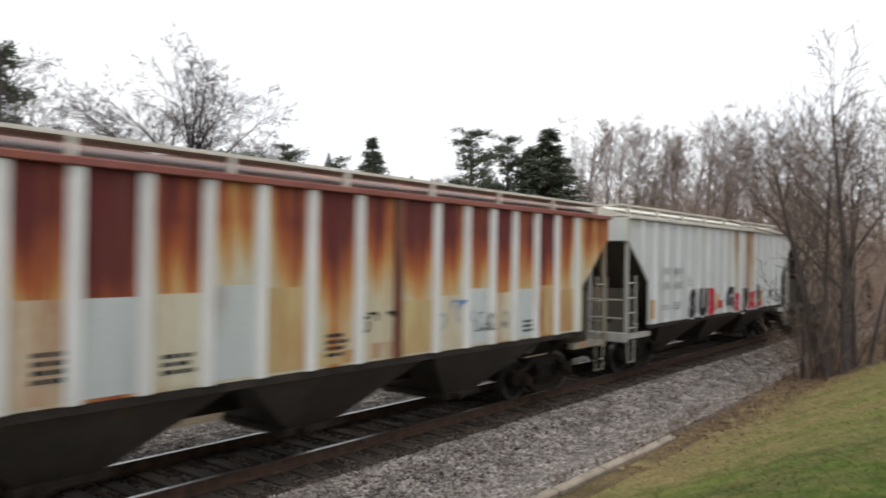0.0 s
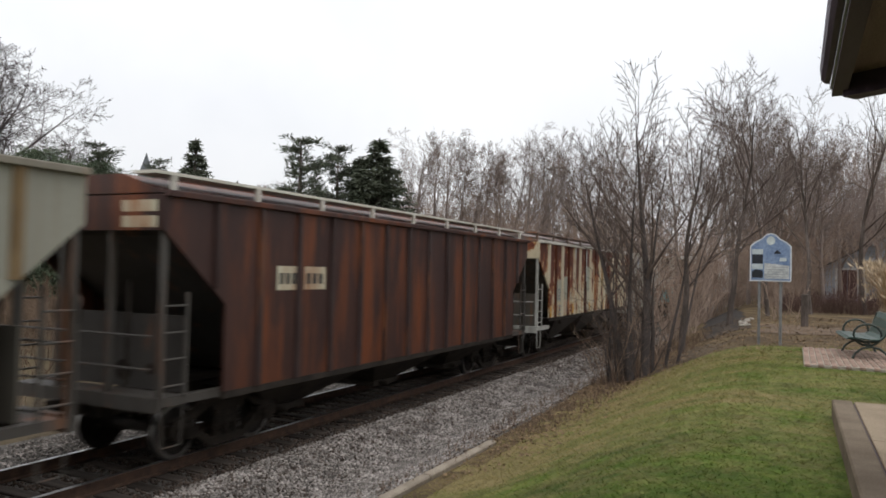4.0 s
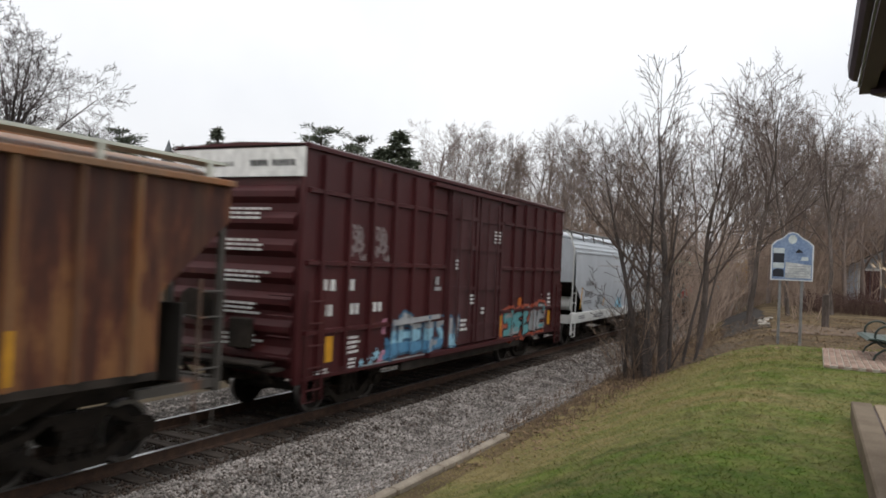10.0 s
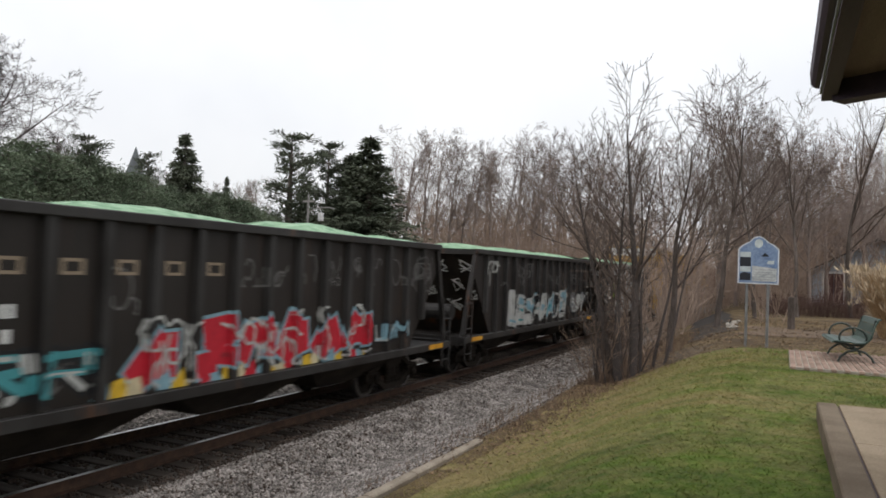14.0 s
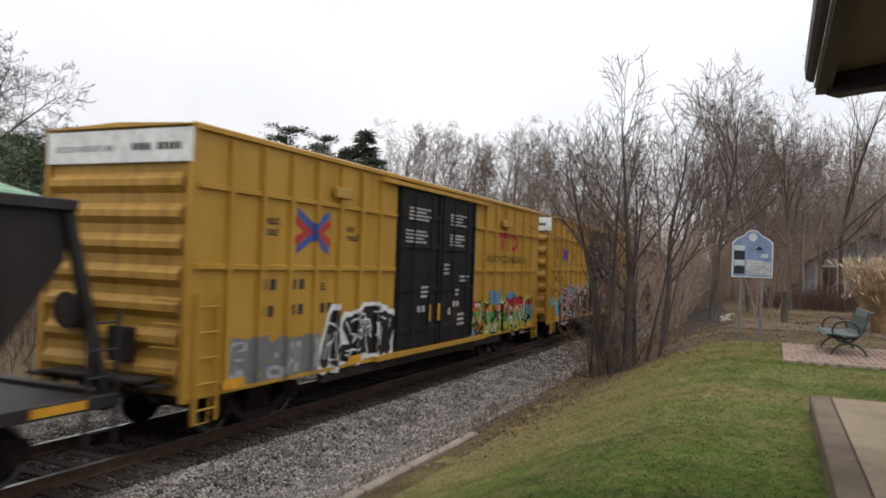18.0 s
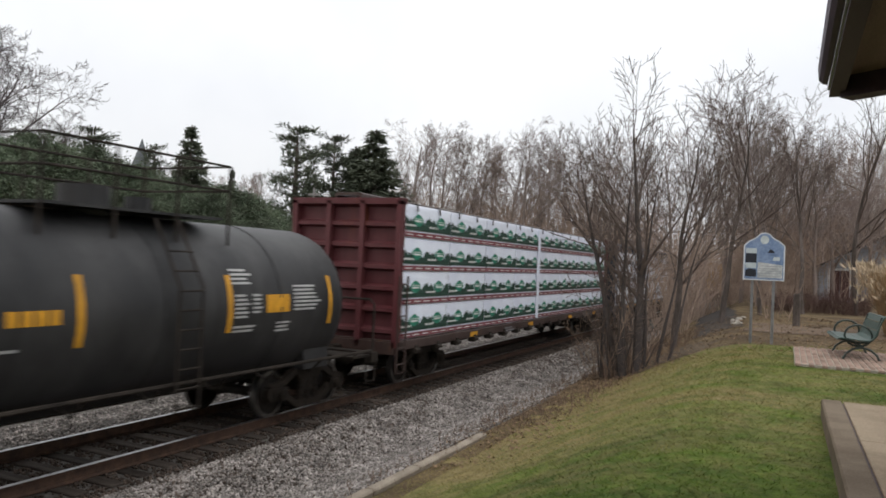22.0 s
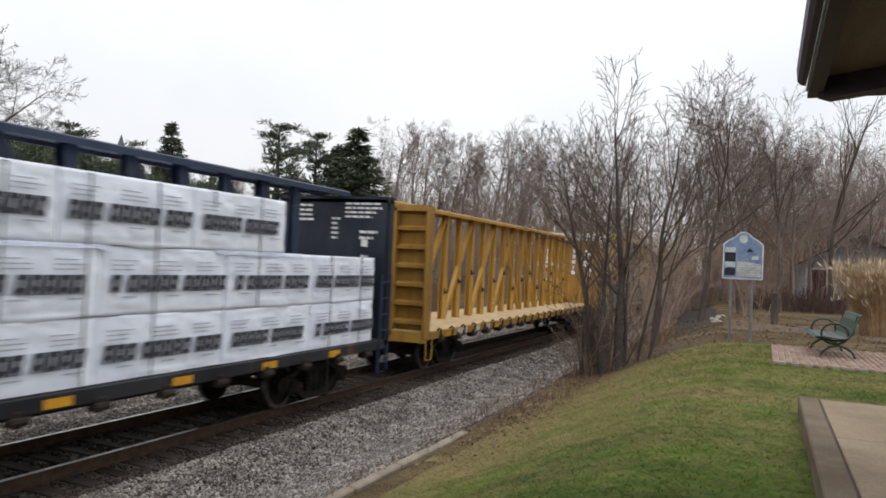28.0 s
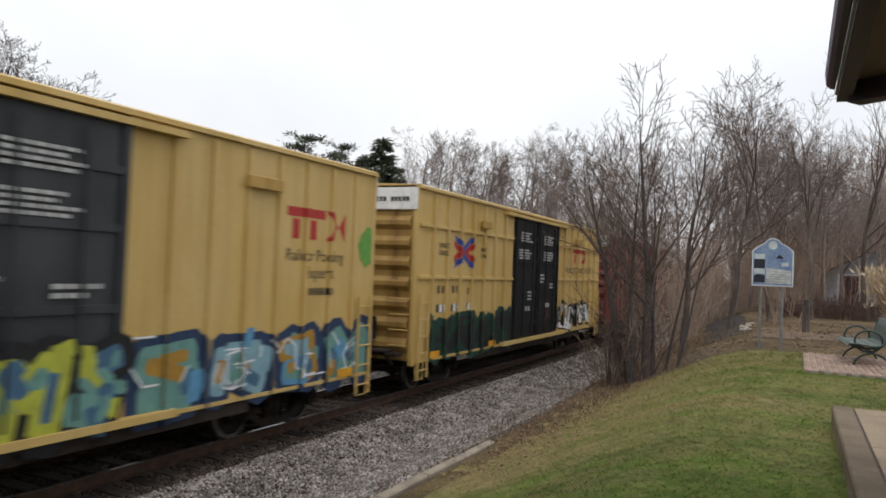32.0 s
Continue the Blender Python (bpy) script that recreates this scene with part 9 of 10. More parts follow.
def ballast(boxes, mat, label):
    out = []
    for x0, x1, y0, y1, n in boxes:
        x = rs.uniform(x0, x1, n)
        y = y0 + (y1 - y0) * rs.uniform(0, 1, n) ** 1.3
        far = np.abs(x - TRACK_X)
        z = np.array([ground_z(a, b) for a, b in zip(x, y)])
        z = np.maximum(z, np.interp(far, [0, 2.0, 2.9, 3.0], [-0.2, -0.2, -0.46, -9]))
        tie = (far < 1.32) & (np.abs((y - 0.5 + 0.26) % 0.52 - 0.26) < 0.15)
        k = ~tie
        out.append(np.stack([x[k], y[k], z[k]], 1))
    P = np.concatenate(out)
    n = len(P)
    unit = np.array([[1, 0, 0], [-1, 0, 0], [0, 1, 0], [0, -1, 0], [0, 0, 1], [0, 0, -1]], float)
    r = rs.uniform(0.012, 0.036, (n, 1, 1)) * (1 + P[:, 1].reshape(-1, 1, 1) * 0.012)
    a = rs.uniform(0, 6.283, n)
    V = unit[None] * r * rs.uniform(0.55, 1.3, (n, 6, 1)) + rs.normal(0, 0.006, (n, 6, 3))
    c, s = np.cos(a)[:, None], np.sin(a)[:, None]
    X, Y, Z = V[..., 0], V[..., 1], V[..., 2]
    tx = rs.uniform(-0.8, 0.8, n)[:, None]
    X, Y = X * c - Y * s, X * s + Y * c
    Y, Z = Y * np.cos(tx) - Z * np.sin(tx), Y * np.sin(tx) + Z * np.cos(tx)
    V = np.stack([X, Y, Z * 0.8], -1) + P[:, None] + np.array([0, 0, 0.012])
    F = np.array([[0, 2, 4], [2, 1, 4], [1, 3, 4], [3, 0, 4], [2, 0, 5], [1, 2, 5], [3, 1, 5], [0, 3, 5]])
    F = (np.arange(n)[:, None, None] * 6 + F[None]).reshape(-1, 3)
    tagged(new("ballast_stones", soup("ballast_stones", V.reshape(-1, 3), F, mat)), label, "gravel", kind="stuff")


ballast(((TRACK_X + 1.55, -4.75, 2.5, 22, 84000), (TRACK_X + 1.6, -5.0, 22, 36, 12000), (TRACK_X - 3.5, TRACK_X - 0.95, 5, 42, 20000)), M["stone"], "grey crushed ballast stones beside the rails")
# the outer rows widen the dark band as painted shade beside the train
ballast(((TRACK_X + 0.82, TRACK_X + 1.75, 2.5, 40, 12000), (TRACK_X + 1.75, TRACK_X + 2.35, 2.5, 40, 8000), (TRACK_X + 2.35, TRACK_X + 3.1, 2.5, 40, 4800), (TRACK_X - 0.7, TRACK_X + 0.7, 3, 40, 14000)), M["dark_stone"], "rust-stained ballast between and along the rails, darkened for the train's shade")


def litter():
    n = 24000
    y = 9 + 23 * rs.uniform(0, 1, n) ** 0.75
    x = np.where((rs.uniform(0, 1, n) < 0.45) | (y < 17), rs.normal(-4.0, 0.5, n), rs.uniform(-4.7, 6, n))
    some = (y > 17) | (rs.uniform(0, 1, n) < 0.3)
    x, y, n = x[some], y[some], int(some.sum())
    z = np.array([ground_z(a, b) for a, b in zip(x, y)]) + 0.02
    a = rs.uniform(0, 6.283, n)
    s = rs.uniform(0.015, 0.045, n)
    V = []
    for k in range(4):
        t = a + k * math.pi / 2
        q = s * (1.0 if k % 2 else 0.55)
        V.append(np.stack([x + np.cos(t) * q, y + np.sin(t) * q, z + rs.uniform(0, 0.03, n)], 1))
    V = np.stack(V, 1).reshape(-1, 3)
    mt = shade("dry_leaf", (0.11, 0.072, 0.042), (0.22, 0.15, 0.088), 4, 20, 0.8, bump=0, island=0.4)
    tagged(new("leaf_litter", soup("leaf_litter", V, np.arange(n * 4).reshape(-1, 4), mt)), "scattered dry brown leaves on the ground", "leaves", kind="stuff")


litter()

# ---------------------------------------------------------------- station side: platform slab, eave, sign, bench
wood_dark = shade("dark_brown_trim", (0.048, 0.03, 0.047), (0.07, 0.046, 0.068), 2, 40, 0.6, stretch=(4, 0.5, 4), bump=0.1)
soffit_m = shade("brown_soffit_board", (0.16, 0.108, 0.092), (0.22, 0.155, 0.132), 1.2, 30, 0.7, stretch=(6, 0.6, 6), bump=0.15)
DECK_Z = 1.6


def platform():
    slab = thing("platform_slab", "tan concrete platform slab with a kerb strip", "platform", kind="structure")
    bm = bmesh.new()
    box(bm, 0.38, 0.585, -6.0, 9.5, 0.7, DECK_Z, bevel=0.015)
    part("kerb_strip", bm, M["kerb_concrete"], slab)
    for i, (y0, y1) in enumerate(((-6.0, -2.6), (-2.59, 0.8), (0.81, 4.2), (4.21, 7.3), (7.31, 9.48))):
        bm = bmesh.new()
        box(bm, 0.6, 3.4, y0, y1, 0.8, DECK_Z - 0.006, bevel=0.008)
        box(bm, 3.41, 6.4, y0, y1, 0.8, DECK_Z - 0.006, bevel=0.008)
        part("slab_panel", bm, M["concrete"], slab)
    bm = bmesh.new()
    box(bm, 0.58, 6.4, -6.0, 9.46, 0.75, DECK_Z - 0.03)
    part("joint_filler", bm, wood_dark, slab)


platform()


def station_roof():
    roof = thing("station_roof", "brown hipped station roof corner with dark gutter", "roof", kind="structure")
    x0, x1, y0, y1, z = 0.212, 9.0, -5.0, 5.73, 4.2
    bm = bmesh.new()                                   # edge beams under the eave
    box(bm, x0, x0 + 0.09, y0, y1, z, z + 0.16)
    box(bm, x0 + 0.09, x1, y1 - 0.14, y1, z, z + 0.16)
    part("fascia_beam", bm, wood_dark, roof)
    for i in range(16):
        bm = bmesh.new()
        a = x0 + 0.09 + i * 0.55
        box(bm, a, min(x1, a + 0.544), y0, y1 - 0.14, z + 0.1, z + 0.125)
        part("soffit_board", bm, soffit_m, roof)
    bm = bmesh.new()                                   # bracket beams from the wall
    beam(bm, (x0 + 0.1, y1 - 0.1, z + 0.06), (x1 * 0.5, y1 - 3.0, z + 0.06), 0.14, 0.2, (0, 0, 1))
    part("hip_beam", bm, wood_dark, roof)
    bm = bmesh.new()
    box(bm, x0 - 0.014, x0 - 0.001, y0, y1 - 0.12, z + 0.022, z + 0.045)
    part("drip_edge", bm, flat("pale_metal_edge", (0.35, 0.35, 0.37)), roof, "pale metal drip edge")
    bm = bmesh.new()
    prism(bm, [(x0 - 0.016, z + 0.05), (x0 - 0.045, z + 0.055), (x0 - 0.07, z + 0.08), (x0 - 0.078, z + 0.16), (x0 - 0.016, z + 0.16)], y0, y1 - 0.16, "y")
    part("gutter", bm, wood_dark, roof, "dark brown gutter")
    bm = bmesh.new()
    v = [bm.verts.new(p) for p in ((x0 - 0.07, y0, z + 0.17), (x0 - 0.07, y1 - 0.1, z + 0.17), (x1, y1 - 0.1, z + 0.17), (x1, y0, z + 0.17), (4.6, y0, z + 2.4), (4.6, y1 - 4.3, z + 2.4))]
    for f in ((0, 4, 5, 1), (1, 5, 2), (2, 5, 4, 3), (0, 1, 2, 3)):
        bm.faces.new([v[i] for i in f])
    part("roof_slope", bm, shade("roof_shingle", (0.05, 0.045, 0.042), (0.09, 0.08, 0.075), 6, 30, 0.9), roof)
    wall = solo("wall_station", bmesh.new(), M["concrete"], "tan station wall", "wall", "structure")
    bm = bmesh.new()
    box(bm, 2.6, 8.4, -5.0, 3.3, DECK_Z - 0.02, z + 0.1)
    bm.to_mesh(wall.data), bm.free()


station_roof()


def history_sign():
    cx, cy = -0.52, 18.6
    g = ground_z(cx, cy)
    sign = thing("information_sign", "blue arched information sign on two metal posts", "sign")
    sign.matrix_basis = pose(cx, cy, g, 0, 0, 4)
    post_m = shade("grey_steel_post", (0.16, 0.16, 0.165), (0.24, 0.24, 0.24), 5, 40, 0.5, 0.6, bump=0.1)
    for x in (-0.23, 0.22):
        bm = bmesh.new()
        box(bm, x - 0.03, x + 0.03, 0.0, 0.06, -0.2, 2.3, bevel=0.006)
        part("post", bm, post_m, sign)
    z0 = 2.86 - g
    out = [(-0.435, z0), (0.435, z0), (0.435, z0 + 0.8), (0.33, z0 + 0.9), (0.2, z0 + 0.97), (0.1, z0 + 1.07), (0.0, z0 + 1.1), (-0.1, z0 + 1.07), (-0.2, z0 + 0.97), (-0.33, z0 + 0.9), (-0.435, z0 + 0.8)]
    bm = bmesh.new()
    prism(bm, out, -0.005, -0.035, "y")
    panel = part("panel_edge", bm, flat("sign_white", (0.6, 0.62, 0.65)), sign, "white sign border")
    mid = sum(z for _, z in out) / len(out)
    bm = bmesh.new()
    prism(bm, [(x * 0.94, z0 + 0.55 + (z - z0 - 0.55) * 0.955) for x, z in out], -0.039, -0.0355, "y")
    face = part("panel_face", bm, shade("sign_blue", (0.11, 0.17, 0.3), (0.2, 0.27, 0.4), 2.5, 20, 0.35, bump=0), panel, "blue printed sign face")

    def patch(name, pts, mat, d=0.0):
        b = bmesh.new()
        prism(b, pts, -0.044 - d, -0.0395 - d, "y")
        part(name, b, mat, panel)
    pale, dark = flat("sign_pale", (0.45, 0.5, 0.52)), flat("sign_dark", (0.02, 0.022, 0.03))
    patch("seal", [(0.09 * math.cos(a), z0 + 0.93 + 0.1 * math.sin(a)) for a in [k * 0.52 for k in range(12)]], flat("sign_seal", (0.5, 0.55, 0.55)))
    patch("photo", [(-0.39, z0 + 0.4), (-0.16, z0 + 0.4), (-0.16, z0 + 0.61), (-0.39, z0 + 0.61)], dark)
    patch("photo", [(-0.39, z0 + 0.08), (-0.16, z0 + 0.08), (-0.16, z0 + 0.24), (-0.31, z0 + 0.27), (-0.39, z0 + 0.22)], dark)
    patch("photo_sky", [(-0.39, z0 + 0.615), (-0.16, z0 + 0.615), (-0.16, z0 + 0.73), (-0.39, z0 + 0.73)], pale)
    patch("photo_sky", [(-0.39, z0 + 0.275), (-0.16, z0 + 0.275), (-0.16, z0 + 0.395), (-0.39, z0 + 0.395)], pale)
    patch("map", [(-0.13, z0 + 0.06), (0.39, z0 + 0.06), (0.39, z0 + 0.36), (-0.13, z0 + 0.42)], shade("sign_map", (0.28, 0.3, 0.31), (0.52, 0.53, 0.53), 9, 40, 0.4, bump=0))
    patch("map_mark", [(0.18, z0 + 0.46), (0.33, z0 + 0.46), (0.33, z0 + 0.54), (0.2, z0 + 0.54)], pale)
    patch("map_mark", [(0.06, z0 + 0.63), (0.22, z0 + 0.63), (0.2, z0 + 0.67), (0.13, z0 + 0.72), (0.09, z0 + 0.67)], dark)
    faint_bar = flat("sign_print", (0.3, 0.31, 0.32))
    for k in range(5):
        patch("text_bar", [(-0.1, z0 + 0.1 + k * 0.055), (0.36 - 0.05 * (k % 2), z0 + 0.1 + k * 0.055), (0.36 - 0.05 * (k % 2), z0 + 0.112 + k * 0.055), (-0.1, z0 + 0.112 + k * 0.055)], faint_bar, 0.005)


history_sign()


def park_bench():
    bx, by = 1.22, 16.85
    g = ground_z(bx, by) + 0.045
    bench = thing("park_bench", "green metal park bench with ring arms", "bench")
    bench.matrix_basis = pose(bx, by, g, 0, 0, 3)
    iron = shade("dark_green_iron", (0.018, 0.026, 0.022), (0.03, 0.045, 0.038), 4, 40, 0.45, 0.2, bump=0.1)
    slat = shade("green_bench_coating", (0.03, 0.06, 0.05), (0.05, 0.085, 0.072), 3, 50, 0.4, bump=0.15)
    L = 0.95
    for s in (-1, 1):
        y = s * (L - 0.12)
        bm = bmesh.new()
        path_rod(bm, [(-0.3 + 0.06 * 0, y, 0.0), (-0.24, y, 0.14), (-0.12, y, 0.24), (0.02, y, 0.27), (0.16, y, 0.24), (0.28, y, 0.14), (0.34, y, 0.0)], 0.022, 8)
        part("leg", bm, iron, bench)
        bm = bmesh.new()
        cx, cz, r = -0.04, 0.49, 0.2
        ring = [(cx + r * 1.15 * math.cos(a), y, cz + r * math.sin(a)) for a in [k * math.pi / 8 for k in range(17)]]
        path_rod(bm, ring, 0.02, 8)
        part("arm_ring", bm, iron, bench)
        bm = bmesh.new()
        path_rod(bm, [(-0.36, y, 0.42), (-0.1, y, 0.36), (0.14, y, 0.37), (0.26, y, 0.5), (0.34, y, 0.85)], 0.022, 8)
        part("side_rail", bm, iron, bench)
    seat = [(-0.4, 0.40), (-0.36, 0.435), (-0.2, 0.43), (0.0, 0.405), (0.14, 0.41), (0.22, 0.47), (0.27, 0.6), (0.32, 0.76), (0.37, 0.86), (0.41, 0.865)]
    for k, (a, b) in enumerate(zip(seat, seat[1:])):
        bm = bmesh.new()
        beam(bm, ((a[0] + b[0]) / 2, -L, (a[1] + b[1]) / 2), ((a[0] + b[0]) / 2, L, (a[1] + b[1]) / 2), math.hypot(b[0] - a[0], b[1] - a[1]) * 0.93, 0.02, (-(b[1] - a[1]), 0, b[0] - a[0]))
        part("seat_slat" if k < 5 else "back_slat", bm, slat, bench)
    bm = bmesh.new()
    rod(bm, (0.02, -L + 0.1, 0.27), (0.02, L - 0.1, 0.27), 0.018)
    part("stretcher", bm, iron, bench)


park_bench()


def patch_on_ground(name, x0, x1, y0, y1, mat, label, category, lift=0.015, skew=0.0, ragged=0.0, step_m=0.5):
    """A sheet that follows the ground, with a ragged rim."""
    nx, ny = max(2, int((x1 - x0) / step_m)), max(2, int((y1 - y0) / step_m))
    vs = []
    for i in range(nx + 1):
        for j in range(ny + 1):
            x, y = x0 + (x1 - x0) * i / nx, y0 + (y1 - y0) * j / ny
            if i in (0, nx):
                x += ragged * noise.noise(Vector((y * 1.3, x, 5)))
            if j in (0, ny):
                y += ragged * noise.noise(Vector((x * 1.3, y, 7)))
            x += skew * (y - y0)
            vs.append((x, y, ground_z(x, y) + lift))
    fs = [(i * (ny + 1) + j, (i + 1) * (ny + 1) + j, (i + 1) * (ny + 1) + j + 1, i * (ny + 1) + j + 1) for i in range(nx) for j in range(ny)]
    return tagged(new(name, soup(name, vs, fs, mat, True)), label, category, kind="structure")


asphalt = shade("asphalt", (0.032, 0.028, 0.026), (0.055, 0.048, 0.044), 1.5, 60, 0.9, bump=0.4)
patch_on_ground("path", -2.7, -1.2, 25.0, 44.0, asphalt, "dark asphalt trail through the grass", "path", 0.03, -0.09, 0.3)
patch_on_ground("footpath", -0.9, 12.0, 22.6, 26.6, shade("pinkish_dirt", (0.115, 0.083, 0.06), (0.165, 0.122, 0.09), 1.2, 30, 0.95, bump=0.4), "pale worn dirt footpath", "path", 0.02, 0.0, 1.6)
patch_on_ground("bare_soil", -4.6, -1.6, 18.7, 22.5, M["soil"], "brown bare soil under the trees", "soil", 0.012, 0.0, 0.9)


def kerb_stones():
    """Concrete edging between lawn and gravel."""
    edging = thing("edging", "weathered concrete edging between gravel and lawn", "kerb", kind="structure")
    rg = random.Random(3)
    mt = shade("old_concrete", (0.2, 0.165, 0.13), (0.29, 0.25, 0.2), 2, 50, 0.9, bump=0.5, vary=0.1)
    bm = bmesh.new()
    box(bm, -0.075, 0.075, -0.6, 0.6, -0.22, 0.0, bevel=0.02)
    me = finish(bm, "edging_stone", mt)
    for i in range(9):
        y = 1.2 + i * 1.21
        ob = new("edging_stone", me)
        ob.parent = edging
        ob.matrix_local = pose(KERB_X - 0.02 + rg.uniform(-0.01, 0.01), y, 0.19 + rg.uniform(-0.015, 0.01), rg.uniform(-0.6, 0.6), rg.uniform(-3, 3), rg.uniform(-0.5, 0.5))


kerb_stones()


def brick_patio():
    x0, x1, y0, y1 = 0.15, 3.3, 14.45, 18.0
    patio = thing("brick_patio", "red brick patio under the bench", "patio", kind="structure")
    brick_m = shade("red_brick", (0.2, 0.135, 0.105), (0.31, 0.225, 0.18), 3, 50, 0.9, vary=0.25, bump=0.4)
    z = max(ground_z(x, y) for x in (x0, x1) for y in (y0, y1)) + 0.01
    bm = bmesh.new()
    box(bm, x0, x1, y0, y1, z - 0.12, z + 0.034)
    part("sand_bed", bm, shade("pale_joint_sand", (0.27, 0.24, 0.2), (0.36, 0.33, 0.28), 5, 40, 0.95), patio)
    bm = bmesh.new()
    box(bm, -0.044, 0.044, -0.096, 0.096, 0.0, 0.045, bevel=0.006)
    me = finish(bm, "brick", brick_m)
    rg = random.Random(6)
    nx, ny = int((x1 - x0) / 0.105), int((y1 - y0) / 0.206)
    spots = [(i, j) for j in range(ny) for i in range(nx)]
    rest = bmesh.new()
    for n, (i, j) in enumerate(spots):
        m = pose(x0 + 0.053 + i * 0.105, y0 + 0.103 + j * 0.206 + (0.05 if i % 2 else -0.05), z + rg.uniform(-0.003, 0.006), rg.uniform(-1, 1), rg.uniform(-1, 1), rg.uniform(-1, 1))
        if n < 300:
            ob = new("brick", me)
            ob.parent = patio
            ob.matrix_local = m
        else:
            k = len(rest.verts)
            rest.from_mesh(me)
            rest.verts.ensure_lookup_table()
            for v in rest.verts[k:]:
                v.co = m @ v.co
    part("brick", rest, brick_m, patio, kind="stuff")


brick_patio()


def pampas():
    cx, cy = 3.1, 24.6
    g = ground_z(cx, cy)
    clump = thing("ornamental_grass", "tall straw-coloured ornamental grass clump", "grass clump")
    clump.location = (cx, cy, g - 0.03)
    r2 = np.random.RandomState(8)
    n = 6500
    a, q = r2.uniform(0, 6.283, n), r2.uniform(0, 1, n) ** 0.6
    base = np.stack([np.cos(a) * q * 0.55, np.sin(a) * q * 0.55, np.zeros(n)], 1)
    out = np.stack([np.cos(a) * q, np.sin(a) * q, np.zeros(n)], 1)
    hgt = r2.uniform(0.9, 1.95, n)[:, None]
    mid = base + out * 0.18 * hgt + np.array([[0, 0, 0.6]]) * hgt
    tip = base + out * (0.55 * r2.uniform(0.3, 1.2, (n, 1))) * hgt + np.array([[0, 0, 1.0]]) * hgt + r2.normal(0, 0.09, (n, 3))
    s = np.stack([-np.sin(a), np.cos(a), np.zeros(n)], 1) * 0.007
    V = np.stack([base - s, base + s, mid + s, mid - s, tip + s * 0.3, tip - s * 0.3], 1).reshape(-1, 3)
    F = (np.arange(n)[:, None, None] * 6 + np.array([[[0, 1, 2, 3], [3, 2, 4, 5]]])).reshape(-1, 4)
    part("blade_mass", soup("blade_mass", V, F, shade("straw_blade", (0.33, 0.21, 0.115), (0.47, 0.34, 0.2), 2, 10, 0.9, bump=0, island=0.35)), None, clump, kind="stuff")
    k = r2.choice(n, 900, False)
    P = tip[k]
    V, F = blades(np.repeat(P, 6, 0) + r2.normal(0, 0.04, (len(P) * 6, 3)), np.repeat(out[k] * 0.4 + np.array([[0, 0, 1.0]]), 6, 0) + r2.normal(0, 0.3, (len(P) * 6, 3)), 0.22, 0.02, r2)
    part("plume_mass", soup("plume_mass", V, F, shade("pale_plume", (0.42, 0.33, 0.22), (0.56, 0.46, 0.34), 2, 10, 0.9, bump=0, island=0.3)), None, clump, "pale feathery plumes", kind="stuff")


pampas()


def log_post():
    x, y = 0.28, 26.2
    bm = bmesh.new()
    pts = [(0.1 * math.cos(k * 0.785) * (1 + 0.15 * (k % 3)), 0.1 * math.sin(k * 0.785)) for k in range(8)]
    prism(bm, pts, -0.2, 1.05, "z")
    bmesh.ops.bevel(bm, geom=[e for e in bm.edges if abs(e.verts[0].co.z - e.verts[1].co.z) < 0.01 and e.verts[0].co.z > 1], offset=0.03, segments=1, affect="EDGES")
    ob = solo("wooden_post", bm, M["bark"], "weathered grey-brown wooden post in the grass", "post")
    ob.location = (x, y, ground_z(x, y))


log_post()
rg = random.Random(17)
pale_rock = shade("pale_rock", (0.3, 0.27, 0.23), (0.42, 0.39, 0.34), 6, 40, 0.9, bump=0.6, depth=0.03)
for i in range(7):
    bm = bmesh.new()
    bmesh.ops.create_icosphere(bm, subdivisions=2, radius=1.0)
    s = Vector((rg.uniform(0.06, 0.14), rg.uniform(0.06, 0.14), rg.uniform(0.04, 0.08)))
    for v in bm.verts:
        k = 1 + 0.28 * noise.noise(v.co * 1.6 + Vector((i * 7, 0, 0)))
        v.co = Vector((v.co.x * s.x, v.co.y * s.y, v.co.z * s.z)) * k
    ob = solo("rock", bm, pale_rock, "pale rough rock beside the trail", "rock", group="rocks by the trail")
    x, y = -1.35 - i * 0.06 + rg.uniform(-0.22, 0.22), 26.6 + i * 0.6
    ob.matrix_basis = pose(x, y, ground_z(x, y) + s.z * 0.55, 0, 0, rg.uniform(0, 360))


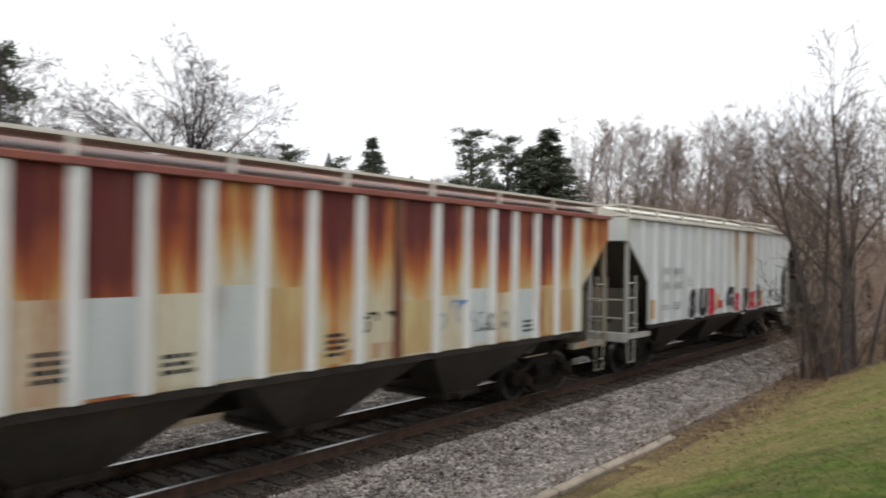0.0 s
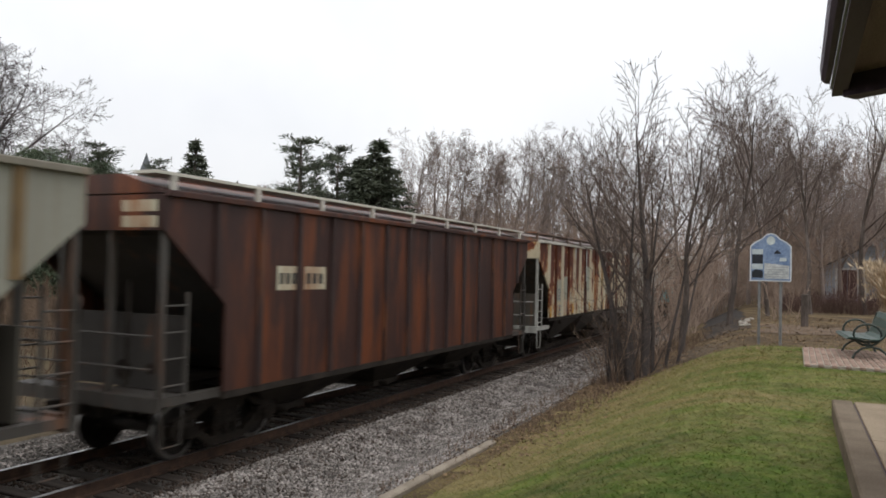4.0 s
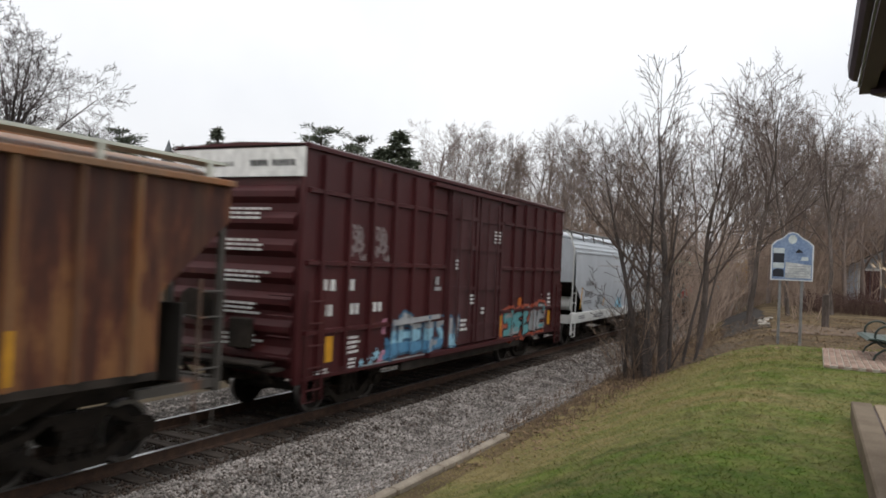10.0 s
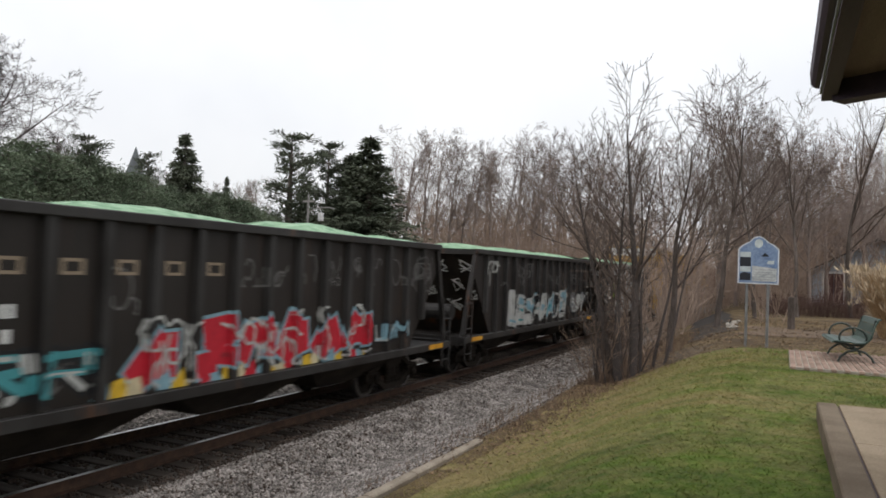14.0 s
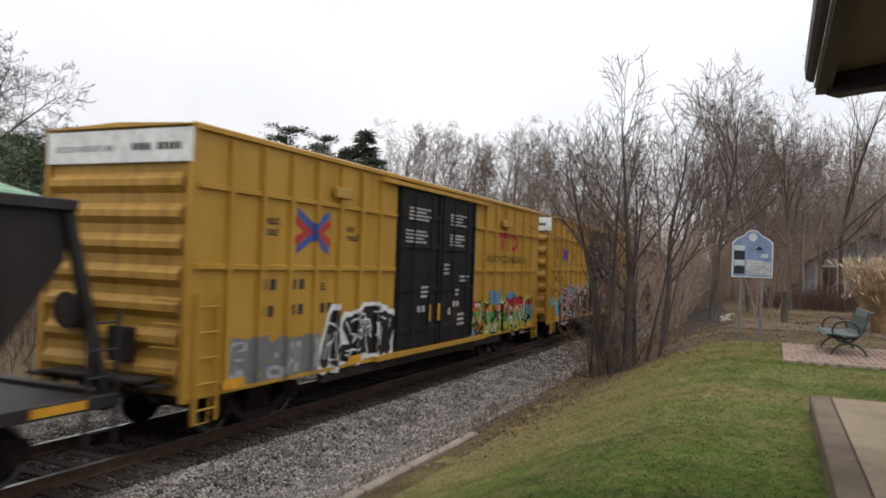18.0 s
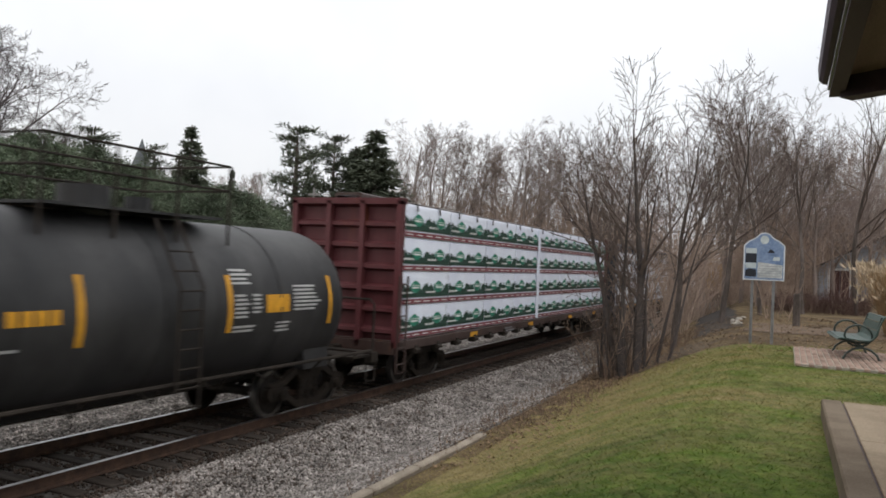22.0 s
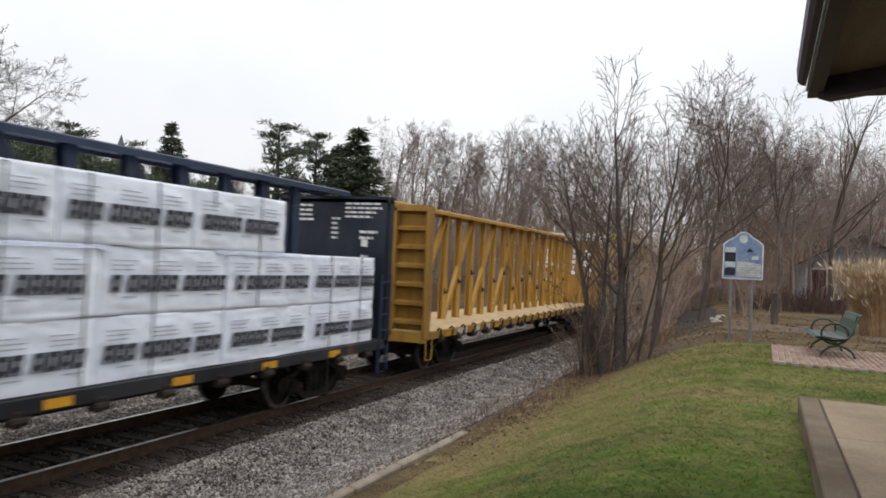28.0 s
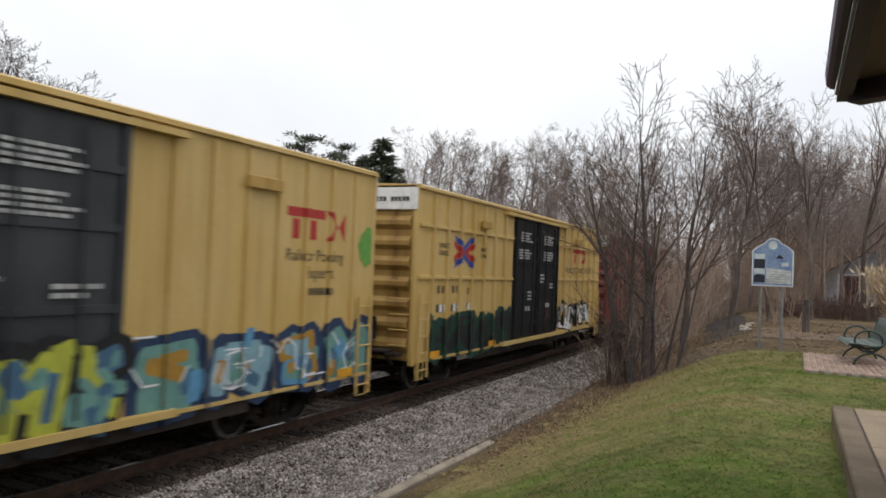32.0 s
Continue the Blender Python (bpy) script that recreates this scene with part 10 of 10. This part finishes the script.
def outbuilding():
    house = thing("shed_house", "small pale grey gabled house with brown door", "house")
    x0, x1, y0, y1 = 2.0, 10.0, 60.0, 70.0
    g = ground_z(3, 60) - 0.1
    e, r = 3.85, 6.0
    wall_m = shade("pale_siding", (0.27, 0.29, 0.32), (0.35, 0.37, 0.4), 1.5, 20, 0.8, stretch=(0.5, 0.5, 8), bump=0.3)
    bm = bmesh.new()
    prism(bm, [(x0, g), (x1, g), (x1, e), ((x0 + x1) / 2, r), (x0, e)], y0, y1, "y")
    wall = part("wall", bm, wall_m, house)
    for s, name in ((-1, "roof_slope"), (1, "roof_slope")):
        bm = bmesh.new()
        xa, xe = (x0 + x1) / 2, (x0 - 0.5 if s < 0 else x1 + 0.5)
        prism(bm, [(xa, r + 0.02), (xe, e - 0.24), (xe, e - 0.1), (xa, r + 0.18)], y0 - 0.5, y1 + 0.4, "y")
        part(name, bm, shade("dark_shingle", (0.05, 0.045, 0.045), (0.085, 0.08, 0.078), 2, 20, 0.9), house)
    door_m = shade("dark_red_door", (0.07, 0.03, 0.03), (0.1, 0.05, 0.045), 3, 20, 0.6)
    for a in (2.7, 3.33):
        bm = bmesh.new()
        box(bm, a, a + 0.6, y0 - 0.05, y0 - 0.004, g + 0.2, g + 2.3)
        for zz in (0.35, 1.0, 1.6):
            box(bm, a + 0.1, a + 0.5, y0 - 0.07, y0 - 0.05, g + 0.2 + zz, g + 0.6 + zz)
        part("door", bm, door_m, house, "dark brown door leaf")
    bm = bmesh.new()
    box(bm, 2.55, 2.7, y0 - 0.06, y0 - 0.004, g + 0.15, g + 2.45), box(bm, 3.93, 4.08, y0 - 0.06, y0 - 0.004, g + 0.15, g + 2.45), box(bm, 2.7, 3.93, y0 - 0.06, y0 - 0.004, g + 2.3, g + 2.45)
    part("door_frame", bm, flat("white_door_frame", (0.55, 0.55, 0.55)), house)
    bm = bmesh.new()
    box(bm, 2.1, 9.0, y0 - 1.6, y0 - 0.1, g - 0.1, g + 0.2)
    part("porch", bm, wood_dark, house)


outbuilding()


# ---------------------------------------------------------------- far side: house, red car, lamp pole, steeple
def far_house():
    az, d = 33.6, 84.0
    x, y = at_az(az, d)
    house = thing("far_house", "grey-brown two-storey house behind trees", "house")
    house.matrix_basis = pose(x, y, ground_z(x, y), 0, 0, az + 14)
    wall_m = shade("brown_brick_wall", (0.13, 0.1, 0.09), (0.18, 0.145, 0.13), 1, 15, 0.9, bump=0.2)
    bm = bmesh.new()
    prism(bm, [(-4.5, 0), (4.5, 0), (4.5, 4.9), (0, 7.4), (-4.5, 4.9)], 0, 9, "y")
    part("wall", bm, wall_m, house)
    for s in (-1, 1):
        bm = bmesh.new()
        prism(bm, [(0, 7.45), (s * 5.0, 4.65), (s * 5.0, 4.85), (0, 7.65)], -0.4, 9.4, "y")
        part("roof_slope", bm, shade("grey_shingle", (0.09, 0.09, 0.095), (0.13, 0.13, 0.13), 2, 20, 0.9), house)
    trim_m, pane_m = flat("white_trim", (0.6, 0.6, 0.6)), nodes_of("dark_pane", 0.08)[0]
    pane_m.node_tree.nodes["Principled BSDF"].inputs["Base Color"].default_value = (0.02, 0.024, 0.03, 1)
    for wx in (-2.8, 0.0, 2.8):
        for wz in (1.0, 3.3):
            bm = bmesh.new()
            for a, b, c, e in ((-0.6, -0.48, -0.1, 1.5), (0.48, 0.6, -0.1, 1.5), (-0.48, 0.48, 1.38, 1.5), (-0.48, 0.48, -0.1, 0.02), (-0.48, 0.48, 0.66, 0.72)):
                box(bm, wx + a, wx + b, -0.08, -0.004, wz + c, wz + e)
            win = part("window", bm, trim_m, house, "white window frame")
            bm = bmesh.new()
            box(bm, wx - 0.48, wx + 0.48, -0.04, -0.01, wz + 0.02, wz + 1.38)
            part("pane", bm, pane_m, win, "dark glass pane")


far_house()


def parked_car():
    az, d = 38.4, 66.0
    x, y = at_az(az, d)
    car = thing("parked_car", "small red parked car far behind the field", "car")
    car.matrix_basis = pose(x, y, ground_z(x, y) + 1.2, 0, 0, 100)
    red = flat("car_red", (0.32, 0.02, 0.03), 0.3)
    bm = bmesh.new()
    prism(bm, [(-2.1, 0.35), (2.1, 0.35), (2.15, 0.75), (1.3, 0.92), (-1.9, 0.95), (-2.15, 0.7)], -0.85, 0.85, "y")
    for v in bm.verts:
        v.co = (v.co.x, v.co.y, v.co.z)
    part("body", bm, red, car)
    bm = bmesh.new()
    prism(bm, [(-1.7, 0.95), (0.9, 0.93), (0.35, 1.42), (-1.2, 1.45)], -0.75, 0.75, "y")
    part("cabin", bm, flat("car_glass", (0.03, 0.035, 0.04), 0.1), car, "dark windows")
    for wx in (-1.35, 1.35):
        for wy in (-0.8, 0.8):
            bm = bmesh.new()
            rod(bm, (wx, wy - 0.09, 0.32), (wx, wy + 0.09, 0.32), 0.32, 14)
            part("wheel", bm, M["truck"], car)
    bank = solo("verge", bmesh.new(), M["field"], "brown verge behind the far field", "verge", "structure")
    bm = bmesh.new()
    for a0, a1 in ((24, 30), (30, 36), (36, 42), (42, 50)):
        p = [at_az(a, dd) for a, dd in ((a0, 60), (a1, 60), (a1, 90), (a0, 90))]
        v = [bm.verts.new((px, py, ground_z(px, py) + (0.1 if k < 2 else 1.25))) for k, (px, py) in enumerate(p)]
        bm.faces.new(v)
    bm.to_mesh(bank.data), bm.free()
    car.location.z = ground_z(x, y) + 0.1 + 1.15 * (d - 60) / 30


parked_car()


def lamp_pole():
    az, d = 34.9, 58.0
    x, y = at_az(az, d)
    pole = thing("utility_pole", "grey utility pole with a curved lamp arm", "pole")
    pole.location = (x, y, ground_z(x, y) - 0.2)
    m = shade("pole_grey", (0.2, 0.19, 0.18), (0.28, 0.27, 0.26), 3, 30, 0.8)
    top = EYE[2] + d * math.tan(radians(5.2)) - pole.location.z
    bm = bmesh.new()
    rod(bm, (0, 0, 0), (0, 0, top), 0.13, 10, 0.08)
    part("shaft", bm, m, pole)
    bm = bmesh.new()
    path_rod(bm, [(0, 0, top - 1.4), (0.7, 0.3, top - 1.0), (1.5, 0.6, top - 0.95), (1.9, 0.75, top - 1.05)], 0.05, 6)
    part("lamp_arm", bm, m, pole)
    bm = bmesh.new()
    box(bm, 0.7, 1.1, 0.25, 0.55, top - 2.0, top - 1.4, bevel=0.05)
    part("transformer", bm, flat("pale_can", (0.6, 0.6, 0.6)), pole, "pale box on the pole")
    bm = bmesh.new()
    box(bm, -0.5, 0.5, -0.06, 0.06, top - 0.6, top - 0.45)
    part("cross_arm", bm, m, pole)


lamp_pole()


def steeple():
    az, d = 47.2, 120.0
    x, y = at_az(az, d)
    z = EYE[2] + d * math.tan(radians(7.8))
    tower = thing("steeple", "slim grey church steeple above the trees", "church")
    tower.location = (x, y, 0)
    m = shade("slate", (0.1, 0.11, 0.12), (0.15, 0.16, 0.17), 2, 10, 0.8)
    bm = bmesh.new()
    box(bm, -1.3, 1.3, -1.3, 1.3, -0.5, z - 5.0)
    part("tower", bm, m, tower)
    bm = bmesh.new()
    rod(bm, (0, 0, z - 5.0), (0, 0, z), 1.6, 8, 0.03)
    part("spire", bm, m, tower)


steeple()


motions()
